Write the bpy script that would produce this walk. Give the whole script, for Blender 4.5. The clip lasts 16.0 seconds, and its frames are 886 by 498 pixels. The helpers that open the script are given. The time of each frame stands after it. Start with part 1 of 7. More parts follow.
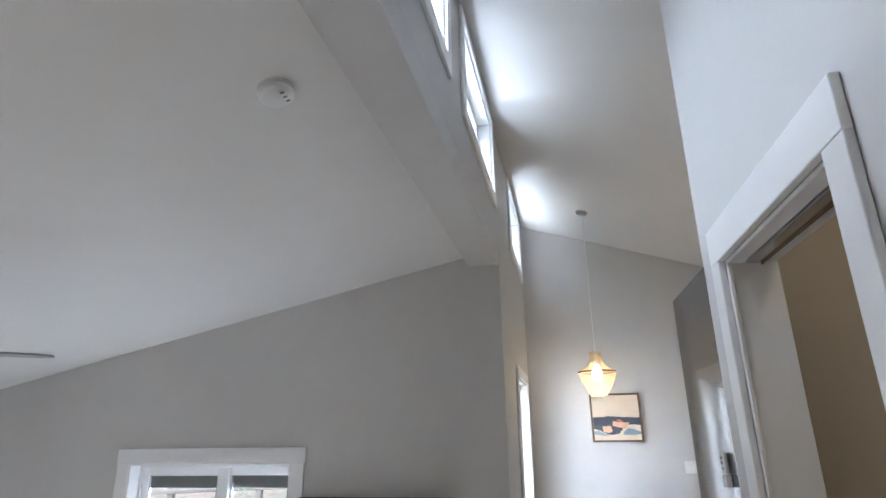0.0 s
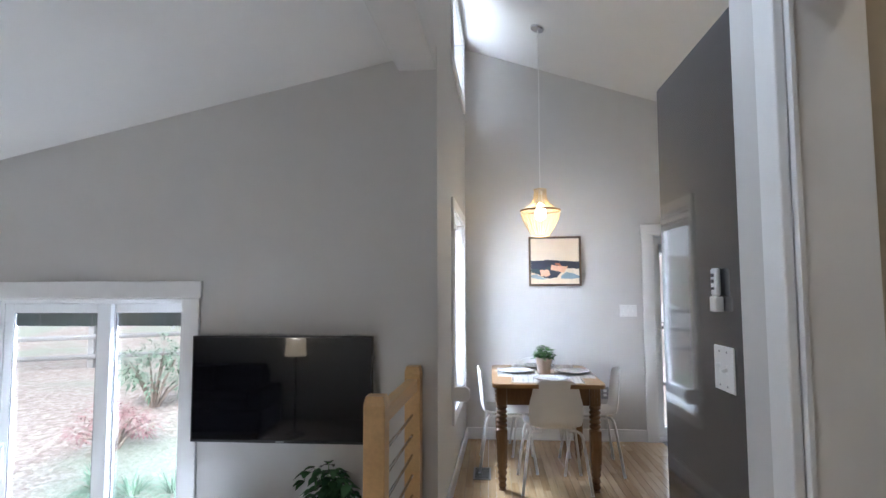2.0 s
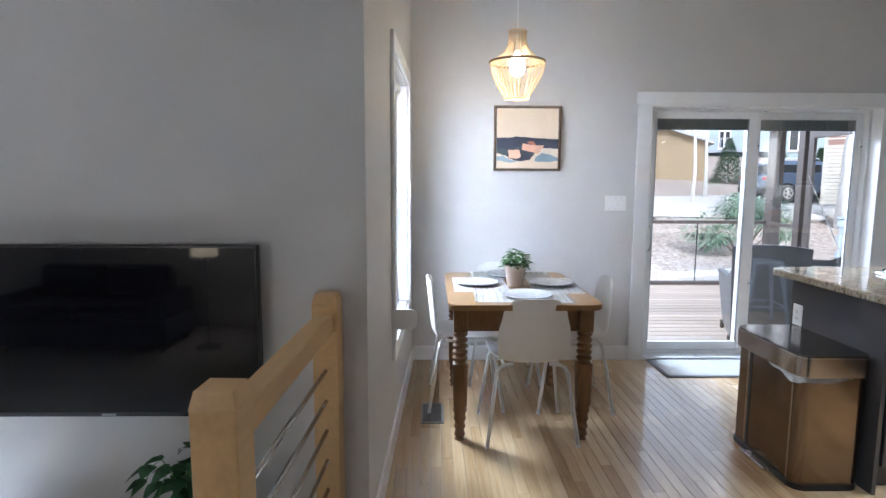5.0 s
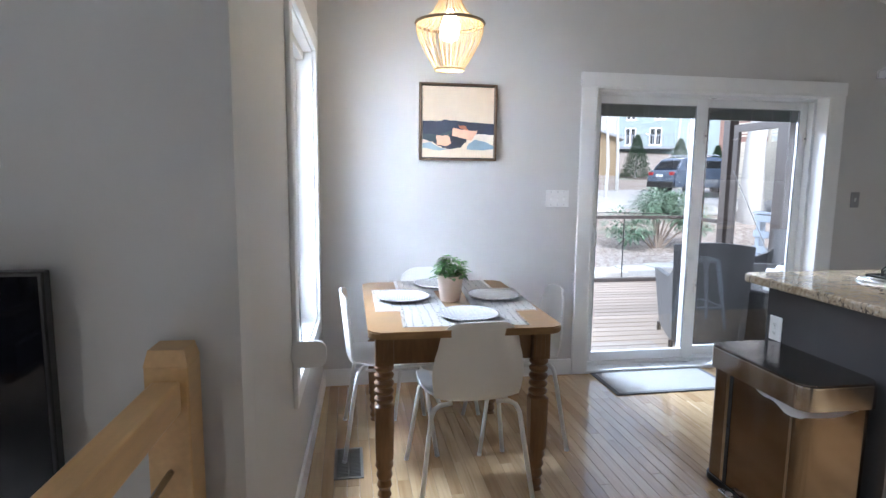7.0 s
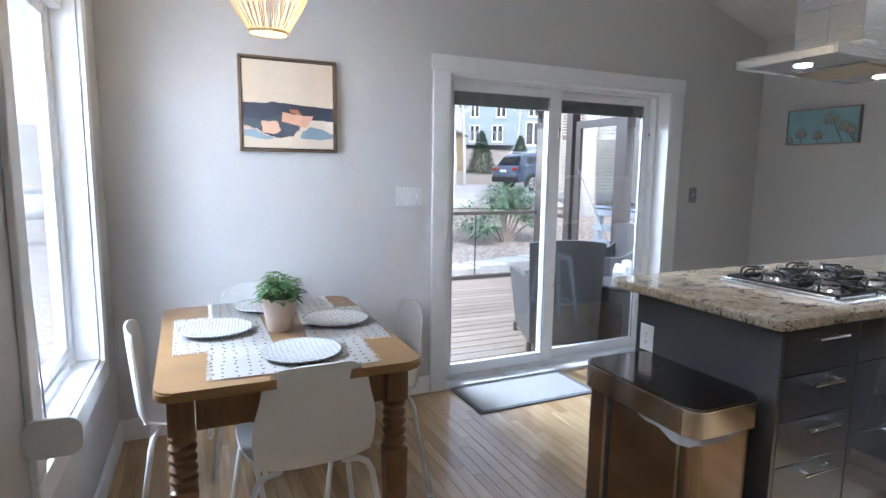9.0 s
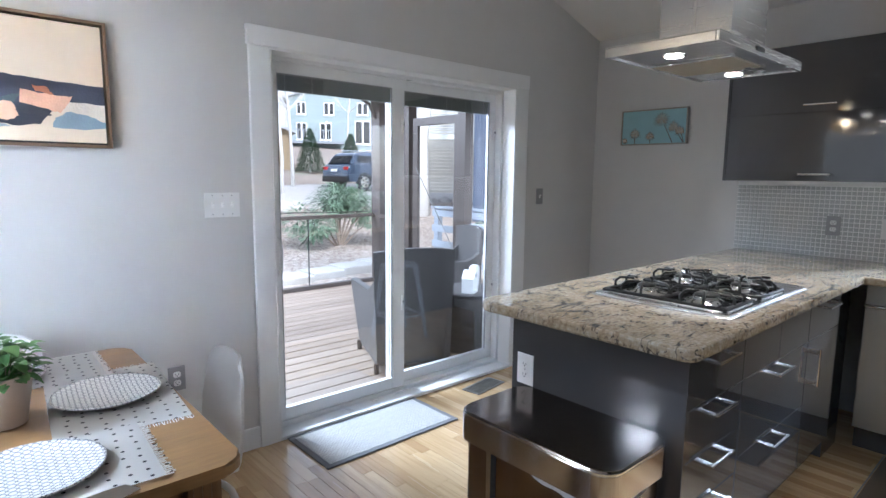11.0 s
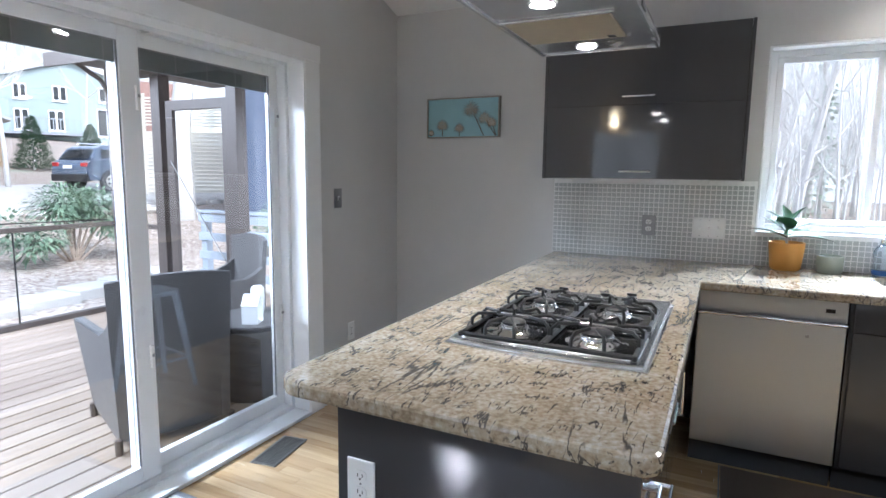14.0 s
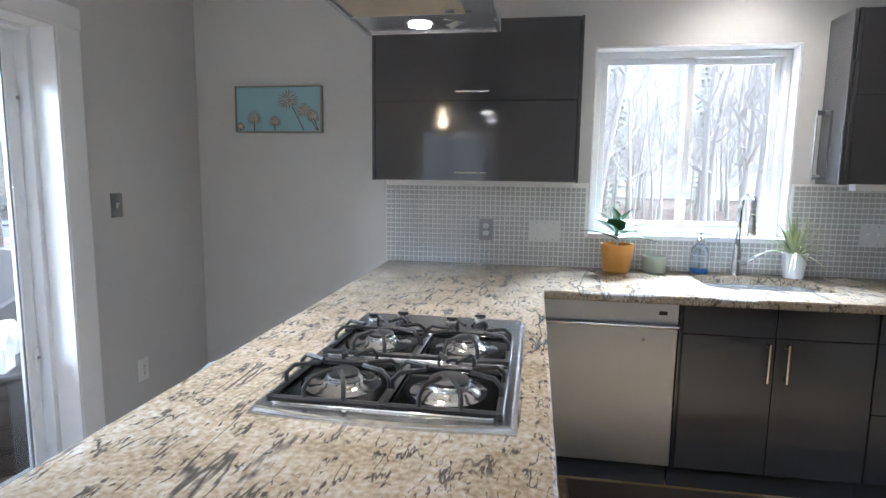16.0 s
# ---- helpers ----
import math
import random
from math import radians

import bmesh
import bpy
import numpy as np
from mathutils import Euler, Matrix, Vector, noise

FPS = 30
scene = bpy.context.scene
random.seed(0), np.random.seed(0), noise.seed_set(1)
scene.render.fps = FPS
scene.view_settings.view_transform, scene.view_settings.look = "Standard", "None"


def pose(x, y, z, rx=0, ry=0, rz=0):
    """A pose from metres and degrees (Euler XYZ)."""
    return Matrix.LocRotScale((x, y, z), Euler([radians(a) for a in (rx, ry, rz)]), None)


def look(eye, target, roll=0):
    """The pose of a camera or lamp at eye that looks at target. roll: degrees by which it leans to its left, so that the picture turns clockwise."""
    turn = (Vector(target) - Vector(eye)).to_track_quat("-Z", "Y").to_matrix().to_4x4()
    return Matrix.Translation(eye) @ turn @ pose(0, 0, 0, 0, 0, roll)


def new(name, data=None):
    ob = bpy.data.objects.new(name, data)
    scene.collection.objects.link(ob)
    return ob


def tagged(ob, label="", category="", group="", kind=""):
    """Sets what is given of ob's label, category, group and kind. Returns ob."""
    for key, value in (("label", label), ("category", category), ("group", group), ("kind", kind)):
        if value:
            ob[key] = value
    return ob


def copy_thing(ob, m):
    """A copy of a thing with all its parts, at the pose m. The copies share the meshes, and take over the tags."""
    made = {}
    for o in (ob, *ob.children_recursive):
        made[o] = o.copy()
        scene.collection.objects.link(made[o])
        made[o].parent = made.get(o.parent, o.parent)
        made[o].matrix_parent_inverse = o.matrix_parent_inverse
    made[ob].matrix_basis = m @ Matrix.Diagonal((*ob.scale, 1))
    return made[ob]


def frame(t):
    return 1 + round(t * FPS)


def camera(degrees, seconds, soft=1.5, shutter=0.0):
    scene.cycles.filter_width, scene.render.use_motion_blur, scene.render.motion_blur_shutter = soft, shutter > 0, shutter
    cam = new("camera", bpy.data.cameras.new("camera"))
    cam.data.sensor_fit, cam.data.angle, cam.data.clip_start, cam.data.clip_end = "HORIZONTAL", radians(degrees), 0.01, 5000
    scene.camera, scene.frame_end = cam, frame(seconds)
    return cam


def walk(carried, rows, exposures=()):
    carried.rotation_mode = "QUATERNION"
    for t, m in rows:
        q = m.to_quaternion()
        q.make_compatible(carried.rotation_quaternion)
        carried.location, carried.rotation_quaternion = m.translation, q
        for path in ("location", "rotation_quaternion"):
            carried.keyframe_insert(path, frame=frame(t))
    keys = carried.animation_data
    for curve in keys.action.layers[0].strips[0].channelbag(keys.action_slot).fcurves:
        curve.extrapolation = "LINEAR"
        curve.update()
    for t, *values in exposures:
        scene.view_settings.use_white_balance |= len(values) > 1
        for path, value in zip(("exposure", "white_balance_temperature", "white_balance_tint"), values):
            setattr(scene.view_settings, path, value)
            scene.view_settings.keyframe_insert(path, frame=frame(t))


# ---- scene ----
cam = camera(76.4, 16.0)
PATH = [
    (0, (0.0, 0.162, 1.588), (-0.345, 2.028, 2.218), -0.8),
    (0.5, (0.001, 0.338, 1.559), (-0.295, 2.241, 2.098), -0.8),
    (1, (0.002, 0.527, 1.524), (-0.233, 2.473, 1.921), -0.6),
    (1.5, (-0.003, 0.702, 1.497), (-0.185, 2.676, 1.764), -0.5),
    (2, (-0.021, 0.884, 1.464), (-0.181, 2.872, 1.61), -0.2),
    (2.5, (-0.049, 1.117, 1.464), (-0.198, 3.111, 1.496), -0.1),
    (3, (-0.073, 1.307, 1.438), (-0.193, 3.303, 1.391), -0.0),
    (3.5, (-0.068, 1.542, 1.428), (-0.145, 3.537, 1.304), 0.0),
    (6, (-0.092, 2.531, 1.404), (0.056, 4.51, 1.153), 0.5),
    (6.5, (-0.074, 2.694, 1.396), (0.157, 4.665, 1.142), 0.6),
    (7, (-0.072, 2.871, 1.401), (0.257, 4.827, 1.144), 0.6),
    (7.5, (-0.059, 3.016, 1.398), (0.381, 4.949, 1.138), 0.7),
    (8, (-0.018, 3.136, 1.392), (0.552, 5.035, 1.129), 0.8),
    (8.5, (0.048, 3.266, 1.404), (0.737, 5.124, 1.137), 0.8),
    (9, (0.107, 3.376, 1.403), (0.933, 5.177, 1.134), 0.8),
    (11.5, (0.411, 3.98, 1.417), (1.83, 5.364, 1.151), 0.6),
    (12, (0.477, 4.069, 1.418), (1.986, 5.353, 1.15), 0.6),
    (12.5, (0.591, 4.207, 1.41), (2.169, 5.407, 1.143), 0.6),
    (13, (0.7, 4.345, 1.41), (2.344, 5.452, 1.144), 0.7),
    (13.5, (0.79, 4.425, 1.405), (2.504, 5.42, 1.139), 0.8),
    (14, (0.917, 4.481, 1.404), (2.696, 5.358, 1.142), 0.7),
    (14.5, (1.043, 4.526, 1.415), (2.878, 5.277, 1.152), 0.7),
    (15, (1.137, 4.543, 1.421), (3.023, 5.153, 1.157), 0.7),
    (15.5, (1.218, 4.565, 1.416), (3.145, 5.035, 1.155), 0.8),
    (16, (1.291, 4.593, 1.418), (3.248, 4.91, 1.159), 0.8),
]
walk(cam, [(t, look(eye, target, roll)) for t, eye, target, roll in PATH], [(0.0, 2.06, 5850, 10), (3.0, 2.16, 5680, 10), (7.0, 2.13, 5600, 10), (9.0, 1.97, 5560, 10), (12.5, 2.14, 5580, 10), (16.0, 2.36, 5580, 10)])

# ---- world, sun, large lights ----
SUN_EL, SUN_ROT = radians(42), radians(185)
world = bpy.data.worlds.new("overcast_sky")
scene.world = world
world.use_nodes = True
wn = world.node_tree
sky = wn.nodes.new("ShaderNodeTexSky")
sky.sky_type, sky.sun_disc, sky.sun_elevation, sky.sun_rotation = "NISHITA", False, SUN_EL, SUN_ROT
sky.air_density, sky.dust_density, sky.ozone_density = 1.0, 1.5, 1.0
wn.nodes["Background"].inputs["Strength"].default_value = 0.12
cloud = wn.nodes.new("ShaderNodeHueSaturation")
cloud.inputs["Saturation"].default_value = 0.4
wn.links.new(sky.outputs[0], cloud.inputs["Color"])
wn.links.new(cloud.outputs[0], wn.nodes["Background"].inputs["Color"])
sun = new("sun", bpy.data.lights.new("sun", "SUN"))
sun.data.energy, sun.data.angle, sun.data.color = 0.9, radians(15), (1.0, 0.95, 0.88)
sun.matrix_world = look((0, 0, 20), (-math.sin(SUN_ROT), -math.cos(SUN_ROT), 20 - math.tan(SUN_EL)))


def opening_fill(name, eye, target, w, h, watts, color=(0.82, 0.905, 1.0)):
    """An added area lamp that stands in for daylight at an opening."""
    d = bpy.data.lights.new(name, "AREA")
    d.shape, d.size, d.size_y, d.energy, d.color = "RECTANGLE", w, h, watts, color
    ob = new(name, d)
    ob.matrix_world = look(eye, target)
    return ob


# Added sky fill, outside and above each head, or below the high windows' sill.
opening_fill("sky_over_porch_door", (0.7, 11.5, 4.3), (3.4, 6.0, 1.9), 3.0, 1.0, 390)
opening_fill("sky_over_living_door", (-2.55, 5.2, 2.05), (-2.3, 0.0, 1.25), 1.5, 0.7, 410, (0.83, 0.905, 1.0))
opening_fill("sky_over_kitchen_window", (6.4, 3.9, 3.5), (2.9, 4.2, 0.9), 2.4, 1.0, 380)
opening_fill("sky_at_tall_window", (-1.1, 6.62, 2.5), (0.5, 5.4, 0.78), 0.8, 0.6, 55)
for yc in (1.75, 3.43, 5.73):
    # added upward fill, standing in for daylight bounced off the lower roof
    opening_fill("sky_at_high_window", (-0.85, yc, 3.12), (0.6, yc, 3.95), 1.2, 0.5, 3.2)
    opening_fill("sky_over_high_window", (-1.05, yc, 4.35), (0.5, yc, 2.6), 1.2, 0.5, 27 if yc < 2 else 9 if yc < 5 else 1.0)

# ---- materials ----
def mat(name, color, rough=0.6, metal=0.0, var=0.06, scale=8.0, bump=0.0, bump_scale=60.0, coat=0.0, rvar=0.05, trans=0.0, ior=1.45, stretch=(1, 1, 1), spec=0.5):
    """A painted, plastic, metal or cloth surface with large and small variation of colour and gloss and a fine relief."""
    m = bpy.data.materials.new(name)
    m.use_nodes = True
    nt = m.node_tree
    b = nt.nodes["Principled BSDF"]
    N = nt.nodes.new
    L = nt.links.new
    tc = N("ShaderNodeTexCoord")
    mp = N("ShaderNodeMapping")
    mp.inputs["Scale"].default_value = stretch
    L(tc.outputs["Object"], mp.inputs["Vector"])
    big = N("ShaderNodeTexNoise")
    big.inputs["Scale"].default_value = scale * 0.15
    big.inputs["Detail"].default_value = 3
    fine = N("ShaderNodeTexNoise")
    fine.inputs["Scale"].default_value = scale
    fine.inputs["Detail"].default_value = 5
    L(mp.outputs[0], big.inputs["Vector"])
    L(mp.outputs[0], fine.inputs["Vector"])
    add = N("ShaderNodeMath")
    add.operation = "ADD"
    L(big.outputs["Fac"], add.inputs[0])
    L(fine.outputs["Fac"], add.inputs[1])
    mr = N("ShaderNodeMapRange")
    mr.inputs["From Min"].default_value, mr.inputs["From Max"].default_value = 0.6, 1.4
    mr.inputs["To Min"].default_value, mr.inputs["To Max"].default_value = 1 - var, 1 + var
    L(add.outputs[0], mr.inputs["Value"])
    hsv = N("ShaderNodeHueSaturation")
    hsv.inputs["Color"].default_value = (*color, 1)
    L(mr.outputs[0], hsv.inputs["Value"])
    L(hsv.outputs[0], b.inputs["Base Color"])
    rr = N("ShaderNodeMapRange")
    rr.inputs["From Min"].default_value, rr.inputs["From Max"].default_value = 0.6, 1.4
    rr.inputs["To Min"].default_value, rr.inputs["To Max"].default_value = max(0.02, rough - rvar), rough + rvar
    L(add.outputs[0], rr.inputs["Value"])
    L(rr.outputs[0], b.inputs["Roughness"])
    b.inputs["Metallic"].default_value = metal
    b.inputs["Coat Weight"].default_value = coat
    b.inputs["Coat Roughness"].default_value = 0.05
    b.inputs["Transmission Weight"].default_value = trans
    b.inputs["IOR"].default_value = ior
    b.inputs["Specular IOR Level"].default_value = spec
    if bump:
        bt = N("ShaderNodeTexNoise")
        bt.inputs["Scale"].default_value = bump_scale
        bt.inputs["Detail"].default_value = 4
        L(mp.outputs[0], bt.inputs["Vector"])
        bp = N("ShaderNodeBump")
        bp.inputs["Strength"].default_value = bump
        bp.inputs["Distance"].default_value = 0.01
        L(bt.outputs["Fac"], bp.inputs["Height"])
        L(bp.outputs[0], b.inputs["Normal"])
    return m


def emitter(name, color, strength):
    m = bpy.data.materials.new(name)
    m.use_nodes = True
    b = m.node_tree.nodes["Principled BSDF"]
    b.inputs["Base Color"].default_value = (*color, 1)
    b.inputs["Emission Color"].default_value = (*color, 1)
    b.inputs["Emission Strength"].default_value = strength
    return m


def glass_mat(name, tint=(1, 1, 1)):
    """Thin window glass: clear, with a mirror sheen that grows at grazing angles."""
    m = bpy.data.materials.new(name)
    m.use_nodes = True
    nt = m.node_tree
    nt.nodes.clear()
    out = nt.nodes.new("ShaderNodeOutputMaterial")
    tr = nt.nodes.new("ShaderNodeBsdfTransparent")
    tr.inputs[0].default_value = (*tint, 1)
    gl = nt.nodes.new("ShaderNodeBsdfGlossy")
    gl.inputs["Roughness"].default_value = 0.02
    lw = nt.nodes.new("ShaderNodeLayerWeight")
    lw.inputs[0].default_value = 0.5
    pw = nt.nodes.new("ShaderNodeMath")
    pw.operation, pw.inputs[1].default_value = "POWER", 4.0
    nt.links.new(lw.outputs["Facing"], pw.inputs[0])
    fr = nt.nodes.new("ShaderNodeMath")
    fr.operation, fr.inputs[1].default_value, fr.inputs[2].default_value = "MULTIPLY_ADD", 0.55, 0.085
    nt.links.new(pw.outputs[0], fr.inputs[0])
    mx = nt.nodes.new("ShaderNodeMixShader")
    nt.links.new(fr.outputs[0], mx.inputs[0])
    nt.links.new(tr.outputs[0], mx.inputs[1])
    nt.links.new(gl.outputs[0], mx.inputs[2])
    nt.links.new(mx.outputs[0], out.inputs[0])
    return m


M_WALL = mat("grey_wall_paint", (0.58, 0.57, 0.558), 0.6, var=0.03, scale=6, bump=0.05, bump_scale=180)
M_BEIGE = mat("beige_wall_paint", (0.50, 0.44, 0.35), 0.6, var=0.03, scale=6, bump=0.05, bump_scale=180)
M_CEIL = mat("ceiling_paint", (0.70, 0.69, 0.675), 0.75, var=0.02, scale=5, bump=0.06, bump_scale=150)
M_TRIM = mat("white_trim_paint", (0.80, 0.80, 0.80), 0.35, var=0.03, scale=12, bump=0.03, bump_scale=90)
M_VINYL = mat("white_vinyl", (0.78, 0.79, 0.80), 0.3, var=0.03, scale=10)
M_WHITE = mat("white_plastic", (0.78, 0.78, 0.77), 0.35, var=0.03, scale=14)
M_DARK = mat("dark_grey_gloss_lacquer", (0.062, 0.062, 0.066), 0.06, var=0.05, scale=5, coat=0.5, rvar=0.02)
M_MAPLE = mat("maple_wood", (0.60, 0.38, 0.17), 0.35, var=0.14, scale=9, stretch=(6, 1, 6), bump=0.05, bump_scale=40)
M_OAKLEG = mat("dark_oak_table_wood", (0.19, 0.10, 0.042), 0.36, var=0.25, scale=12, stretch=(7, 7, 1), bump=0.08, bump_scale=40)
M_OAK = mat("oak_table_wood", (0.31, 0.18, 0.078), 0.34, var=0.22, scale=12, stretch=(1, 7, 7), bump=0.06, bump_scale=40)
M_STEEL = mat("brushed_steel", (0.60, 0.605, 0.61), 0.26, 1.0, rvar=0.03, var=0.012, scale=10, stretch=(1, 1, 30))
M_DWSTEEL = mat("dull_brushed_steel", (0.53, 0.55, 0.575), 0.38, 1.0, rvar=0.006, var=0.01, scale=6, stretch=(1, 1, 30))
M_CHROME = mat("chrome", (0.80, 0.80, 0.80), 0.12, 1.0, var=0.02)
M_BLACK = mat("black_plastic", (0.012, 0.012, 0.013), 0.3, var=0.1)
M_SCREEN = mat("tv_screen_glass", (0.006, 0.006, 0.008), 0.035, var=0.02, coat=0.3, rvar=0.01)
M_IRON = mat("black_cast_iron", (0.02, 0.02, 0.02), 0.45, var=0.2, scale=40, bump=0.1, bump_scale=200)
M_GLASS = glass_mat("window_glass")


def nodes_of(m):
    m.use_nodes = True
    nt = m.node_tree
    return nt, nt.nodes["Principled BSDF"], nt.nodes.new, nt.links.new


def ramp(N, stops):
    r = N("ShaderNodeValToRGB")
    e = r.color_ramp.elements
    while len(e) < len(stops):
        e.new(0.5)
    for k, (p, c) in zip(e, stops):
        k.position, k.color = p, (*c, 1)
    return r


def granite():
    m = bpy.data.materials.new("tan_granite_with_dark_strokes")
    nt, b, N, L = nodes_of(m)
    tc = N("ShaderNodeTexCoord")

    def noise_at(scale, detail, rot=0.0, stretch=(1, 1, 1), dist=0.0):
        mp = N("ShaderNodeMapping")
        mp.inputs["Rotation"].default_value = (0, 0, radians(rot))
        mp.inputs["Scale"].default_value = stretch
        L(tc.outputs["Object"], mp.inputs["Vector"])
        n = N("ShaderNodeTexNoise")
        n.inputs["Scale"].default_value, n.inputs["Detail"].default_value, n.inputs["Distortion"].default_value = scale, detail, dist
        L(mp.outputs[0], n.inputs["Vector"])
        return n.outputs["Fac"]

    def op(kind, p, q):
        k = N("ShaderNodeMath")
        k.operation = kind
        for i, v in enumerate((p, q)):
            if isinstance(v, float):
                k.inputs[i].default_value = v
            else:
                L(v, k.inputs[i])
        return k.outputs[0]

    def stops(fac, st):
        r = ramp(N, st)
        L(fac, r.inputs[0])
        return r.outputs[0]

    # mottled ground: tan, cream and a little rust, coarse and fine
    ground = stops(op("ADD", op("MULTIPLY", noise_at(9, 6), 0.4), op("MULTIPLY", noise_at(80, 7), 0.6)),
                   [(0.34, (0.22, 0.17, 0.115)), (0.44, (0.32, 0.255, 0.175)), (0.53, (0.39, 0.33, 0.245)), (0.66, (0.50, 0.46, 0.395))])
    # a few long thin veins, and many short straight strokes in two slanting sets
    line = [(0.0, (0, 0, 0)), (0.488, (0, 0, 0)), (0.497, (1, 1, 1)), (0.503, (1, 1, 1)), (0.512, (0, 0, 0))]
    wide = [(0.0, (0, 0, 0)), (0.476, (0, 0, 0)), (0.490, (1, 1, 1)), (0.510, (1, 1, 1)), (0.524, (0, 0, 0))]
    s1 = op("MULTIPLY", stops(noise_at(1.0, 4, 16, (1.3, 7.5, 5), 0.25), line), stops(noise_at(4, 3), [(0.45, (0, 0, 0)), (0.52, (1, 1, 1))]))
    s2 = op("MAXIMUM", op("MULTIPLY", stops(noise_at(1.0, 4, 20, (6.0, 30, 16), 0.2), wide), stops(noise_at(15, 3), [(0.53, (0, 0, 0)), (0.58, (1, 1, 1))])),
            op("MULTIPLY", stops(noise_at(1.0, 4, -34, (7.0, 33, 16), 0.25), wide), stops(noise_at(14, 3, 40), [(0.54, (0, 0, 0)), (0.59, (1, 1, 1))])))
    # short dark flecks gathered in patches
    fl = op("MULTIPLY", stops(noise_at(1.0, 5, -8, (36, 85, 60), 0.4), [(0.35, (1, 1, 1)), (0.395, (0, 0, 0))]), stops(noise_at(6.5, 3, 70), [(0.47, (0, 0, 0)), (0.58, (1, 1, 1))]))
    dark = op("MULTIPLY", op("MAXIMUM", op("MAXIMUM", s1, s2), fl), 0.88)
    mix = N("ShaderNodeMix")
    mix.data_type = "RGBA"
    L(dark, mix.inputs[0])
    L(ground, mix.inputs[6])
    mix.inputs[7].default_value = (0.04, 0.037, 0.038, 1)
    L(mix.outputs[2], b.inputs["Base Color"])
    b.inputs["Roughness"].default_value = 0.06
    return m


def planks(name, c1, c2, c3, rough, along="y", grain=1.0, coat=0.0):
    """Wood boards; each board takes its own tone."""
    m = bpy.data.materials.new(name)
    nt, b, N, L = nodes_of(m)
    tc = N("ShaderNodeTexCoord")
    geo = N("ShaderNodeNewGeometry")
    oi = N("ShaderNodeObjectInfo")
    add = N("ShaderNodeMath")
    add.operation = "ADD"
    L(geo.outputs["Random Per Island"], add.inputs[0])
    L(oi.outputs["Random"], add.inputs[1])
    fr = N("ShaderNodeMath")
    fr.operation = "FRACT"
    L(add.outputs[0], fr.inputs[0])
    tone = ramp(N, [(0.0, c1), (0.45, c2), (1.0, c3)])
    L(fr.outputs[0], tone.inputs[0])
    mp = N("ShaderNodeMapping")
    mp.inputs["Scale"].default_value = (38 * grain, 2.2, 6) if along == "y" else (2.2, 38 * grain, 6)
    pos = N("ShaderNodeVectorMath")
    pos.operation = "ADD"
    off = N("ShaderNodeCombineXYZ")
    sc = N("ShaderNodeMath")
    sc.operation = "MULTIPLY"
    sc.inputs[1].default_value = 37.0
    L(fr.outputs[0], sc.inputs[0])
    for k in range(3):
        L(sc.outputs[0], off.inputs[k])
    L(geo.outputs["Position"], pos.inputs[0])
    L(off.outputs[0], pos.inputs[1])
    L(pos.outputs[0], mp.inputs["Vector"])
    g = N("ShaderNodeTexNoise")
    g.inputs["Scale"].default_value, g.inputs["Detail"].default_value, g.inputs["Distortion"].default_value = 1.0, 6, 0.6
    L(mp.outputs[0], g.inputs["Vector"])
    gr = ramp(N, [(0.3, (0.72, 0.66, 0.58)), (0.55, (1, 1, 1)), (0.8, (0.9, 0.87, 0.82))])
    L(g.outputs["Fac"], gr.inputs[0])
    mul = N("ShaderNodeMix")
    mul.data_type, mul.blend_type = "RGBA", "MULTIPLY"
    mul.inputs[0].default_value = 0.75
    L(tone.outputs[0], mul.inputs[6])
    L(gr.outputs[0], mul.inputs[7])
    L(mul.outputs[2], b.inputs["Base Color"])
    rr = N("ShaderNodeMapRange")
    rr.inputs["To Min"].default_value, rr.inputs["To Max"].default_value = rough - 0.05, rough + 0.07
    L(g.outputs["Fac"], rr.inputs["Value"])
    L(rr.outputs[0], b.inputs["Roughness"])
    b.inputs["Coat Weight"].default_value, b.inputs["Coat Roughness"].default_value = coat, 0.07
    bp = N("ShaderNodeBump")
    bp.inputs["Strength"].default_value, bp.inputs["Distance"].default_value = 0.04, 0.004
    L(g.outputs["Fac"], bp.inputs["Height"])
    L(bp.outputs[0], b.inputs["Normal"])
    return m


def patterned(name, base, ink, scale, kind):
    """White ware or cloth with a small printed pattern."""
    m = bpy.data.materials.new(name)
    nt, b, N, L = nodes_of(m)
    tc = N("ShaderNodeTexCoord")
    mp = N("ShaderNodeMapping")
    mp.inputs["Scale"].default_value = (scale, scale, scale)
    L(tc.outputs["Object"], mp.inputs["Vector"])
    v = N("ShaderNodeTexVoronoi")
    v.voronoi_dimensions = "2D"
    v.inputs["Scale"].default_value = 1.0
    v.inputs["Randomness"].default_value = 0.0 if kind == "ring" else 0.3
    L(mp.outputs[0], v.inputs["Vector"])
    if kind == "ring":
        r = ramp(N, [(0.0, base), (0.34, base), (0.40, ink), (0.47, ink), (0.53, base)])
    else:
        r = ramp(N, [(0.0, ink), (0.10, ink), (0.13, base), (1.0, base)])
    L(v.outputs["Distance"], r.inputs[0])
    L(r.outputs[0], b.inputs["Base Color"])
    b.inputs["Roughness"].default_value = 0.2 if kind == "ring" else 0.9
    if kind != "ring":
        wv = N("ShaderNodeTexNoise")
        wv.inputs["Scale"].default_value = 300
        L(tc.outputs["Object"], wv.inputs["Vector"])
        bp = N("ShaderNodeBump")
        bp.inputs["Strength"].default_value, bp.inputs["Distance"].default_value = 0.08, 0.002
        L(wv.outputs["Fac"], bp.inputs["Height"])
        L(bp.outputs[0], b.inputs["Normal"])
    return m


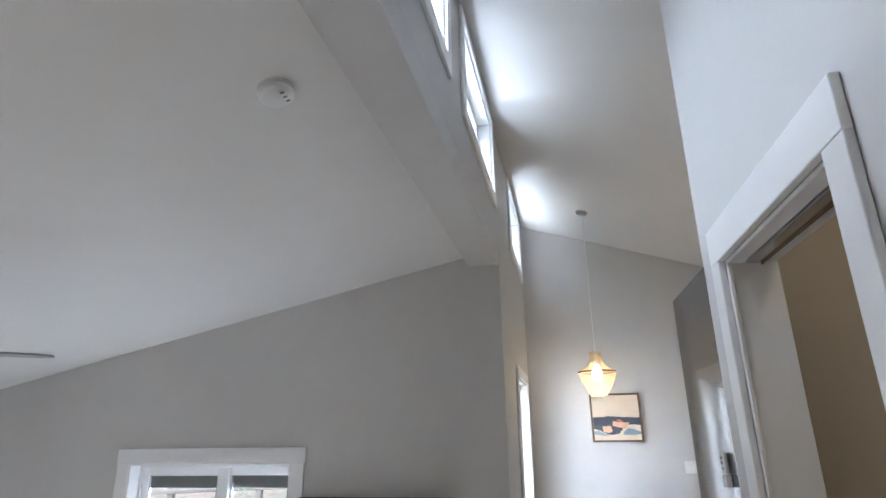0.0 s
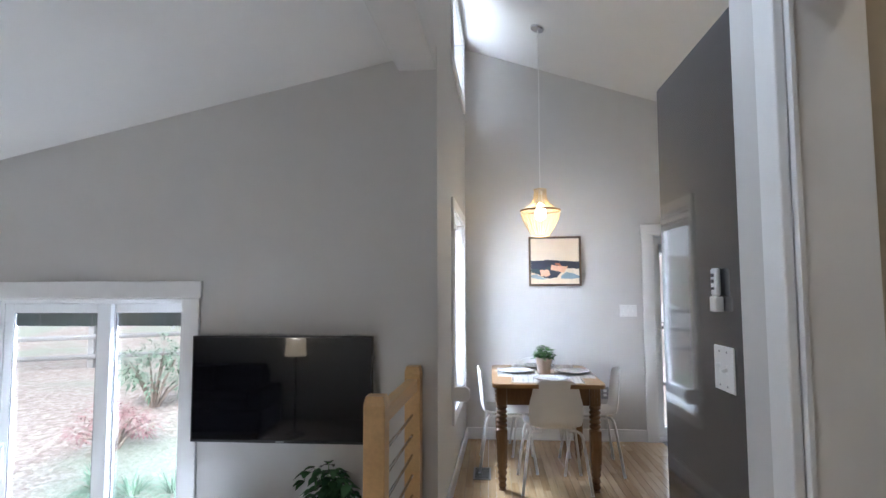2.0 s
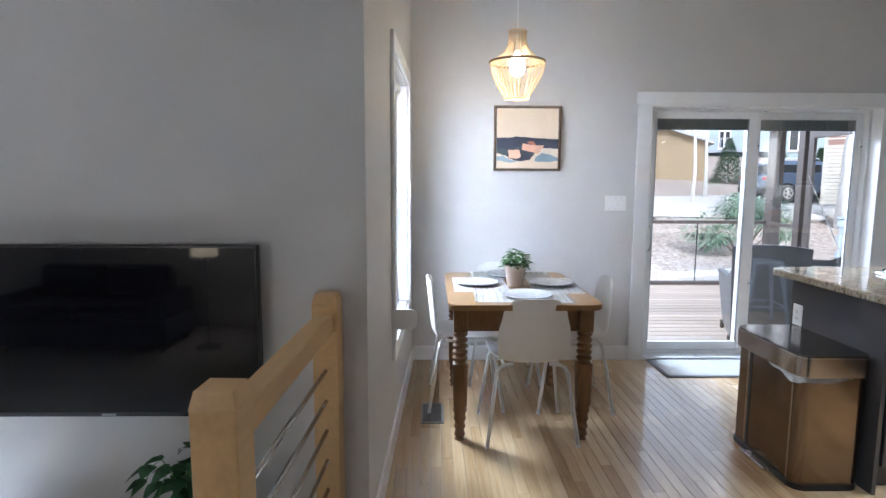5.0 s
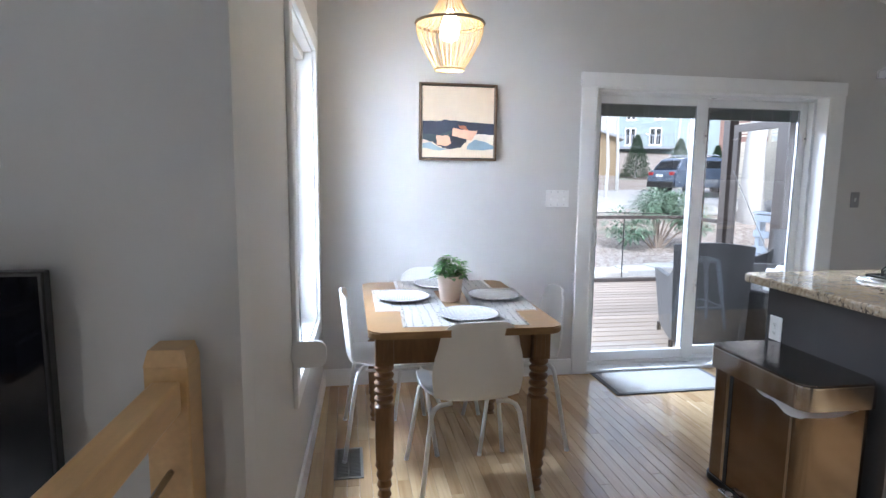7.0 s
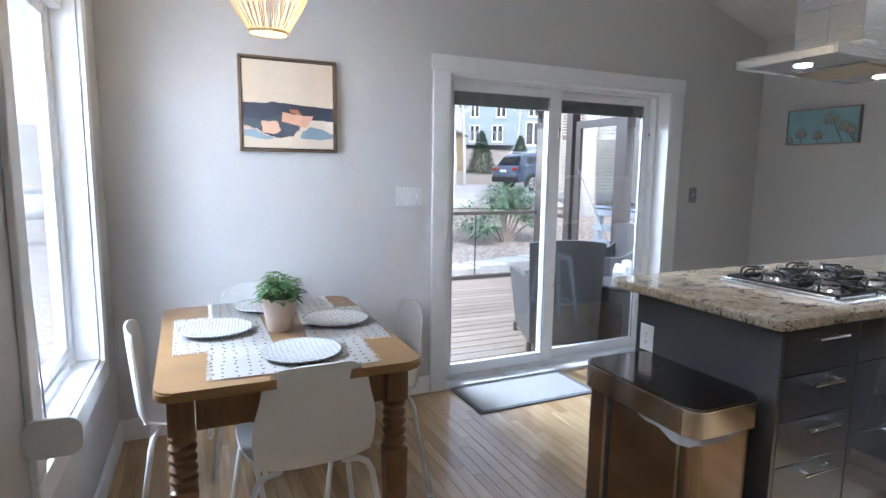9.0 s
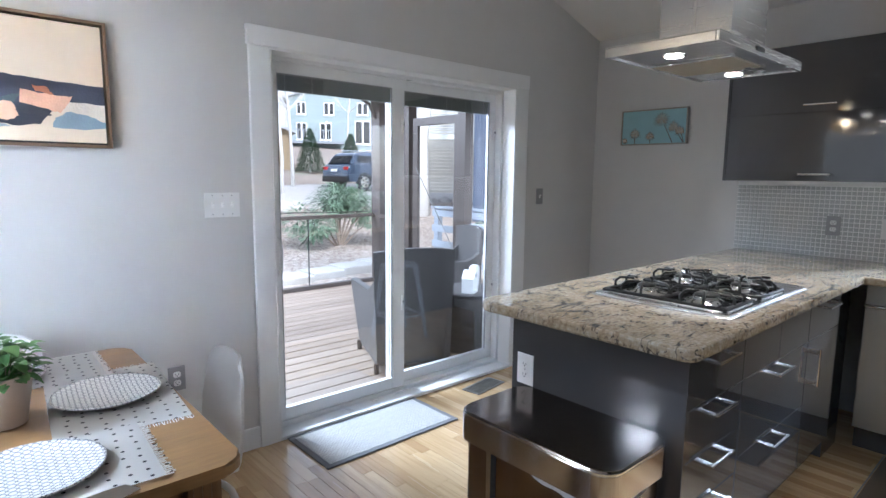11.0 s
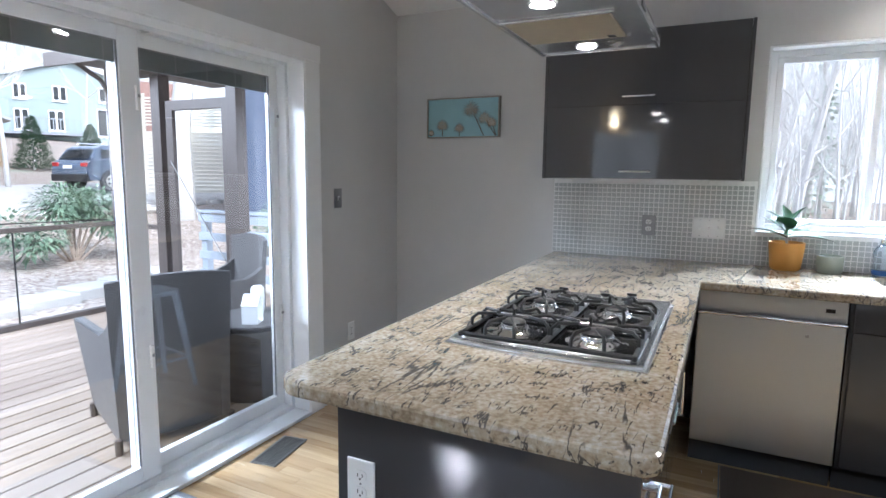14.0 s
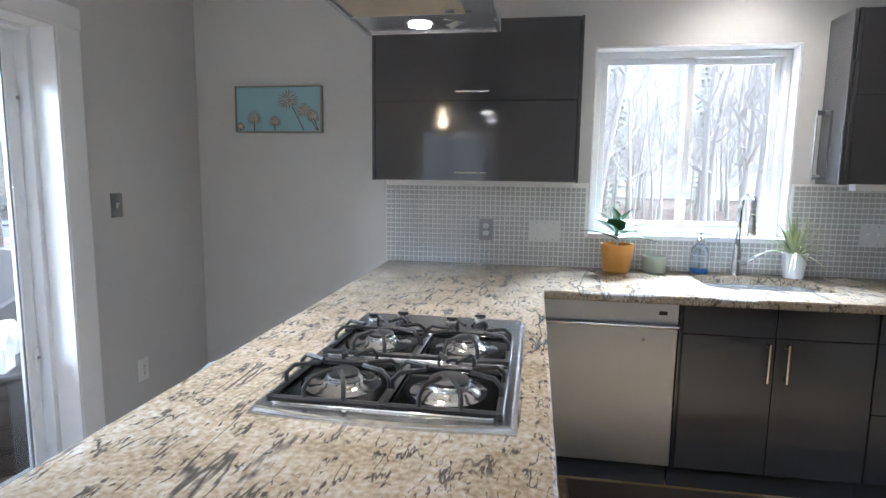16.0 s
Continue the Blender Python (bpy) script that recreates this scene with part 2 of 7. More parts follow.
def woven(name, c1, c2, scale, rough=0.7, upright=False):
    """Basket or mat weave with real over-and-under relief."""
    m = bpy.data.materials.new(name)
    nt, b, N, L = nodes_of(m)
    tc = N("ShaderNodeTexCoord")
    mp = N("ShaderNodeMapping")
    mp.inputs["Scale"].default_value = (scale, scale, scale)
    if upright:
        sep = N("ShaderNodeSeparateXYZ")
        L(tc.outputs["Object"], sep.inputs[0])
        ad = N("ShaderNodeMath")
        ad.operation = "ADD"
        L(sep.outputs[0], ad.inputs[0])
        L(sep.outputs[1], ad.inputs[1])
        cb = N("ShaderNodeCombineXYZ")
        L(ad.outputs[0], cb.inputs[0])
        L(sep.outputs[2], cb.inputs[1])
        L(cb.outputs[0], mp.inputs["Vector"])
    else:
        L(tc.outputs["Object"], mp.inputs["Vector"])
    ch = N("ShaderNodeTexBrick")
    ch.inputs["Scale"].default_value = 1.0
    ch.inputs["Mortar Size"].default_value = 0.05
    ch.inputs["Mortar Smooth"].default_value = 0.6
    ch.inputs["Color1"].default_value, ch.inputs["Color2"].default_value, ch.inputs["Mortar"].default_value = (*c1, 1), (*[0.8 * k for k in c1], 1), (*c2, 1)
    L(mp.outputs[0], ch.inputs["Vector"])
    L(ch.outputs["Color"], b.inputs["Base Color"])
    b.inputs["Roughness"].default_value = rough
    bp = N("ShaderNodeBump")
    bp.inputs["Strength"].default_value, bp.inputs["Distance"].default_value, bp.invert = 0.6, 0.006, True
    L(ch.outputs["Fac"], bp.inputs["Height"])
    L(bp.outputs[0], b.inputs["Normal"])
    return m


def tinted(name, c1, c2, rough=0.6, spec=0.4, trans=0.0):
    """Leaves, bark and stones: a tone of its own for each piece."""
    m = bpy.data.materials.new(name)
    nt, b, N, L = nodes_of(m)
    geo = N("ShaderNodeNewGeometry")
    tc = N("ShaderNodeTexCoord")
    nz = N("ShaderNodeTexNoise")
    nz.inputs["Scale"].default_value, nz.inputs["Detail"].default_value = 14, 4
    L(tc.outputs["Object"], nz.inputs["Vector"])
    av = N("ShaderNodeMath")
    av.operation = "ADD"
    L(geo.outputs["Random Per Island"], av.inputs[0])
    L(nz.outputs["Fac"], av.inputs[1])
    hf = N("ShaderNodeMath")
    hf.operation = "MULTIPLY"
    hf.inputs[1].default_value = 0.6
    L(av.outputs[0], hf.inputs[0])
    r = ramp(N, [(0.2, c1), (0.8, c2)])
    L(hf.outputs[0], r.inputs[0])
    L(r.outputs[0], b.inputs["Base Color"])
    b.inputs["Roughness"].default_value = rough
    b.inputs["Specular IOR Level"].default_value = spec
    return m


M_GRANITE = granite()
M_FLOOR = planks("maple_floor_boards", (0.41, 0.265, 0.135), (0.52, 0.365, 0.20), (0.59, 0.43, 0.25), 0.24, coat=0.55)
M_DECK = planks("tan_deck_boards", (0.175, 0.13, 0.098), (0.22, 0.168, 0.127), (0.255, 0.20, 0.155), 0.6, "x", 0.6)
M_PATIO = planks("weathered_grey_deck_boards", (0.18, 0.177, 0.173), (0.22, 0.216, 0.212), (0.26, 0.256, 0.25), 0.7, "x", 0.6)
M_PLATE = patterned("white_plate_with_grey_rings", (0.78, 0.78, 0.78), (0.24, 0.25, 0.28), 58, "ring")
M_CLOTH = patterned("white_cotton_with_black_dots", (0.82, 0.81, 0.79), (0.03, 0.03, 0.04), 27, "dot")
M_MAT = woven("pale_grey_woven_mat", (0.58, 0.575, 0.56), (0.26, 0.255, 0.25), 24)
M_RUG = woven("brown_grey_woven_runner", (0.15, 0.115, 0.085), (0.06, 0.045, 0.035), 70, 0.9)
M_MATEDGE = mat("grey_cloth_binding", (0.16, 0.16, 0.17), 0.85, bump=0.2, bump_scale=300)
M_WICKER = woven("dark_brown_wicker", (0.085, 0.078, 0.075), (0.012, 0.011, 0.01), 30, 0.5, True)
M_LEAF = tinted("green_leaf", (0.05, 0.14, 0.04), (0.16, 0.30, 0.10), 0.45)
M_LEAFDARK = tinted("dark_glossy_leaf", (0.02, 0.065, 0.03), (0.06, 0.14, 0.06), 0.25)
M_LEAFPALE = tinted("pale_striped_leaf", (0.17, 0.24, 0.11), (0.38, 0.38, 0.22), 0.5)
M_POT = mat("ribbed_blush_stoneware", (0.58, 0.46, 0.38), 0.7, var=0.08, bump=0.1)
M_POTORANGE = mat("mustard_orange_pot", (0.62, 0.30, 0.06), 0.45, var=0.05)
M_SAGE = mat("grey_green_glazed_ceramic", (0.36, 0.40, 0.35), 0.4, var=0.08)
M_SOIL = mat("potting_soil", (0.03, 0.02, 0.014), 0.95, var=0.3, bump=0.6, bump_scale=150)
M_BAMBOO = mat("pale_bamboo", (0.68, 0.53, 0.32), 0.5, var=0.15, scale=20)
M_BULB = emitter("lamp_glow_warm", (1.0, 0.80, 0.52), 9.0)
M_LED = emitter("hood_lamp_glow", (1.0, 0.90, 0.78), 20.0)
M_CANFRAME = mat("walnut_frame_wood", (0.17, 0.11, 0.065), 0.5, var=0.15, stretch=(1, 1, 8))
# plain steel, with the brown floor's reflection painted into the body colour
M_BINBODY = mat("floor_tinted_steel", (0.23, 0.172, 0.128), 0.18, 1.0, var=0.05, stretch=(1, 1, 24))
M_BINRIM = mat("polished_bin_steel", (0.52, 0.47, 0.43), 0.14, 1.0, var=0.03)
# the same steel, its colour darkened for what the lid mirrors
M_BINLID = mat("reflection_darkened_steel", (0.16, 0.13, 0.115), 0.14, 1.0, var=0.06, stretch=(1, 20, 1))
M_BAG = mat("thin_white_plastic_bag", (0.75, 0.72, 0.70), 0.4, var=0.05)
M_TILE = mat("grey_green_glass_tile", (0.50, 0.515, 0.51), 0.14, var=0.12, coat=0.5)
M_GROUT = mat("light_grout", (0.86, 0.86, 0.85), 0.85, var=0.08, scale=40)
M_GREYPLATE = mat("grey_metal_plate", (0.30, 0.30, 0.31), 0.4, 0.5, var=0.05)
M_BLIND = mat("grey_blind_slats", (0.16, 0.18, 0.18), 0.45, var=0.05)
M_SCREENWOOD = mat("dark_brown_stained_wood", (0.045, 0.033, 0.027), 0.6, var=0.25, scale=14, stretch=(6, 6, 1), bump=0.1)
M_GREYWOOD = mat("grey_painted_rail_wood", (0.26, 0.28, 0.31), 0.65, var=0.12, bump=0.08)
# grey bark made paler: the veiling glare outdoors is painted into its colour
M_BARK = tinted("glare_paled_bark", (0.42, 0.41, 0.39), (0.66, 0.645, 0.62), 0.9, 0.2)
M_TWIG = tinted("brown_twigs", (0.15, 0.115, 0.09), (0.27, 0.22, 0.18), 0.9, 0.2)
M_RHODO = tinted("rhododendron_leaf", (0.08, 0.14, 0.085), (0.20, 0.28, 0.19), 0.45)
M_CONIFER = tinted("conifer_needles", (0.07, 0.14, 0.085), (0.14, 0.22, 0.13), 0.7)
M_RED = tinted("dark_red_leaf", (0.20, 0.085, 0.085), (0.36, 0.19, 0.18), 0.6)
M_STRAP = tinted("blue_green_strap_leaf", (0.11, 0.19, 0.12), (0.25, 0.36, 0.25), 0.5)
M_STONE = tinted("pale_field_stone", (0.26, 0.25, 0.23), (0.44, 0.42, 0.39), 0.9, 0.2)
M_CARPAINT = mat("slate_blue_car_paint", (0.075, 0.105, 0.16), 0.2, 0.3, var=0.03, coat=0.8)
M_CARGLASS = mat("dark_car_glass", (0.02, 0.022, 0.025), 0.05, var=0.02)
M_TYRE = mat("black_rubber", (0.02, 0.02, 0.02), 0.85, var=0.1)
M_TEAL = mat("pale_teal_siding", (0.29, 0.35, 0.35), 0.7, var=0.10, stretch=(0.2, 0.2, 9))
M_BRICK = mat("pink_brick", (0.26, 0.16, 0.135), 0.85, var=0.2, scale=30)
M_NAVY = mat("navy_blue_siding", (0.065, 0.085, 0.13), 0.6, var=0.08)
M_CREAM = mat("cream_fence_boards", (0.60, 0.56, 0.47), 0.7, var=0.12, scale=6)
M_TANBOARD = mat("tan_shed_boards", (0.30, 0.23, 0.145), 0.75, var=0.15, scale=8)
M_ROOF = mat("pale_metal_roof", (0.36, 0.37, 0.385), 0.45, var=0.06)
M_SHINGLE = mat("grey_shingles", (0.17, 0.165, 0.16), 0.9, var=0.2, scale=25)
M_SOFA = mat("navy_sofa_cloth", (0.03, 0.04, 0.065), 0.9, var=0.12, bump=0.2, bump_scale=250)
M_LAMPSHADE = emitter("lit_lampshade_cloth", (1.0, 0.80, 0.55), 0.8)
M_BOWL = mat("hammered_dark_metal", (0.06, 0.058, 0.056), 0.4, 0.8, var=0.2, bump=0.3, bump_scale=60)
M_BASKET = woven("tan_basket_cane", (0.42, 0.26, 0.12), (0.14, 0.08, 0.04), 60, 0.7, True)
M_STOOL = mat("blue_grey_painted_metal", (0.30, 0.36, 0.41), 0.4, 0.2, var=0.06)
M_FILTER = mat("tan_metal_mesh", (0.42, 0.36, 0.26), 0.5, 0.6, var=0.1, scale=200)
M_SILVERFRAME = mat("champagne_frame", (0.34, 0.31, 0.27), 0.45, 0.4, var=0.08)

# ---- mesh helpers ----
def link_mesh(name, bm, material, parent=None, smooth=False):
    me = bpy.data.meshes.new(name)
    bmesh.ops.recalc_face_normals(bm, faces=bm.faces)
    bm.to_mesh(me)
    bm.free()
    me.materials.append(material)
    if smooth:
        me.shade_smooth()
        if smooth is not True:
            me.set_sharp_from_angle(angle=radians(smooth))
    ob = new(name, me)
    ob.parent = parent
    return ob


def part(name, bm, material, parent, label="", smooth=False):
    ob = link_mesh(name, bm, material, parent, smooth)
    if label:
        ob["label"] = label
    return ob


def thing(name, label, category, group="", at=None):
    ob = new(name)
    ob.empty_display_size = 0.1
    if at is not None:
        ob.matrix_basis = at
    return tagged(ob, label, category, group)


def box(bm, x0, x1, y0, y1, z0, z1, bevel=0.0, seg=2, m=None):
    vs = [bm.verts.new(p) for p in ((x0, y0, z0), (x1, y0, z0), (x1, y1, z0), (x0, y1, z0), (x0, y0, z1), (x1, y0, z1), (x1, y1, z1), (x0, y1, z1))]
    fs = [bm.faces.new([vs[i] for i in q]) for q in ((3, 2, 1, 0), (4, 5, 6, 7), (0, 1, 5, 4), (1, 2, 6, 5), (2, 3, 7, 6), (3, 0, 4, 7))]
    if m is not None:
        for v in vs:
            v.co = m @ v.co
    if bevel:
        es = list({e for f in fs for e in f.edges})
        bmesh.ops.bevel(bm, geom=es, offset=bevel, segments=seg, affect="EDGES", profile=0.5)
    return bm


def bx(x0, x1, y0, y1, z0, z1, bevel=0.0, seg=2):
    return box(bmesh.new(), x0, x1, y0, y1, z0, z1, bevel, seg)


def tube(bm, pts, r, n=10, cap=True, radii=None):
    """A round bar along a line of points."""
    pts = [Vector(p) for p in pts]
    rings = []
    side = None
    for i, p in enumerate(pts):
        d = (pts[min(i + 1, len(pts) - 1)] - pts[max(i - 1, 0)]).normalized()
        if side is None:
            side = d.orthogonal().normalized()
        side = (side - d * side.dot(d)).normalized()
        up = d.cross(side)
        rr = radii[i] if radii else r
        rings.append([bm.verts.new(p + rr * (math.cos(a) * side + math.sin(a) * up)) for a in (2 * math.pi * k / n for k in range(n))])
    for a, b in zip(rings, rings[1:]):
        for k in range(n):
            bm.faces.new((a[k], a[(k + 1) % n], b[(k + 1) % n], b[k]))
    if cap:
        bm.faces.new(rings[0][::-1])
        bm.faces.new(rings[-1])
    return bm


def tb(pts, r, n=10, radii=None):
    return tube(bmesh.new(), pts, r, n, True, radii)


def lathe(profile, n=24, bm=None, at=(0, 0, 0), cap=True):
    """A turned shape from rows of (radius, height)."""
    bm = bm or bmesh.new()
    at = Vector(at)
    rings = [[bm.verts.new(at + Vector((r * math.cos(2 * math.pi * k / n), r * math.sin(2 * math.pi * k / n), z))) for k in range(n)] for r, z in profile]
    for a, b in zip(rings, rings[1:]):
        for k in range(n):
            bm.faces.new((a[k], a[(k + 1) % n], b[(k + 1) % n], b[k]))
    if cap:
        if profile[0][0] > 1e-4:
            bm.faces.new(rings[0][::-1])
        if profile[-1][0] > 1e-4:
            bm.faces.new(rings[-1])
    return bm


def prism(outline, z0, z1, bm=None, bevel=0.0):
    """An upright plate from an outline of (x, y)."""
    bm = bm or bmesh.new()
    lo = [bm.verts.new((x, y, z0)) for x, y in outline]
    hi = [bm.verts.new((x, y, z1)) for x, y in outline]
    fs = [bm.faces.new(lo[::-1]), bm.faces.new(hi)]
    n = len(lo)
    for i in range(n):
        bm.faces.new((lo[i], lo[(i + 1) % n], hi[(i + 1) % n], hi[i]))
    if bevel:
        bmesh.ops.bevel(bm, geom=list({e for f in fs for e in f.edges}), offset=bevel, segments=2, affect="EDGES", profile=0.5)
    return bm


def rounded(x0, x1, y0, y1, r, n=6):
    out = []
    for cx, cy, a0 in ((x1 - r, y1 - r, 0), (x0 + r, y1 - r, 90), (x0 + r, y0 + r, 180), (x1 - r, y0 + r, 270)):
        out += [(cx + r * math.cos(radians(a0 + 90 * k / n)), cy + r * math.sin(radians(a0 + 90 * k / n))) for k in range(n + 1)]
    return out


def wall(name, axis, face, thick, u0, u1, z0, z1, holes=(), top=None, material=None, cuts=()):
    """A wall with openings that go through. axis: the axis along which it stands off; face: its room side; thick: signed thickness; top(u): its upper edge."""
    us = sorted({u0, u1, *cuts, *(h[0] for h in holes), *(h[1] for h in holes)})
    zs = sorted({z0, z1, *(h[2] for h in holes), *(h[3] for h in holes)})
    bm = bmesh.new()
    cache = {}

    def v(i, j, s):
        if (i, j, s) not in cache:
            u, z = us[i], zs[j]
            if top and j == len(zs) - 1:
                z = top(u)
            d = face + (thick if s else 0)
            cache[i, j, s] = bm.verts.new((d, u, z) if axis == "x" else (u, d, z))
        return cache[i, j, s]

    def solid(i, j):
        if not (0 <= i < len(us) - 1 and 0 <= j < len(zs) - 1):
            return False
        cu, cz = (us[i] + us[i + 1]) / 2, (zs[j] + zs[j + 1]) / 2
        return not any(h[0] < cu < h[1] and h[2] < cz < h[3] for h in holes)

    for i in range(len(us) - 1):
        for j in range(len(zs) - 1):
            if not solid(i, j):
                continue
            for s in (0, 1):
                bm.faces.new((v(i, j, s), v(i + 1, j, s), v(i + 1, j + 1, s), v(i, j + 1, s)))
            for di, dj, a, b in ((-1, 0, (i, j), (i, j + 1)), (1, 0, (i + 1, j), (i + 1, j + 1)), (0, -1, (i, j), (i + 1, j)), (0, 1, (i, j + 1), (i + 1, j + 1))):
                if not solid(i + di, j + dj):
                    bm.faces.new((v(*a, 0), v(*b, 0), v(*b, 1), v(*a, 1)))
    ob = link_mesh(name, bm, material or M_WALL)
    return tagged(ob, kind="structure", category="wall")


# ---- the plan ----
XW, YN, XE, YT = -0.31, 6.57, 4.40, 4.19      # west wall (it runs a little askew), north wall, east wall, television wall
YS, XLW, XFAR = -1.6, -5.2, 0.575              # south end, living room's west end, wall with the pocket door
FLOOR_L = -0.58                                # lower living floor
WM = pose(-0.326, 4.18, 0, 0, 0, -1.83)        # the west wall's own frame: local y runs along it, its room side is x = 0


def roof(x):
    return 2.48 + 0.318 * (XE - x)


def roof_l(x):
    return 2.87 + 0.2205 * (x + 0.55)


SLIDER = (1.592, 3.40, 0.0, 2.012)
SLIDER_L = (-3.16, -1.865, FLOOR_L, 1.42)
TALLWIN = (0.99, 1.99, 0.56, 2.08)
KWIN = (3.32, 4.31, 1.11, 2.09)
POCKET = (1.28, 2.03, 0.0, 2.11)
CLER = [(-3.03, -1.83, 3.29, 3.88), (-1.34, -0.17, 3.29, 3.88), (1.02, 2.10, 3.29, 3.88)]


def on_west(ob):
    ob.matrix_basis = WM
    return ob


wall("wall_north", "y", YN, 0.16, XW - 0.16, XE + 0.16, -0.3, 3, [SLIDER], lambda u: roof(u) + 0.02)
wall("wall_east", "x", XE, 0.16, YS, YN, -0.3, roof(XE) + 0.02, [KWIN])
on_west(wall("wall_west_dining", "x", 0, -0.16, 0.17, YN - YT + 0.06, -0.7, 4.0, [TALLWIN, CLER[2]]))
on_west(wall("wall_clerestory", "x", 0, -0.16, YS - YT, 0.17, 2.94, 4.0, CLER[:2]))
wall("wall_television", "y", YT, 0.16, XLW - 0.16, -0.3207, FLOOR_L - 0.2, 2.5, [SLIDER_L], lambda u: roof_l(u) + 0.02)
wall("wall_west_living", "x", XLW, -0.16, YS, YT, FLOOR_L - 0.2, roof_l(XLW) + 0.02)
wall("wall_south", "y", YS, -0.16, XLW - 0.16, XE + 0.16, FLOOR_L - 0.2, 3, (), lambda u: roof(u) if u > XW - 0.3 else roof_l(u), cuts=(XW - 0.31, XW - 0.29))
wall("wall_pocket_door", "x", XFAR, 0.15, YS, 2.275, 0, roof(XFAR) + 0.02, [POCKET])
wall("wall_closet_back", "x", 1.75, 0.1, YS, 2.275, 0, roof(1.75) + 0.02, material=M_BEIGE)
wall("wall_closet_side", "y", 2.275, -0.1, XFAR + 0.15, 1.75, 0, 3, (), lambda u: roof(u), material=M_BEIGE)
wall("wall_floor_edge", "x", -0.44, -0.11, YS, YT, FLOOR_L, -0.02)


def slab(name, x0, x1, y0, y1, za, zb, thick, material):
    bm = bmesh.new()
    box(bm, x0, x1, y0, y1, 0, thick)
    for vv in bm.verts:
        vv.co.z += za + (zb - za) * (vv.co.x - x0) / (x1 - x0)
    return tagged(link_mesh(name, bm, material), kind="structure")


slab("ceiling", XW - 0.3, XE + 0.16, YS, YN + 0.16, roof(XW - 0.3), roof(XE + 0.16), 0.2, M_CEIL)
slab("ceiling_living", XLW - 0.16, XW - 0.2, YS, YT + 0.16, roof_l(XLW - 0.16), roof_l(XW - 0.2), 0.16, M_CEIL)
slab("roof_living", XLW - 0.5, XW - 0.24, YS, YT + 0.5, roof_l(XLW - 0.5) + 0.17, roof_l(XW - 0.24) + 0.17, 0.03, M_ROOF)
on_west(slab("beam", -0.23, 0.0, YS - YT, 0.01, 2.795, 2.795, 0.143, M_WALL))
slab("subfloor", -0.55, XE, YS, YN + 0.16, -0.032, -0.032, 0.02, M_GROUT)
slab("floor_living", XLW, -0.55, YS, YT, FLOOR_L - 0.03, FLOOR_L - 0.03, 0.03, mat("greige_floor_cloth", (0.34, 0.31, 0.28), 0.85, var=0.1, scale=8, bump=0.2, bump_scale=200))


def trim(name, x0, x1, y0, y1, z0, z1, bevel=0.004, west=False, material=None):
    ob = tagged(link_mesh(name, bx(x0, x1, y0, y1, z0, z1, bevel), material or M_TRIM), kind="structure")
    return on_west(ob) if west else ob


# baseboards
trim("baseboard", XW + 0.06, 1.485, YN - 0.016, YN - 0.0005, 0.0, 0.115)
trim("baseboard", 3.53, XE, YN - 0.016, YN - 0.0005, 0.0, 0.115)
trim("baseboard", XE - 0.016, XE - 0.0005, 5.42, YN - 0.017, 0.0, 0.115)
trim("baseboard", 0.0005, 0.016, 0.03, 2.40, 0.0, 0.115, west=True)
trim("baseboard", -0.455, XW - 0.03, YT - 0.016, YT - 0.0005, 0.0, 0.115)
trim("baseboard", XFAR - 0.016, XFAR - 0.0005, -1.5, 1.18, 0.0, 0.115)
# pocket door: casing, jambs, track
for nm, q in (("trim_casing", (1.188, 1.28, 0.0, 2.11)), ("trim_casing", (2.03, 2.115, 0.0, 2.11)), ("trim_casing_head", (1.188, 2.115, 2.11, 2.232))):
    trim(nm, XFAR - 0.022, XFAR - 0.0005, *q)
trim("trim_stop", XFAR - 0.0, XFAR + 0.012, 2.012, 2.03, 0.0, 2.108, 0.002)
for nm, q in (("trim_jamb", (XFAR + 0.001, XFAR + 0.15, 2.018, 2.0295, 0.0, 2.109)), ("trim_jamb", (XFAR + 0.001, XFAR + 0.15, 1.2805, 1.292, 0.0, 2.109)),
              ("trim_jamb", (XFAR + 0.001, XFAR + 0.05, 1.293, 2.017, 2.096, 2.1095)), ("trim_jamb", (XFAR + 0.098, XFAR + 0.15, 1.293, 2.017, 2.096, 2.1095))):
    trim(nm, *q, 0.002)
track = thing("pocket_door_track", "grey metal sliding door track in the door head", "door track")
part("rail", bx(XFAR + 0.053, XFAR + 0.092, 1.30, 2.0, 2.088, 2.109), M_STEEL, track)
part("lip", bx(XFAR + 0.0935, XFAR + 0.0975, 1.30, 2.0, 2.082, 2.108), M_CANFRAME, track)

# ---- windows and glazed doors ----
def pane(name, x0, x1, y0, y1, z0, z1, parent):
    ob = part(name, bx(x0, x1, y0, y1, z0, z1), M_GLASS, parent)
    ob.visible_shadow = False
    return ob


def bars(parent, name, axis, d0, d1, u0, u1, z0, z1, w, wb=None, material=None):
    """Four bars round an opening, butted end to end."""
    wb = wb or w
    for a in ((u0, u0 + w, z0, z1), (u1 - w, u1, z0, z1), (u0 + w, u1 - w, z1 - w, z1), (u0 + w, u1 - w, z0, z0 + wb)):
        q = (a[0], a[1], d0, d1, a[2], a[3]) if axis == "y" else (d0, d1, *a)
        part(name, bx(*q, 0.003), material or M_VINYL, parent)


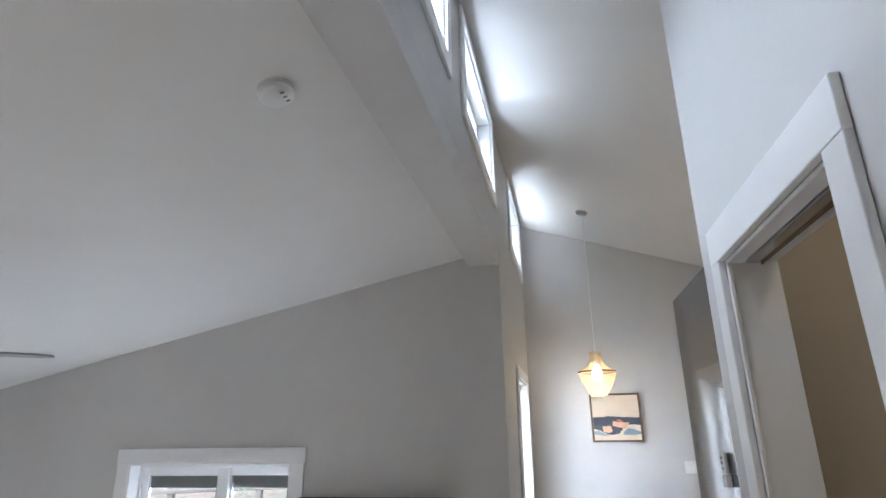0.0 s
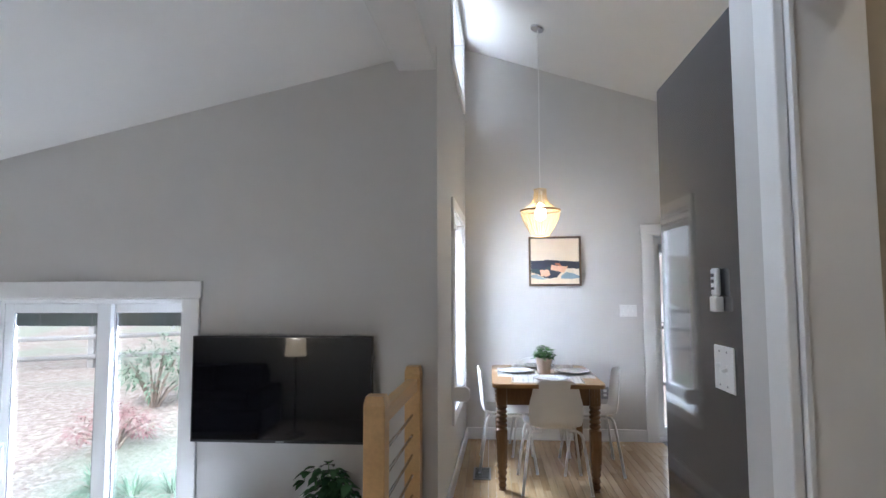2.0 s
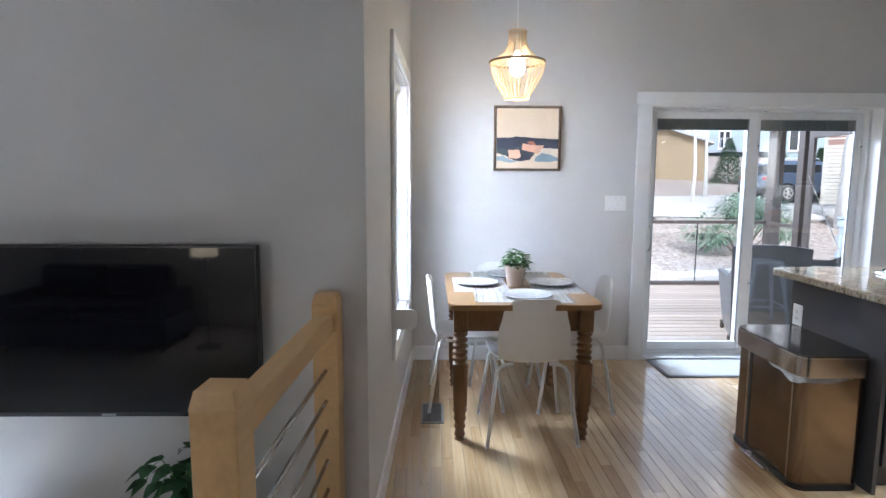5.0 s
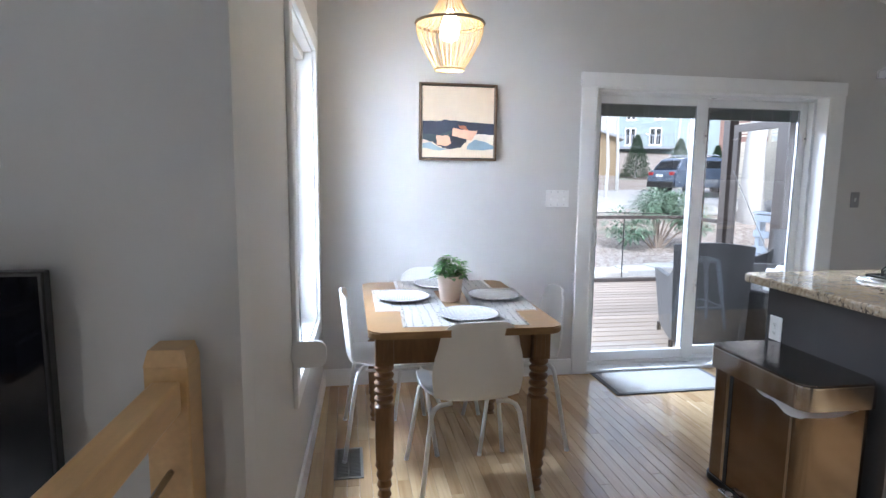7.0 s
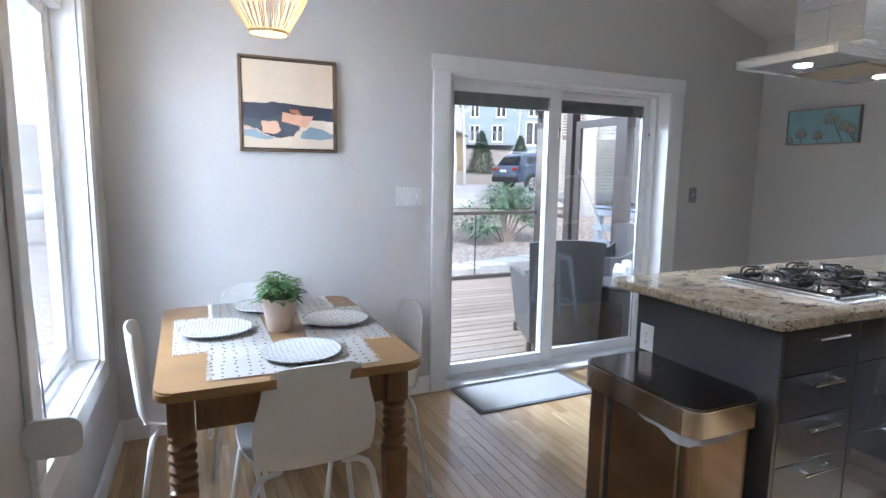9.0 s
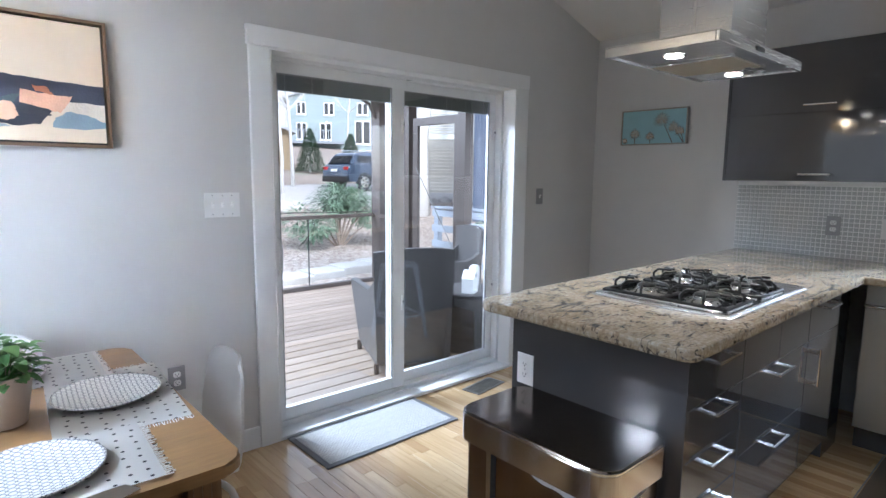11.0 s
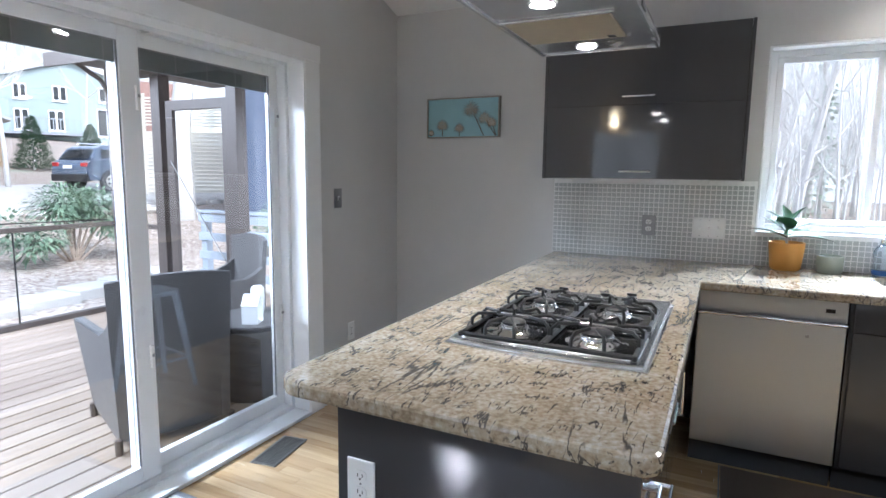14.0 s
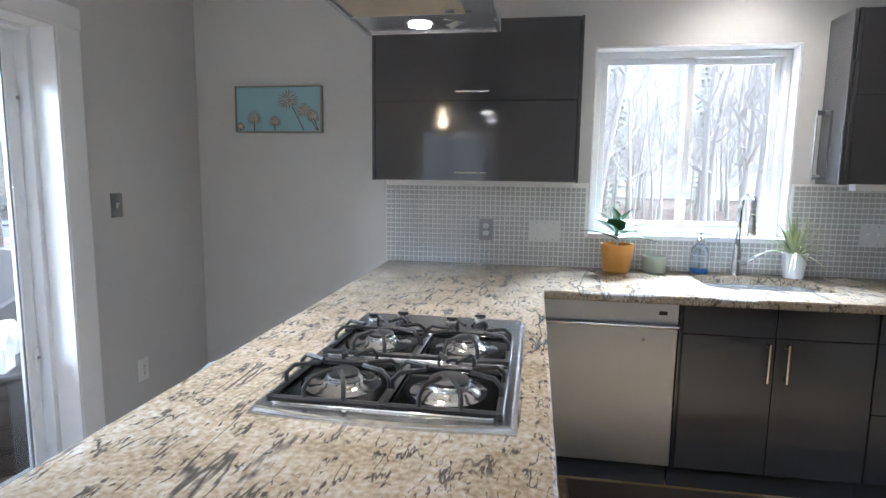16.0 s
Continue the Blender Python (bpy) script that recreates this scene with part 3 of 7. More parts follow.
def sliding_door(name, label, u0, u1, z0, z1, y0, split, latches):
    """A two-leaf sliding glass door set deep in an opening of a wall facing south."""
    d = thing(name, label, "sliding door")
    d["kind"] = "structure"
    for a in ((u0 + 0.0005, u0 + 0.012, z0 + 0.023, z1 - 0.013), (u1 - 0.012, u1 - 0.0005, z0 + 0.023, z1 - 0.013), (u0 + 0.0005, u1 - 0.0005, z1 - 0.0125, z1 - 0.0005)):
        part("jamb_board", bx(a[0], a[1], y0 - 0.02, y0 + 0.094, a[2], a[3], 0.002), M_TRIM, d)
    bars(d, "door_frame", "y", y0 + 0.095, y0 + 0.195, u0 + 0.001, u1 - 0.001, z0 + 0.001, z1 - 0.001, 0.032, 0.045)
    for k, (a, b, yy) in enumerate(((u0 + 0.033, split + 0.05, y0 + 0.105), (split - 0.04, u1 - 0.033, y0 + 0.15))):
        wa, wb = (0.058, 0.09) if k == 0 else (0.09, 0.058)
        zt, zb = z1 - 0.034, z0 + 0.047
        leaf = part("door_leaf", bx(a, a + wa, yy, yy + 0.036, zb, zt, 0.004), M_VINYL, d)
        part("stile", bx(b - wb, b, yy, yy + 0.036, zb, zt, 0.004), M_VINYL, leaf)
        part("top_rail", bx(a + wa, b - wb, yy, yy + 0.036, zt - 0.058, zt, 0.004), M_VINYL, leaf)
        part("bottom_rail", bx(a + wa, b - wb, yy, yy + 0.036, zb, zb + 0.07, 0.004), M_VINYL, leaf)
        for q in ((a + wa, a + wa + 0.007, zb + 0.07, zt - 0.058), (b - wb - 0.007, b - wb, zb + 0.07, zt - 0.058), (a + wa + 0.007, b - wb - 0.007, zt - 0.064, zt - 0.058)):
            part("glazing_bead", bx(q[0], q[1], yy + 0.006, yy + 0.012, q[2], q[3]), M_GREYPLATE, leaf)
        pane("pane", a + wa, b - wb, yy + 0.013, yy + 0.017, zb + 0.07, zt - 0.058, leaf)
        # raised blind, its slats stacked tight under the head behind the glass
        for n in range(8):
            zz = zt - 0.06 - n * 0.0105
            part("blind_slat", bx(a + wa + 0.004, b - wb - 0.004, yy + 0.019, yy + 0.034 - 0.001 * (n % 2), zz - 0.0103, zz), M_BLIND, leaf)
        for n in range(5):
            xx = a + wa + 0.05 + n * (b - a - wa - wb - 0.1) / 4
            part("blind_tape", bx(xx, xx + 0.004, yy + 0.0175, yy + 0.0187, zt - 0.145, zt - 0.06), M_GREYPLATE, leaf)
        if latches:
            for zz in (z1 - 0.36, z0 + 0.55):
                part("latch", bx(b - 0.028, b - 0.012, yy - 0.014, yy, zz, zz + 0.10, 0.003), M_WHITE, leaf)
                part("latch_knob", bx(b - 0.026, b - 0.014, yy - 0.022, yy - 0.0142, zz + 0.05, zz + 0.065, 0.002), M_GREYPLATE, leaf)
    hx, hy = u0 + 0.062, y0 + 0.065
    h = part("handle_plate", bx(hx - 0.018, hx + 0.018, hy + 0.032, hy + 0.0398, z0 + 0.84, z0 + 1.10, 0.004), M_WHITE, d)
    part("handle", tb([(hx, hy + 0.034, z0 + 0.87), (hx, hy + 0.004, z0 + 0.885), (hx + 0.006, hy - 0.010, z0 + 0.92), (hx + 0.006, hy - 0.010, z0 + 1.02), (hx, hy + 0.004, z0 + 1.055), (hx, hy + 0.034, z0 + 1.07)], 0.009, 8), M_WHITE, h, smooth=True)
    part("threshold", bx(u0 + 0.0005, u1 - 0.0005, y0 - 0.024, y0 + 0.094, z0 + 0.0005, z0 + 0.022, 0.004), M_VINYL, d)
    return d


sliding_door("door_1", "white two-leaf sliding glass door to the porch, closed", *SLIDER, YN, 2.461, True)
sliding_door("door_2", "white sliding glass patio door beside the television, closed", *SLIDER_L, YT, -2.46, False)
# casings round both doors
for nm, q in (("trim_casing", (1.487, 1.592, 0.0, 2.012)), ("trim_casing", (3.40, 3.523, 0.0, 2.012)), ("trim_casing_head", (1.478, 3.532, 2.012, 2.105))):
    trim(nm, q[0], q[1], YN - 0.022, YN - 0.0005, q[2], q[3])
for nm, q in (("trim_casing", (-3.26, -3.16, FLOOR_L, 1.42)), ("trim_casing", (-1.865, -1.765, FLOOR_L, 1.42)), ("trim_casing_head", (-3.27, -1.755, 1.42, 1.525))):
    trim(nm, q[0], q[1], YT - 0.022, YT - 0.0005, q[2], q[3])

# tall window in the dining room's west wall
tw = on_west(thing("window_1", "tall white casement window with a deep white sill", "window"))
tw["kind"] = "structure"
u0, u1, z0, z1 = TALLWIN
bars(tw, "window_frame", "x", -0.15, -0.09, u0 + 0.001, u1 - 0.001, z0 + 0.001, z1 - 0.001, 0.05)
bars(tw, "sash", "x", -0.135, -0.10, u0 + 0.052, u1 - 0.052, z0 + 0.052, z1 - 0.052, 0.045)
pane("pane", -0.12, -0.116, u0 + 0.097, u1 - 0.097, z0 + 0.097, z1 - 0.097, tw)
for q in ((u0 + 0.0005, u0 + 0.012, z0 + 0.013, z1), (u1 - 0.012, u1 - 0.0005, z0 + 0.013, z1), (u0 + 0.013, u1 - 0.013, z1 - 0.012, z1 - 0.0005), (u0, u1, z0 + 0.0005, z0 + 0.012)):
    part("reveal_board", bx(-0.089, -0.0005, *q, 0.002), M_TRIM, tw)
for q in ((u0 - 0.085, u0, z0, z1), (u1, u1 + 0.085, z0, z1), (u0 - 0.085, u1 + 0.085, z1, z1 + 0.09), (u0 - 0.085, u1 + 0.085, z0 - 0.09, z0)):
    part("casing", bx(0.0005, 0.02, *q, 0.004), M_TRIM, tw)
hd = part("blind_headrail", bx(-0.085, -0.045, u0 + 0.02, u1 - 0.02, z1 - 0.055, z1 - 0.014, 0.004), M_WHITE, tw)
part("cord", tb([(-0.05, u0 + 0.16, z1 - 0.05), (-0.01, u0 + 0.07, 1.4), (0.03, u0 - 0.015, 0.72)], 0.0028, 6), M_GREYPLATE, tw)
wd = on_west(thing("cord_winder", "white plastic blind cord bracket beside the tall window", "cord bracket"))
part("plate", prism(rounded(0.001, 0.135, 0.0, 0.105, 0.035), 0, 0.016), M_WHITE, wd)
for o in wd.children:
    o.matrix_basis = pose(0, u0 - 0.11, 0.655, 90, 0, 0)
part("wall_clip", bx(0.021, 0.05, u0 - 0.112, u0 - 0.085, 0.675, 0.74, 0.003), M_WHITE, wd)

# kitchen window
kw = thing("window_2", "white sliding kitchen window over the sink", "window")
kw["kind"] = "structure"
u0, u1, z0, z1 = KWIN
bars(kw, "window_frame", "x", XE + 0.085, XE + 0.155, u0 + 0.013, u1 - 0.013, z0 + 0.013, z1 - 0.013, 0.034)
um = (u0 + u1) / 2 - 0.0
for a, b, dx in ((u0 + 0.048, um + 0.022, 0.125), (um - 0.022, u1 - 0.048, 0.098)):
    bars(kw, "sash", "x", XE + dx, XE + dx + 0.022, a, b, z0 + 0.048, z1 - 0.048, 0.03)
    pane("pane", XE + dx + 0.009, XE + dx + 0.013, a + 0.03, b - 0.03, z0 + 0.078, z1 - 0.078, kw)
part("latch", bx(XE + 0.088, XE + 0.098, um - 0.02, um - 0.005, 1.6, 1.66, 0.002), M_WHITE, kw)
for q in ((u0 + 0.0005, u0 + 0.012, z0 + 0.013, z1), (u1 - 0.012, u1 - 0.0005, z0 + 0.013, z1), (u0 + 0.013, u1 - 0.013, z1 - 0.012, z1 - 0.0005)):
    part("reveal_board", bx(XE + 0.001, XE + 0.159, *q, 0.002), M_TRIM, kw)
part("window_sill", bx(XE - 0.022, XE + 0.159, u0 + 0.0005, u1 - 0.0005, z0 + 0.0005, z0 + 0.012, 0.003), M_TRIM, kw)

# high windows over the beam
for k, (u0, u1, z0, z1) in enumerate(CLER):
    cw = on_west(thing("window_%d" % (k + 3), "white fixed high window under the ceiling", "window", "row of high windows"))
    cw["kind"] = "structure"
    bars(cw, "window_frame", "x", -0.15, -0.09, u0 + 0.013, u1 - 0.013, z0 + 0.013, z1 - 0.013, 0.045)
    pane("pane", -0.125, -0.121, u0 + 0.058, u1 - 0.058, z0 + 0.058, z1 - 0.058, cw)
    for q in ((u0 + 0.0005, u0 + 0.012, z0 + 0.013, z1), (u1 - 0.012, u1 - 0.0005, z0 + 0.013, z1), (u0 + 0.013, u1 - 0.013, z1 - 0.012, z1 - 0.0005), (u0, u1, z0 + 0.0005, z0 + 0.012)):
        part("reveal_board", bx(-0.155, -0.0005, *q, 0.002), M_TRIM, cw)
    for q in ((u0 - 0.08, u0, z0, z1), (u1, u1 + 0.08, z0, z1), (u0 - 0.08, u1 + 0.08, z1, z1 + 0.06), (u0 - 0.08, u1 + 0.08, z0 - 0.085, z0)):
        part("casing", bx(0.0005, 0.02, *q, 0.004), M_TRIM, cw)

# ---- dining room ----
def leaf_blade(bm, at, direction, length, width, droop=0.3, fold=0.15, seg=4):
    """One leaf: a pointed, slightly folded and bent blade."""
    d = Vector(direction).normalized()
    side = d.cross(Vector((0, 0, 1)))
    if side.length < 0.05:
        side = Vector((1, 0, 0))
    side.normalize()
    up = side.cross(d).normalized()
    rows = []
    for k in range(seg + 1):
        s = k / seg
        w = width * 0.5 * math.sin(math.pi * (0.08 + 0.9 * s) ** 0.8) + 0.0004
        c = Vector(at) + d * length * s - Vector((0, 0, 1)) * droop * length * s * s
        rows.append((bm.verts.new(c - side * w + up * w * fold), bm.verts.new(c), bm.verts.new(c + side * w + up * w * fold)))
    for a, b in zip(rows, rows[1:]):
        bm.faces.new((a[0], a[1], b[1], b[0]))
        bm.faces.new((a[1], a[2], b[2], b[1]))


def dining_table():
    t = thing("dining_table", "worn oak farmhouse dining table with turned legs", "table", at=pose(0.408, 5.585, 0))
    hx, hy = 0.408, 0.535
    bm = prism(rounded(-hx, hx, -hy, hy, 0.05), 0.752, 0.782)
    bmesh.ops.bevel(bm, geom=[e for e in bm.edges if abs(e.verts[0].co.z - e.verts[1].co.z) < 1e-5], offset=0.006, segments=2, affect="EDGES")
    part("tabletop", bm, M_OAK, t)
    for x0, x1, y0, y1 in ((-0.30, 0.30, -0.43, -0.405), (-0.30, 0.30, 0.405, 0.43), (-0.35, -0.325, -0.33, 0.33), (0.325, 0.35, -0.33, 0.33)):
        part("apron", bx(x0, x1, y0, y1, 0.615, 0.751, 0.003), M_OAKLEG, t)
    prof = [(0.030, 0.0), (0.022, 0.012), (0.032, 0.03), (0.024, 0.055), (0.034, 0.075), (0.026, 0.10), (0.036, 0.12), (0.030, 0.145), (0.040, 0.165), (0.036, 0.19)]
    prof += [(0.041, 0.20), (0.044, 0.40), (0.045, 0.435), (0.030, 0.445)]
    for k in range(5):
        prof += [(0.031, 0.448 + 0.034 * k), (0.041, 0.458 + 0.034 * k), (0.042, 0.468 + 0.034 * k), (0.031, 0.479 + 0.034 * k)]
    for sx in (-1, 1):
        for sy in (-1, 1):
            bm = lathe(prof, 20)
            for v in bm.verts:  # the middle stretch is a fluted square block
                if 0.195 < v.co.z < 0.44:
                    a = math.atan2(v.co.y, v.co.x)
                    k = 0.9 / max(abs(math.cos(a)), abs(math.sin(a)))
                    k *= 1 - 0.03 * (round(a * 20 / math.tau) % 2)
                    v.co.x *= k
                    v.co.y *= k
            box(bm, -0.038, 0.038, -0.038, 0.038, 0.616, 0.7515, 0.003)
            for f in (-0.02, 0.0, 0.02):
                box(bm, f - 0.006, f + 0.006, sy * 0.038 - 0.003, sy * 0.038 + 0.003, 0.63, 0.74)
            leg = part("leg", bm, M_OAKLEG, t, smooth=40)
            leg.location = (sx * 0.34, sy * 0.417 - 0.0, 0)
    return t


def dining_chair():
    """Moulded shell on a bent tube frame, front towards +y."""
    c = thing("dining_chair", "white moulded plastic dining chair with white tube legs", "chair", "chairs round the table")
    rows, cols = 22, 14
    bm = bmesh.new()
    prof = []
    for k in range(rows + 1):
        s = k / rows
        if s < 0.5:       # seat, front to rear
            q = s / 0.5
            y = 0.235 - 0.40 * q
            z = 0.452 - 0.012 * math.sin(math.pi * q) - 0.02 * max(0, 0.2 - q) / 0.2
            w = 0.205 + 0.012 * math.sin(math.pi * q) - 0.03 * q ** 3
        elif s < 0.66:    # bend
            q = (s - 0.5) / 0.16
            a = q * math.pi / 2
            y = -0.165 - 0.055 * math.sin(a)
            z = 0.452 + 0.075 * (1 - math.cos(a))
            w = 0.175 + 0.018 * q
        else:             # back
            q = (s - 0.66) / 0.34
            y = -0.220 - 0.03 * q
            z = 0.527 + 0.288 * q
            w = 0.193 + 0.008 * math.sin(math.pi * min(1.0, q * 1.7)) - 0.040 * q ** 1.7
        prof.append((y, z, w, s))
    grid = []
    for i, (y, z, w, s) in enumerate(prof):
        row = []
        for j in range(cols + 1):
            u = 2 * j / cols - 1
            end = 1.0
            if s > 0.88:
                end = math.sqrt(max(0.0, 1 - ((s - 0.88) / 0.12) ** 2)) ** 0.8 * 0.22 + 0.78
            if s < 0.04:
                end = 0.86 + 0.14 * s / 0.04
            x = w * u * end
            lift = 0.022 * abs(u) ** 3
            row.append(bm.verts.new((x, y + (lift * 1.2 if s > 0.58 else 0), z + (lift if s < 0.58 else 0) - (0.012 * abs(u) ** 4 if s > 0.97 else 0))))
        grid.append(row)
    for a, b in zip(grid, grid[1:]):
        for j in range(cols):
            bm.faces.new((a[j], a[j + 1], b[j + 1], b[j]))
    bmesh.ops.recalc_face_normals(bm, faces=bm.faces)
    bmesh.ops.solidify(bm, geom=bm.faces, thickness=0.009)
    part("shell", bm, M_CHAIR, c, smooth=50)
    for sx in (-0.15, 0.15):
        part("under_bar", tb([(sx, -0.12, 0.43), (sx, 0.15, 0.43)], 0.009, 8), M_CHAIR, c)
    for sx in (-1, 1):
        for sy in (-1, 1):
            leg = part("leg", tb([(sx * 0.10, sy * 0.13, 0.43), (sx * 0.155, sy * 0.15, 0.432), (sx * 0.18, sy * 0.162, 0.42), (sx * 0.195, sy * 0.170, 0.39), (sx * 0.246, sy * 0.228, 0.012)], 0.0105, 10), M_CHAIR, c, smooth=True)
            part("foot_cap", tb([(sx * 0.2463, sy * 0.2283, 0.012), (sx * 0.248, sy * 0.230, 0.0)], 0.0115, 10), M_WHITE, leg)
    return c


M_CHAIR = mat("white_chair_plastic", (0.74, 0.735, 0.725), 0.4, var=0.02, scale=20, bump=0.02, bump_scale=300)
dining_table()
chair_a = dining_chair()
chair_a.matrix_basis = pose(0.452, 5.285, 0, 0, 0, 1.5)
copy_thing(chair_a, pose(0.125, 5.765, 0, 0, 0, -90))
copy_thing(chair_a, pose(0.805, 5.735, 0, 0, 0, 88))
copy_thing(chair_a, pose(0.42, 6.20, 0, 0, 0, 181))


def placemat(m, w, d):
    p = thing("placemat", "white cotton placemat with black dots and fringed ends", "placemat", "placemats on the table", at=m)
    bm = bmesh.new()
    n = 14
    g = [[bm.verts.new((-w / 2 + w * i / n, -d / 2 + d * j / 6, 0.0025 + 0.0012 * noise.noise((i * 0.8, j * 0.8, w)))) for j in range(7)] for i in range(n + 1)]
    for i in range(n):
        for j in range(6):
            bm.faces.new((g[i][j], g[i + 1][j], g[i + 1][j + 1], g[i][j + 1]))
    bmesh.ops.solidify(bm, geom=bm.faces, thickness=0.002)
    part("cloth", bm, M_CLOTH, p)
    for s in (-1, 1):
        bm = bmesh.new()
        k = 0
        while k < 46:
            y = -d / 2 + d * (k + 0.5) / 46
            ln = random.uniform(0.012, 0.02)
            tube(bm, [(s * w / 2, y, 0.002), (s * (w / 2 + ln), y + random.uniform(-0.004, 0.004), 0.0014)], 0.0012, 4)
            k += 1
        part("fringe", bm, M_CLOTH, p)
    return p


ZT = 0.7825
for m, w, d in ((pose(0.415, 5.245, ZT + 0.003, 0, 0, -3), 0.50, 0.31), (pose(0.21, 5.645, ZT, 0, 0, 90), 0.47, 0.33), (pose(0.665, 5.615, ZT, 0, 0, 86), 0.50, 0.30), (pose(0.445, 5.965, ZT + 0.003, 0, 0, -1), 0.50, 0.29)):
    placemat(m, w, d)
for x, y in ((0.445, 5.245), (0.195, 5.64), (0.655, 5.625), (0.42, 5.955)):
    pl = tagged(link_mesh("plate", lathe([(0.02, 0.006), (0.07, 0.0035), (0.085, 0.006), (0.128, 0.013), (0.134, 0.017), (0.133, 0.020), (0.126, 0.0175), (0.085, 0.0105), (0.02, 0.0085)], 40), M_PLATE, smooth=True),
                "white dinner plate with a fine grey ring pattern", "plate", "plates on the table")
    pl.matrix_basis = pose(x, y, ZT + 0.0045, 0, 0, 20 * x * 10)

pp = thing("potted_plant", "bushy green plant in a ribbed blush stoneware pot", "plant", at=pose(0.425, 5.60, ZT + 0.001) @ Matrix.Diagonal((0.99, 0.99, 0.99, 1)))
prof = [(0.048, 0.0)]
for k in range(9):
    r = 0.050 + 0.0145 * k / 8
    prof += [(r, 0.012 + 0.0125 * k), (r + 0.0022, 0.018 + 0.0125 * k)]
prof += [(0.066, 0.128), (0.068, 0.13), (0.060, 0.13), (0.058, 0.105)]
pot = part("pot", lathe(prof, 32, cap=False), M_POT, pp, smooth=50)
part("pot_base", lathe([(0.047, 0.0005), (0.049, 0.004)], 32), M_POT, pot)
part("soil", lathe([(0.0585, 0.104), (0.057, 0.109)], 24), M_SOIL, pp)
bm, bs = bmesh.new(), bmesh.new()
for k in range(150):
    a, e = random.uniform(0, math.tau), random.uniform(0.05, 1.45)
    r = random.uniform(0.035, 0.088)
    tip = Vector((r * math.cos(a) * math.cos(e) * 1.05, r * math.sin(a) * math.cos(e) * 1.05, 0.115 + 1.25 * r * math.sin(e)))
    if k % 3 == 0:
        tube(bs, [(0.01 * math.cos(a), 0.01 * math.sin(a), 0.105), tuple(tip)], 0.0015, 4)
    leaf_blade(bm, tip, (math.cos(a), math.sin(a), random.uniform(-0.2, 0.7)), random.uniform(0.03, 0.048), random.uniform(0.022, 0.034), 0.35, 0.25)
part("stem", bs, M_LEAF, pp)
part("foliage", bm, M_LEAF, pp, smooth=True)


def pendant_lamp():
    p = thing("pendant_lamp", "lit bamboo cage pendant lamp on a long white cord", "lamp", at=pose(0.425, 5.69, 0))
    zc = roof(0.425)
    tilt = Matrix.Rotation(math.atan(0.318), 4, "Y")
    cn = lathe([(0.062, 0.0), (0.062, -0.008), (0.056, -0.02), (0.012, -0.027)], 28)
    bmesh.ops.transform(cn, matrix=Matrix.Translation((0, 0, zc)) @ tilt, verts=cn.verts)
    part("canopy", cn, M_STEEL, p, "brushed metal canopy", smooth=40)
    part("cord", tb([(0, 0, zc - 0.015), (0.003, 0, 3.2), (-0.002, 0, 2.7), (0, 0, 2.30)], 0.0035, 6), M_WHITE, p)
    shape = [(0.052, 2.318), (0.052, 2.275), (0.058, 2.235), (0.085, 2.19), (0.135, 2.15), (0.164, 2.135), (0.163, 2.10), (0.150, 2.06), (0.120, 2.0), (0.088, 1.95), (0.072, 1.925), (0.070, 1.918)]
    n = 50
    rib = tb([(r, 0, z) for r, z in shape], 0.002, 5)
    first = part("rib", rib, M_BAMBOO, p, smooth=True)
    for k in range(1, n):
        o = new("rib", first.data)
        o.parent = p
        o.matrix_basis = Matrix.Rotation(math.tau * k / n + 0.04 * math.sin(k * 2.1), 4, "Z")
    for r, z, t in ((0.053, 2.316, 0.005), (0.053, 2.26, 0.003), (0.166, 2.137, 0.0075), (0.071, 1.92, 0.005)):
        part("ring", tb([(r * math.cos(a), r * math.sin(a), z) for a in (math.tau * k / 40 for k in range(41))], t, 7), M_CANFRAME if r > 0.1 else M_BAMBOO, p, smooth=True)
    part("socket", lathe([(0.018, 2.30), (0.02, 2.22), (0.016, 2.20)], 16), M_WHITE, p)
    part("bulb", lathe([(0.012, 2.20), (0.030, 2.17), (0.045, 2.13), (0.047, 2.10), (0.036, 2.065), (0.001, 2.05)], 20), M_BULB, p, "glowing warm bulb", smooth=True)
    return p


pendant_lamp()
lamp_light = new("pendant_bulb_light", bpy.data.lights.new("pendant_bulb_light", "POINT"))
lamp_light.data.energy, lamp_light.data.color, lamp_light.data.shadow_soft_size = 1.5, (1.0, 0.76, 0.48), 0.03
lamp_light.location = (0.425, 5.69, 2.02)


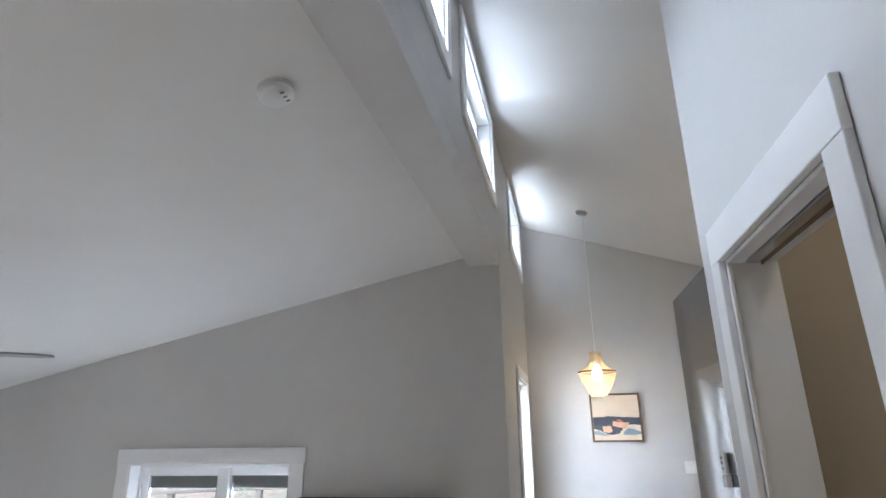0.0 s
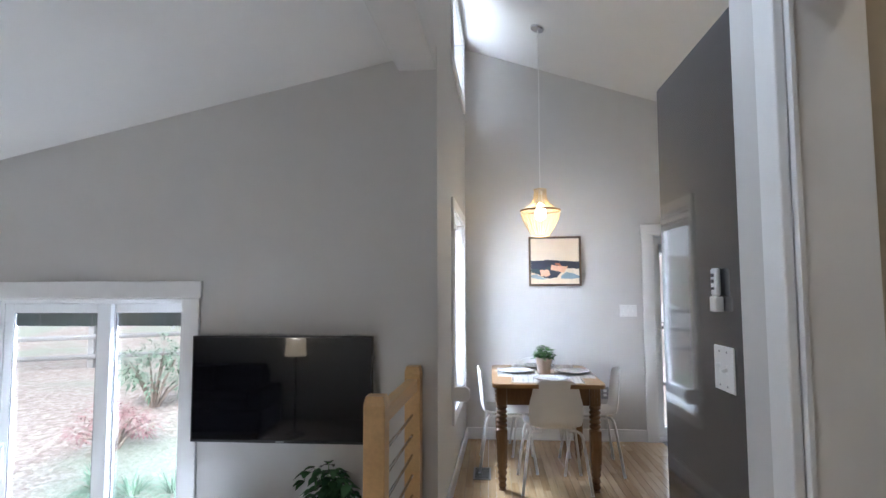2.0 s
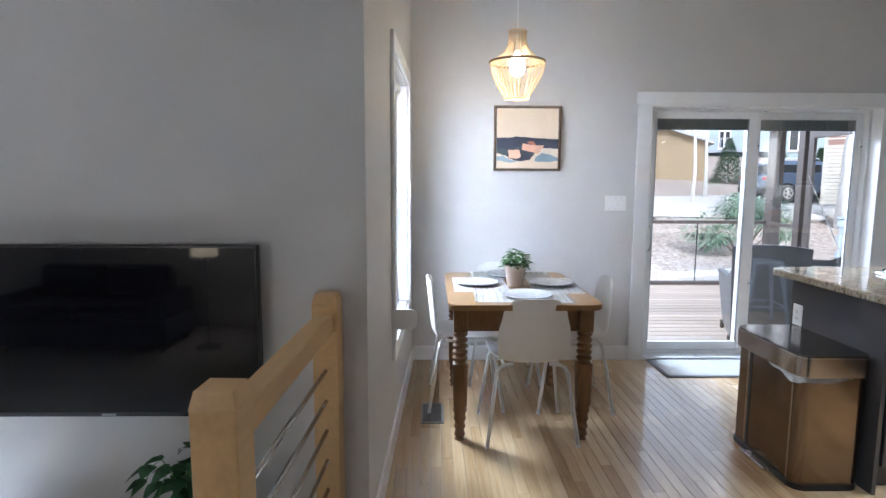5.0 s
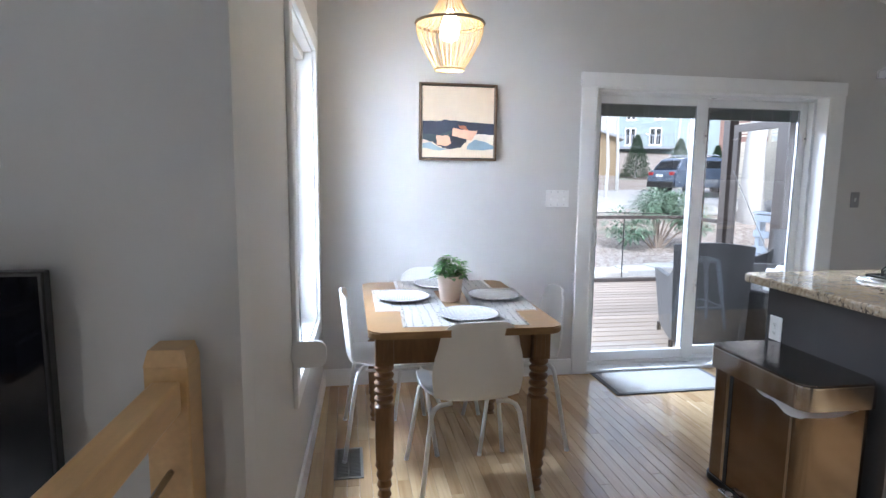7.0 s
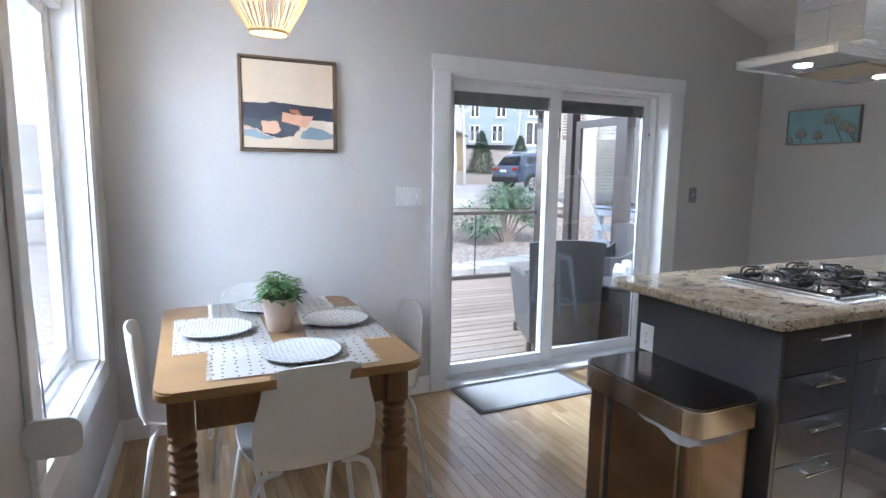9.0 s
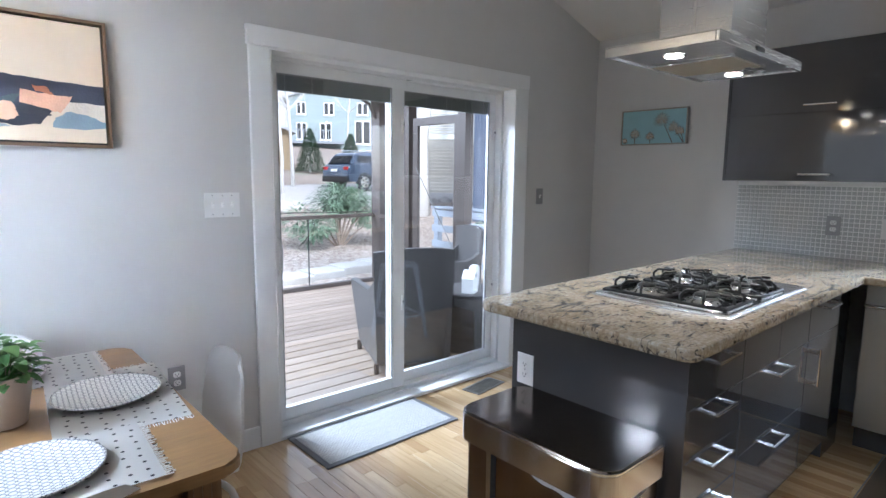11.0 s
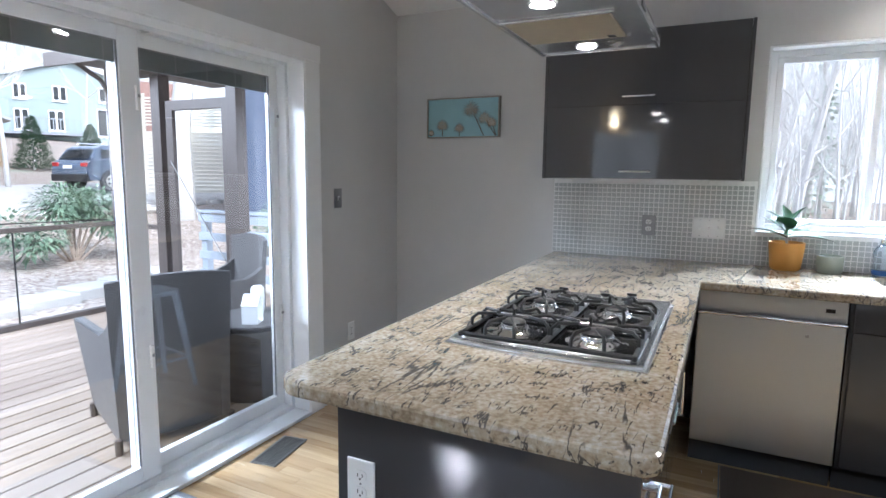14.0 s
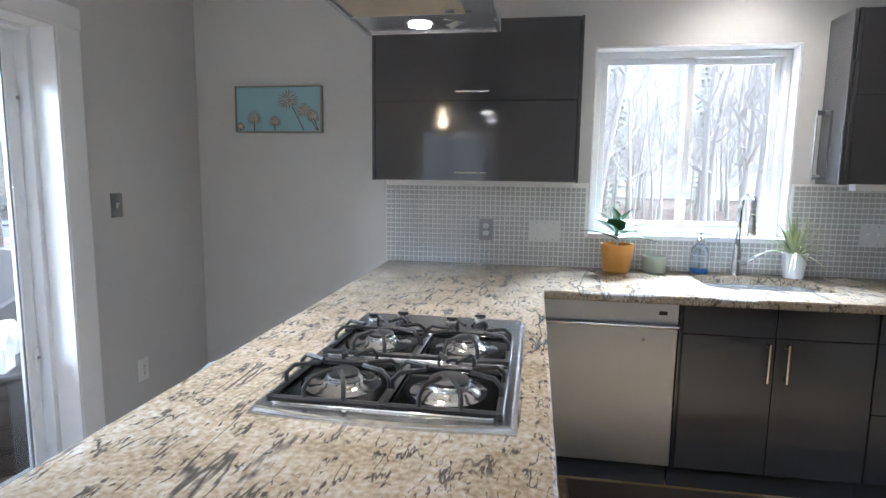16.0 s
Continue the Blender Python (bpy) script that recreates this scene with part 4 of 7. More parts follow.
def painting():
    """Framed abstract seascape: each painted shape is a thin layer of its own."""
    x0, x1, z0, z1, y = 0.382, 0.893, 1.502, 1.993, YN
    f = thing("painting", "framed abstract seascape painting with dark and coral shapes", "painting")
    fw = 0.012
    for q in ((x0, x0 + fw, z0, z1), (x1 - fw, x1, z0, z1), (x0 + fw, x1 - fw, z1 - fw, z1), (x0 + fw, x1 - fw, z0, z0 + fw)):
        part("frame_bar", bx(q[0], q[1], y - 0.045, y - 0.001, q[2], q[3], 0.0015), M_CANFRAME, f)
    part("backing", bx(x0 + fw, x1 - fw, y - 0.012, y - 0.006, z0 + fw, z1 - fw), M_BLACK, f)
    cx0, cx1, cz0, cz1 = x0 + 0.02, x1 - 0.02, z0 + 0.02, z1 - 0.02
    part("canvas", bx(cx0, cx1, y - 0.036, y - 0.013, cz0, cz1), mat("cream_canvas", (0.72, 0.60, 0.46), 0.8, var=0.05, scale=9, bump=0.1, bump_scale=400), f)
    w, h = cx1 - cx0, cz1 - cz0

    def shape(name, pts, col, lay):
        rng = random.Random(lay)
        out = []
        for (a, b), (c, d) in zip(pts, pts[1:] + pts[:1]):
            for k in range(4):
                s = k / 4
                j = 0.008 if 0 < s else 0
                out.append((a + (c - a) * s + rng.uniform(-j, j), b + (d - b) * s + rng.uniform(-j, j)))
        out = [(min(1, max(0, u)), min(1, max(0, v))) for u, v in out]
        bm = bmesh.new()
        fr = [bm.verts.new((cx0 + u * w, y - 0.0362 - 0.0007 * lay, cz0 + v * h)) for u, v in out]
        bk = [bm.verts.new((cx0 + u * w, y - 0.0358, cz0 + v * h)) for u, v in out]
        n = len(fr)
        bm.faces.new(fr)
        for k in range(n):
            bm.faces.new((fr[k], fr[(k + 1) % n], bk[(k + 1) % n], bk[k]))
        bmesh.ops.triangulate(bm, faces=bm.faces)
        part(name, bm, mat("paint_" + name, col, 0.6, var=0.15, scale=20, bump=0.2, bump_scale=120), f)

    shape("dark_band", [(0, 0.515), (0.18, 0.51), (0.33, 0.535), (0.55, 0.515), (1, 0.49), (1, 0.33), (0.78, 0.34), (0.6, 0.26), (0.54, 0.14), (0.35, 0.12), (0.22, 0.16), (0, 0.32)], (0.045, 0.05, 0.075), 1)
    shape("pale_foam", [(0.72, 0.345), (1, 0.33), (1, 0.2), (0.7, 0.2)], (0.70, 0.62, 0.50), 2)
    shape("green_patch", [(0.0, 0.34), (0.2, 0.32), (0.42, 0.38), (0.36, 0.28), (0.12, 0.22), (0.0, 0.25)], (0.06, 0.085, 0.09), 2)
    shape("coral_patch", [(0.19, 0.31), (0.36, 0.31), (0.4, 0.2), (0.33, 0.16), (0.2, 0.17)], (0.72, 0.44, 0.30), 3)
    shape("coral_crest", [(0.42, 0.42), (0.66, 0.385), (0.77, 0.39), (0.72, 0.30), (0.68, 0.24), (0.6, 0.27), (0.41, 0.31)], (0.72, 0.42, 0.28), 3)
    shape("red_tip", [(0.5, 0.46), (0.6, 0.45), (0.64, 0.39), (0.52, 0.41)], (0.45, 0.17, 0.09), 4)
    shape("blue_wave", [(0.62, 0.12), (0.64, 0.2), (0.75, 0.26), (0.9, 0.22), (1, 0.18), (1, 0.13), (0.8, 0.11)], (0.22, 0.30, 0.36), 4)
    shape("blue_foam", [(0.0, 0.2), (0.12, 0.21), (0.22, 0.15), (0.34, 0.11), (0.2, 0.1), (0.0, 0.13)], (0.30, 0.37, 0.42), 4)
    shape("dark_wedge", [(0.40, 0.30), (0.50, 0.29), (0.62, 0.22), (0.55, 0.21), (0.38, 0.24)], (0.05, 0.055, 0.075), 4)


painting()


def wall_plate(name, label, m, gangs, kind, material):
    """A switch or socket plate; local x runs along the wall, y stands off it, z up."""
    w = 0.075 + 0.046 * (gangs - 1)
    p = thing(name, label, "switch" if kind == "switch" else "socket", at=m)
    bm = bx(-w / 2, w / 2, -0.006, -0.0005, -0.058, 0.058, 0.0025)
    part("cover_plate", bm, material, p)
    for g in range(gangs):
        x = (g - (gangs - 1) / 2) * 0.046
        if kind == "switch":
            part("slot", bx(x - 0.006, x + 0.006, -0.0068, -0.006, -0.013, 0.013), M_GROUT, p)
            bm = bmesh.new()
            box(bm, x - 0.004, x + 0.004, -0.019, -0.0062, -0.002, 0.007, 0.001, m=Matrix.Rotation(radians(18 if g % 2 else -22), 4, "X"))
            part("toggle", bm, M_WHITE, p)
        else:
            for zc in (0.02, -0.02):
                face = part("receptacle", prism(rounded(x - 0.016, x + 0.016, zc - 0.0135, zc + 0.0135, 0.009), 0.006, 0.0085), M_WHITE, p)
                face.matrix_basis = Matrix.Rotation(radians(90), 4, "X")
                for sx in (-0.0065, 0.0065):
                    part("slot", bx(x + sx - 0.001, x + sx + 0.001, -0.0093, -0.0083, zc - 0.002, zc + 0.006), M_BLACK, p)
                part("slot", bx(x - 0.002, x + 0.002, -0.0093, -0.0083, zc - 0.009, zc - 0.005), M_BLACK, p)
        for zc in (-0.044, 0.044) if kind == "switch" else (0.0,):
            sc = part("screw", lathe([(0.003, 0.006), (0.0025, 0.0075)], 8), M_GREYPLATE, p)
            sc.matrix_basis = pose(x, 0, zc, 90, 0, 0)
    return p


wall_plate("wall_switch", "white three-gang wall switch beside the porch door", pose(1.342, YN, 1.257), 3, "switch", M_WHITE)
wall_plate("wall_switch", "grey metal single wall switch beside the porch door", pose(3.70, YN, 1.255), 1, "switch", M_GREYPLATE)
wall_plate("wall_socket", "grey metal wall socket low on the wall beside the table", pose(1.10, YN, 0.46), 1, "socket", M_GREYPLATE)
wall_plate("wall_socket", "white wall socket low on the grey wall", pose(3.82, YN, 0.40), 1, "socket", M_WHITE)


def floor_vent(m, w, d, label):
    v = thing("floor_vent", label, "floor vent", "vents in the floor", at=m)
    for q in ((-w / 2, -w / 2 + 0.014, -d / 2, d / 2), (w / 2 - 0.014, w / 2, -d / 2, d / 2), (-w / 2 + 0.014, w / 2 - 0.014, -d / 2, -d / 2 + 0.014), (-w / 2 + 0.014, w / 2 - 0.014, d / 2 - 0.014, d / 2)):
        part("rim", bx(*q, 0.0005, 0.006, 0.0015), M_VENT, v)
    part("well", bx(-w / 2 + 0.014, w / 2 - 0.014, -d / 2 + 0.014, d / 2 - 0.014, 0.0006, 0.0012), M_BLACK, v)
    n = int((d - 0.03) / 0.0125)
    for k in range(n):
        y = -d / 2 + 0.02 + k * (d - 0.04) / (n - 1)
        part("slat", bx(-w / 2 + 0.014, w / 2 - 0.014, y - 0.0025, y + 0.0025, 0.0013, 0.0045), M_VENT, v)
    part("bar", bx(-0.002, 0.002, -d / 2 + 0.014, d / 2 - 0.014, 0.0046, 0.0058), M_VENT, v)
    return v


M_VENT = mat("dull_grey_metal", (0.22, 0.21, 0.19), 0.45, 0.6, var=0.1)
floor_vent(pose(-0.085, 5.51, 0), 0.14, 0.30, "grey metal floor vent under the dining window")
floor_vent(pose(2.98, 6.41, 0, 0, 0, 99), 0.14, 0.30, "grey metal floor vent beside the porch door")

dm = thing("door_mat", "pale grey woven door mat with a dark cloth border", "mat", at=pose(2.06, 6.355, 0, 0, 0, 0.5))
part("weave", bx(-0.40, 0.40, -0.19, 0.17, 0.0008, 0.009), M_MAT, dm)
for q in ((-0.43, -0.40, -0.22, 0.20), (0.40, 0.43, -0.22, 0.20), (-0.40, 0.40, -0.22, -0.19), (-0.40, 0.40, 0.17, 0.20)):
    part("binding", bx(*q, 0.0008, 0.0085, 0.002), M_MATEDGE, dm)

# ---- railing and lower living room ----
rl = thing("stair_railing", "maple stair railing with steel rods", "railing", at=Matrix.Translation((-0.49, 3.235, 0)) @ Matrix.Rotation(radians(-2.2), 4, "Z") @ Matrix.Translation((0.495, -3.235, 0)))
for y in (3.19, 4.095):
    po = part("post", bx(-0.54, -0.45, y, y + 0.09, -0.0105, 0.995, 0.004), M_MAPLE, rl)
    bm = bx(-0.54, -0.45, y, y + 0.09, 0.995, 1.03, 0.0)
    for v in bm.verts:
        if v.co.z > 1.02:
            v.co.x = -0.495 + (v.co.x + 0.495) * 0.82
            v.co.y = y + 0.045 + (v.co.y - y - 0.045) * 0.82
    part("cap", bm, M_MAPLE, po)
part("handrail", bx(-0.525, -0.465, 3.28, 4.095, 0.895, 0.965, 0.006), M_MAPLE, rl)
for k in range(7):
    z = 0.10 + 0.11 * k
    part("rod", tb([(-0.495, 3.275, z), (-0.495, 4.10, z)], 0.0075, 8), M_STEEL, rl, smooth=True)

tv = thing("television", "large flat black television on the wall", "television")
bm = bx(-1.77, -0.688, 4.118, 4.15, 0.585, 1.20, 0.004)
part("housing", bm, M_BLACK, tv)
part("screen", bx(-1.76, -0.698, 4.1165, 4.1178, 0.603, 1.19), M_SCREEN, tv)
part("maker_mark", bx(-1.255, -1.205, 4.1168, 4.1178, 0.590, 0.597), M_GREYPLATE, tv)
part("wall_bracket", bx(-1.4, -1.05, 4.1505, YT - 0.0005, 0.75, 1.05, 0.002), M_BLACK, tv)

cb = thing("media_cabinet", "low white cabinet under the television", "cabinet")
part("body", bx(-1.85, -0.62, 3.72, YT - 0.03, FLOOR_L + 0.08, 0.095, 0.004), M_WHITE, cb)
part("top", bx(-1.87, -0.60, 3.70, YT - 0.025, 0.0955, 0.12, 0.004), M_WHITE, cb)
for k in range(3):
    part("door", bx(-1.84 + 0.405 * k, -1.445 + 0.405 * k, 3.703, 3.719, FLOOR_L + 0.09, 0.088, 0.003), M_WHITE, cb)
part("plinth", bx(-1.82, -0.65, 3.78, YT - 0.06, FLOOR_L, FLOOR_L + 0.079), M_BLACK, cb)
bw = thing("bowl", "dark hammered metal bowl holding small wrapped packets", "bowl", at=pose(-1.44, 4.02, 0.1205))
part("basin", lathe([(0.07, 0.0), (0.10, 0.02), (0.125, 0.07), (0.13, 0.095), (0.124, 0.093), (0.118, 0.07), (0.094, 0.026), (0.02, 0.012)], 32), M_BOWL, bw, smooth=50)
for k in range(5):
    pk = bmesh.new()
    box(pk, -0.035, 0.035, -0.022, 0.022, 0, 0.012, 0.004)
    o = part("packet", pk, (M_GREYPLATE, M_BLACK, M_BOWL, M_WHITE, M_GREYPLATE)[k], bw)
    o.matrix_basis = pose(0.05 * math.cos(k * 1.3), 0.05 * math.sin(k * 1.3), 0.035 + 0.008 * k, 14 * math.sin(k), 17 * math.cos(2 * k), 50 * k)
vp = thing("trailing_plant", "trailing green vine in a cane basket on the cabinet", "plant", at=pose(-0.90, 3.98, 0.1205))
part("basket", lathe([(0.075, 0.0), (0.085, 0.03), (0.095, 0.10), (0.105, 0.17), (0.10, 0.175), (0.09, 0.10), (0.07, 0.02)], 28), M_BASKET, vp, smooth=50)
for k in range(30):
    a = math.tau * k / 30
    part("cane", tb([(0.079 * math.cos(a), 0.079 * math.sin(a), 0.002), (0.108 * math.cos(a), 0.108 * math.sin(a), 0.18)], 0.003, 5), M_BAMBOO, vp)
part("soil", lathe([(0.088, 0.13), (0.088, 0.145)], 20), M_SOIL, vp)
bm, bs = bmesh.new(), bmesh.new()
for k in range(26):
    a = random.uniform(0, math.tau)
    reach, rise = random.uniform(0.05, 0.2), random.uniform(0.05, 0.24)
    if k < 7:
        a, reach, rise = math.pi + random.uniform(-0.5, 0.3), random.uniform(0.22, 0.34), random.uniform(-0.04, 0.06)
    pts = [Vector((reach * s * math.cos(a), reach * s * math.sin(a), 0.15 + rise * math.sin(s * 2.4) - 0.11 * s * s * (reach > 0.2))) for s in (0, 0.3, 0.6, 0.85, 1.0)]
    tube(bs, [tuple(p) for p in pts], 0.0022, 5)
    for p in pts[1:]:
        for _ in range(2):
            b = a + random.uniform(-1.5, 1.5)
            leaf_blade(bm, p, (math.cos(b), math.sin(b), random.uniform(-0.3, 0.5)), random.uniform(0.05, 0.085), random.uniform(0.04, 0.06), 0.5, 0.2)
part("stem", bs, M_LEAF, vp)
part("foliage", bm, M_LEAFDARK, vp, smooth=True)

# sofa and lit lamp across the living room, which the television mirrors
sf = thing("sofa", "navy cloth sofa against the south wall", "sofa", at=pose(-4.17, -0.75, FLOOR_L))
part("base", bx(-1.0, 1.0, -0.4, 0.4, 0.08, 0.40, 0.04), M_SOFA, sf)
for k in (-1, 1):
    part("seat_cushion", bx(-0.5 + 0.41 * k - 0.0 if k < 0 else 0.01, -0.01 if k < 0 else 0.80, -0.2, 0.42, 0.402, 0.54, 0.04), M_SOFA, sf)
    part("back_cushion", bx(-0.80 if k < 0 else 0.01, -0.01 if k < 0 else 0.80, -0.36, -0.205, 0.545, 0.95, 0.05), M_SOFA, sf)
    part("arm", bx(0.81 if k > 0 else -1.0, 1.0 if k > 0 else -0.81, -0.4, 0.42, 0.402, 0.66, 0.04), M_SOFA, sf)
part("backrest", bx(-0.80, 0.80, -0.42, -0.365, 0.402, 0.85, 0.02), M_SOFA, sf)
for x in (-0.9, 0.9):
    for y in (-0.35, 0.35):
        part("foot", bx(x - 0.03, x + 0.03, y - 0.03, y + 0.03, 0, 0.079), M_OAK, sf)
tl = thing("floor_lamp", "lit floor lamp with a pale drum shade beside the sofa", "lamp", at=pose(-2.78, -0.6, FLOOR_L))
part("base", lathe([(0.14, 0), (0.14, 0.02), (0.02, 0.035)], 24), M_STEEL, tl)
part("pole", tb([(0, 0, 0.03), (0, 0, 1.15)], 0.012, 8), M_STEEL, tl)
part("shade", lathe([(0.15, 1.12), (0.135, 1.40), (0.131, 1.40), (0.146, 1.12)], 28, cap=False), M_LAMPSHADE, tl, "glowing cloth shade")
part("shade_ring", tb([(0, 0, 1.149), (0, 0, 1.26), (0.13, 0, 1.395)], 0.004, 5), M_STEEL, tl)

tll = new("floor_lamp_light", bpy.data.lights.new("floor_lamp_light", "POINT"))
tll.data.energy, tll.data.color, tll.data.shadow_soft_size = 9, (1.0, 0.90, 0.78), 0.06
tll.location = (-2.78, -0.6, FLOOR_L + 1.44)

sd = thing("smoke_detector", "white round smoke detector on the sloped ceiling", "smoke detector", at=pose(-0.91, 1.78, roof_l(-0.91), 0, -math.degrees(math.atan(0.2205)), 0))
part("mount", lathe([(0.068, -0.001), (0.068, -0.012)], 32), M_WHITE, sd)
part("cap", lathe([(0.062, -0.0125), (0.064, -0.03), (0.052, -0.043), (0.02, -0.046)], 32), M_WHITE, sd, smooth=40)
part("button", lathe([(0.012, -0.0462), (0.011, -0.050)], 14), M_WHITE, sd)
for k in range(3):
    part("slot", bx(0.025 + 0.0 * k, 0.04, -0.03 + 0.025 * k, -0.024 + 0.025 * k, -0.0475, -0.043), M_GREYPLATE, sd)

fn = thing("ceiling_fan", "grey ceiling fan with still blades in the living room", "fan", at=pose(-2.75, 1.98, -0.075))
zf = roof_l(-2.75)
part("rod", tb([(0, 0, zf + 0.08), (0, 0, 2.08)], 0.014, 10), M_STEEL, fn)
part("canopy", lathe([(0.06, zf + 0.1), (0.065, zf - 0.03), (0.02, zf - 0.05)], 20), M_STEEL, fn)
part("motor", lathe([(0.03, 2.10), (0.10, 2.08), (0.11, 2.02), (0.06, 1.97), (0.001, 1.965)], 28), M_STEEL, fn, smooth=40)
for k in range(3):
    bm = prism([(0.09, -0.035), (0.3, -0.06), (0.6, -0.062), (0.655, -0.03), (0.66, 0.01), (0.6, 0.055), (0.3, 0.06), (0.09, 0.035)], 2.03, 2.038)
    bl = part("blade", bm, M_GREYPLATE, fn)
    bl.matrix_basis = Matrix.Rotation(radians(40.5 + 120 * k), 4, "Z")

# tall dark panel at the hall with its switch and remote
pn = thing("pantry_cabinet", "tall dark grey glossy pantry cabinet beside the hall wall", "cabinet")
part("side_panel", bx(0.592, 0.612, 2.28, 2.935, 0.0, 2.18, 0.002), M_DARK, pn)
part("body", bx(0.6125, 1.18, 2.285, 2.90, 0.08, 2.175), M_DARK, pn)
for a, b in ((0.6145, 0.895), (0.899, 1.18)):
    part("door", bx(a, b, 2.9015, 2.92, 0.1, 2.173, 0.002), M_DARK, pn)
part("plinth", bx(0.62, 1.17, 2.30, 2.86, 0.0, 0.0795), M_BLACK, pn)
wall_plate("wall_switch", "white two-gang switch on the dark panel", pose(0.592, 2.42, 1.258, 0, 0, -90), 2, "switch", M_WHITE)
rm = thing("fan_remote", "white fan remote in a white holder", "remote", at=pose(0.592, 2.435, 1.405, 0, 0, -90))
part("holder", bx(-0.022, 0.022, -0.022, -0.0005, 0, 0.04, 0.004), M_WHITE, rm)
rb = part("remote_body", bx(-0.018, 0.018, -0.0195, -0.004, 0.041, 0.115, 0.006), M_WHITE, rm)
for k, z in enumerate((0.096, 0.08)):
    part("button", bx(-0.008, 0.008, -0.0215, -0.0192, z - 0.005, z + 0.005, 0.002), M_BLACK, rb)
for k in range(3):
    part("button", bx(-0.009 + 0.007 * k, -0.005 + 0.007 * k, -0.0215, -0.0192, 0.058, 0.064), M_BLACK, rb)

# added fixture, out of view, that brightens the side room
cl = thing("ceiling_light", "added unseen white ceiling light in the side room", "ceiling light", at=pose(1.3, 0.6, roof(1.3) - 0.02))
part("base", lathe([(0.12, 0.06), (0.12, -0.03)], 24), M_WHITE, cl)
part("globe", lathe([(0.11, -0.0305), (0.10, -0.07), (0.001, -0.09)], 24), M_LAMPSHADE, cl, "glowing glass globe")
cll = new("side_room_light", bpy.data.lights.new("side_room_light", "POINT"))
cll.data.energy, cll.data.color, cll.data.shadow_soft_size = 3, (1.0, 0.88, 0.72), 0.08
cll.location = (1.3, 0.6, roof(1.3) - 0.2)

# ---- kitchen ----
def plate_with_hole(outer, hole, z0, z1, edge=0.008):
    """A slab with a cut-out: both rims are walls of the slab, top and underside are filled between them."""
    bm = bmesh.new()
    loops = {}
    for nm, pts in (("o", outer), ("h", hole)):
        for lv, z in (("a", z0), ("b", z1)):
            loops[nm, lv] = [bm.verts.new((x, y, z)) for x, y in pts]
    for nm in "oh":
        a, b = loops[nm, "a"], loops[nm, "b"]
        n = len(a)
        for k in range(n):
            bm.faces.new((a[k], a[(k + 1) % n], b[(k + 1) % n], b[k]))
    for lv in "ab":
        es = []
        for nm in "oh":
            r = loops[nm, lv]
            es += [bm.edges.get((r[k], r[(k + 1) % len(r)])) for k in range(len(r))]
        bmesh.ops.triangle_fill(bm, use_beauty=True, use_dissolve=False, edges=es)
    rim = [bm.edges.get((loops[nm, "b"][k], loops[nm, "b"][(k + 1) % len(loops[nm, "b"])])) for nm in "oh" for k in range(len(loops[nm, "b"]))]
    rim += [bm.edges.get((loops["o", "a"][k], loops["o", "a"][(k + 1) % len(outer)])) for k in range(len(outer))]
    bmesh.ops.recalc_face_normals(bm, faces=bm.faces)
    bmesh.ops.bevel(bm, geom=rim, offset=edge, segments=2, affect="EDGES", profile=0.5)
    return bm


def arc(cx, cy, r, a0, a1, n=6):
    return [(cx + r * math.cos(radians(a0 + (a1 - a0) * k / n)), cy + r * math.sin(radians(a0 + (a1 - a0) * k / n))) for k in range(n + 1)]


CT = 0.935
CX0, CY0, CY1, CF = 1.868, 4.54, 5.392, 3.712
outer = arc(CX0 + 0.045, CY0 + 0.045, 0.045, 180, 270) + [(CF, CY0), (CF, 2.35), (XE - 0.001, 2.35), (XE - 0.001, CY1 + 0.02)] + arc(CX0 + 0.07, CY1 - 0.07, 0.07, 90, 180)
SINK = (3.94, 4.285, 3.26, 3.80)
counter = tagged(link_mesh("worktop", plate_with_hole(outer, rounded(*SINK, 0.07, 6), CT - 0.04, CT, 0.009), M_GRANITE), "polished cream granite worktop with dark veins", "worktop")

sink = thing("sink", "undermounted stainless steel kitchen sink", "sink")
o = rounded(SINK[0] - 0.012, SINK[1] + 0.012, SINK[2] - 0.012, SINK[3] + 0.012, 0.08, 6)
i_ = rounded(SINK[0] - 0.004, SINK[1] + 0.004, SINK[2] - 0.004, SINK[3] + 0.004, 0.073, 6)
fl = rounded(SINK[0] + 0.015, SINK[1] - 0.015, SINK[2] + 0.015, SINK[3] - 0.015, 0.06, 6)
bm = bmesh.new()
rings = [[bm.verts.new((x, y, z)) for x, y in pts] for pts, z in ((o, CT - 0.0405), (i_, CT - 0.0405), (i_, CT - 0.06), (fl, CT - 0.21))]
for a, b in zip(rings, rings[1:]):
    for k in range(len(a)):
        bm.faces.new((a[k], a[(k + 1) % len(a)], b[(k + 1) % len(a)], b[k]))
bm.faces.new(rings[-1])
part("basin", bm, M_STEEL, sink, smooth=60)
dr = part("drain", lathe([(0.04, 0), (0.038, 0.004), (0.02, 0.002)], 20), M_CHROME, sink)
dr.location = (4.12, 3.545, CT - 0.2095)

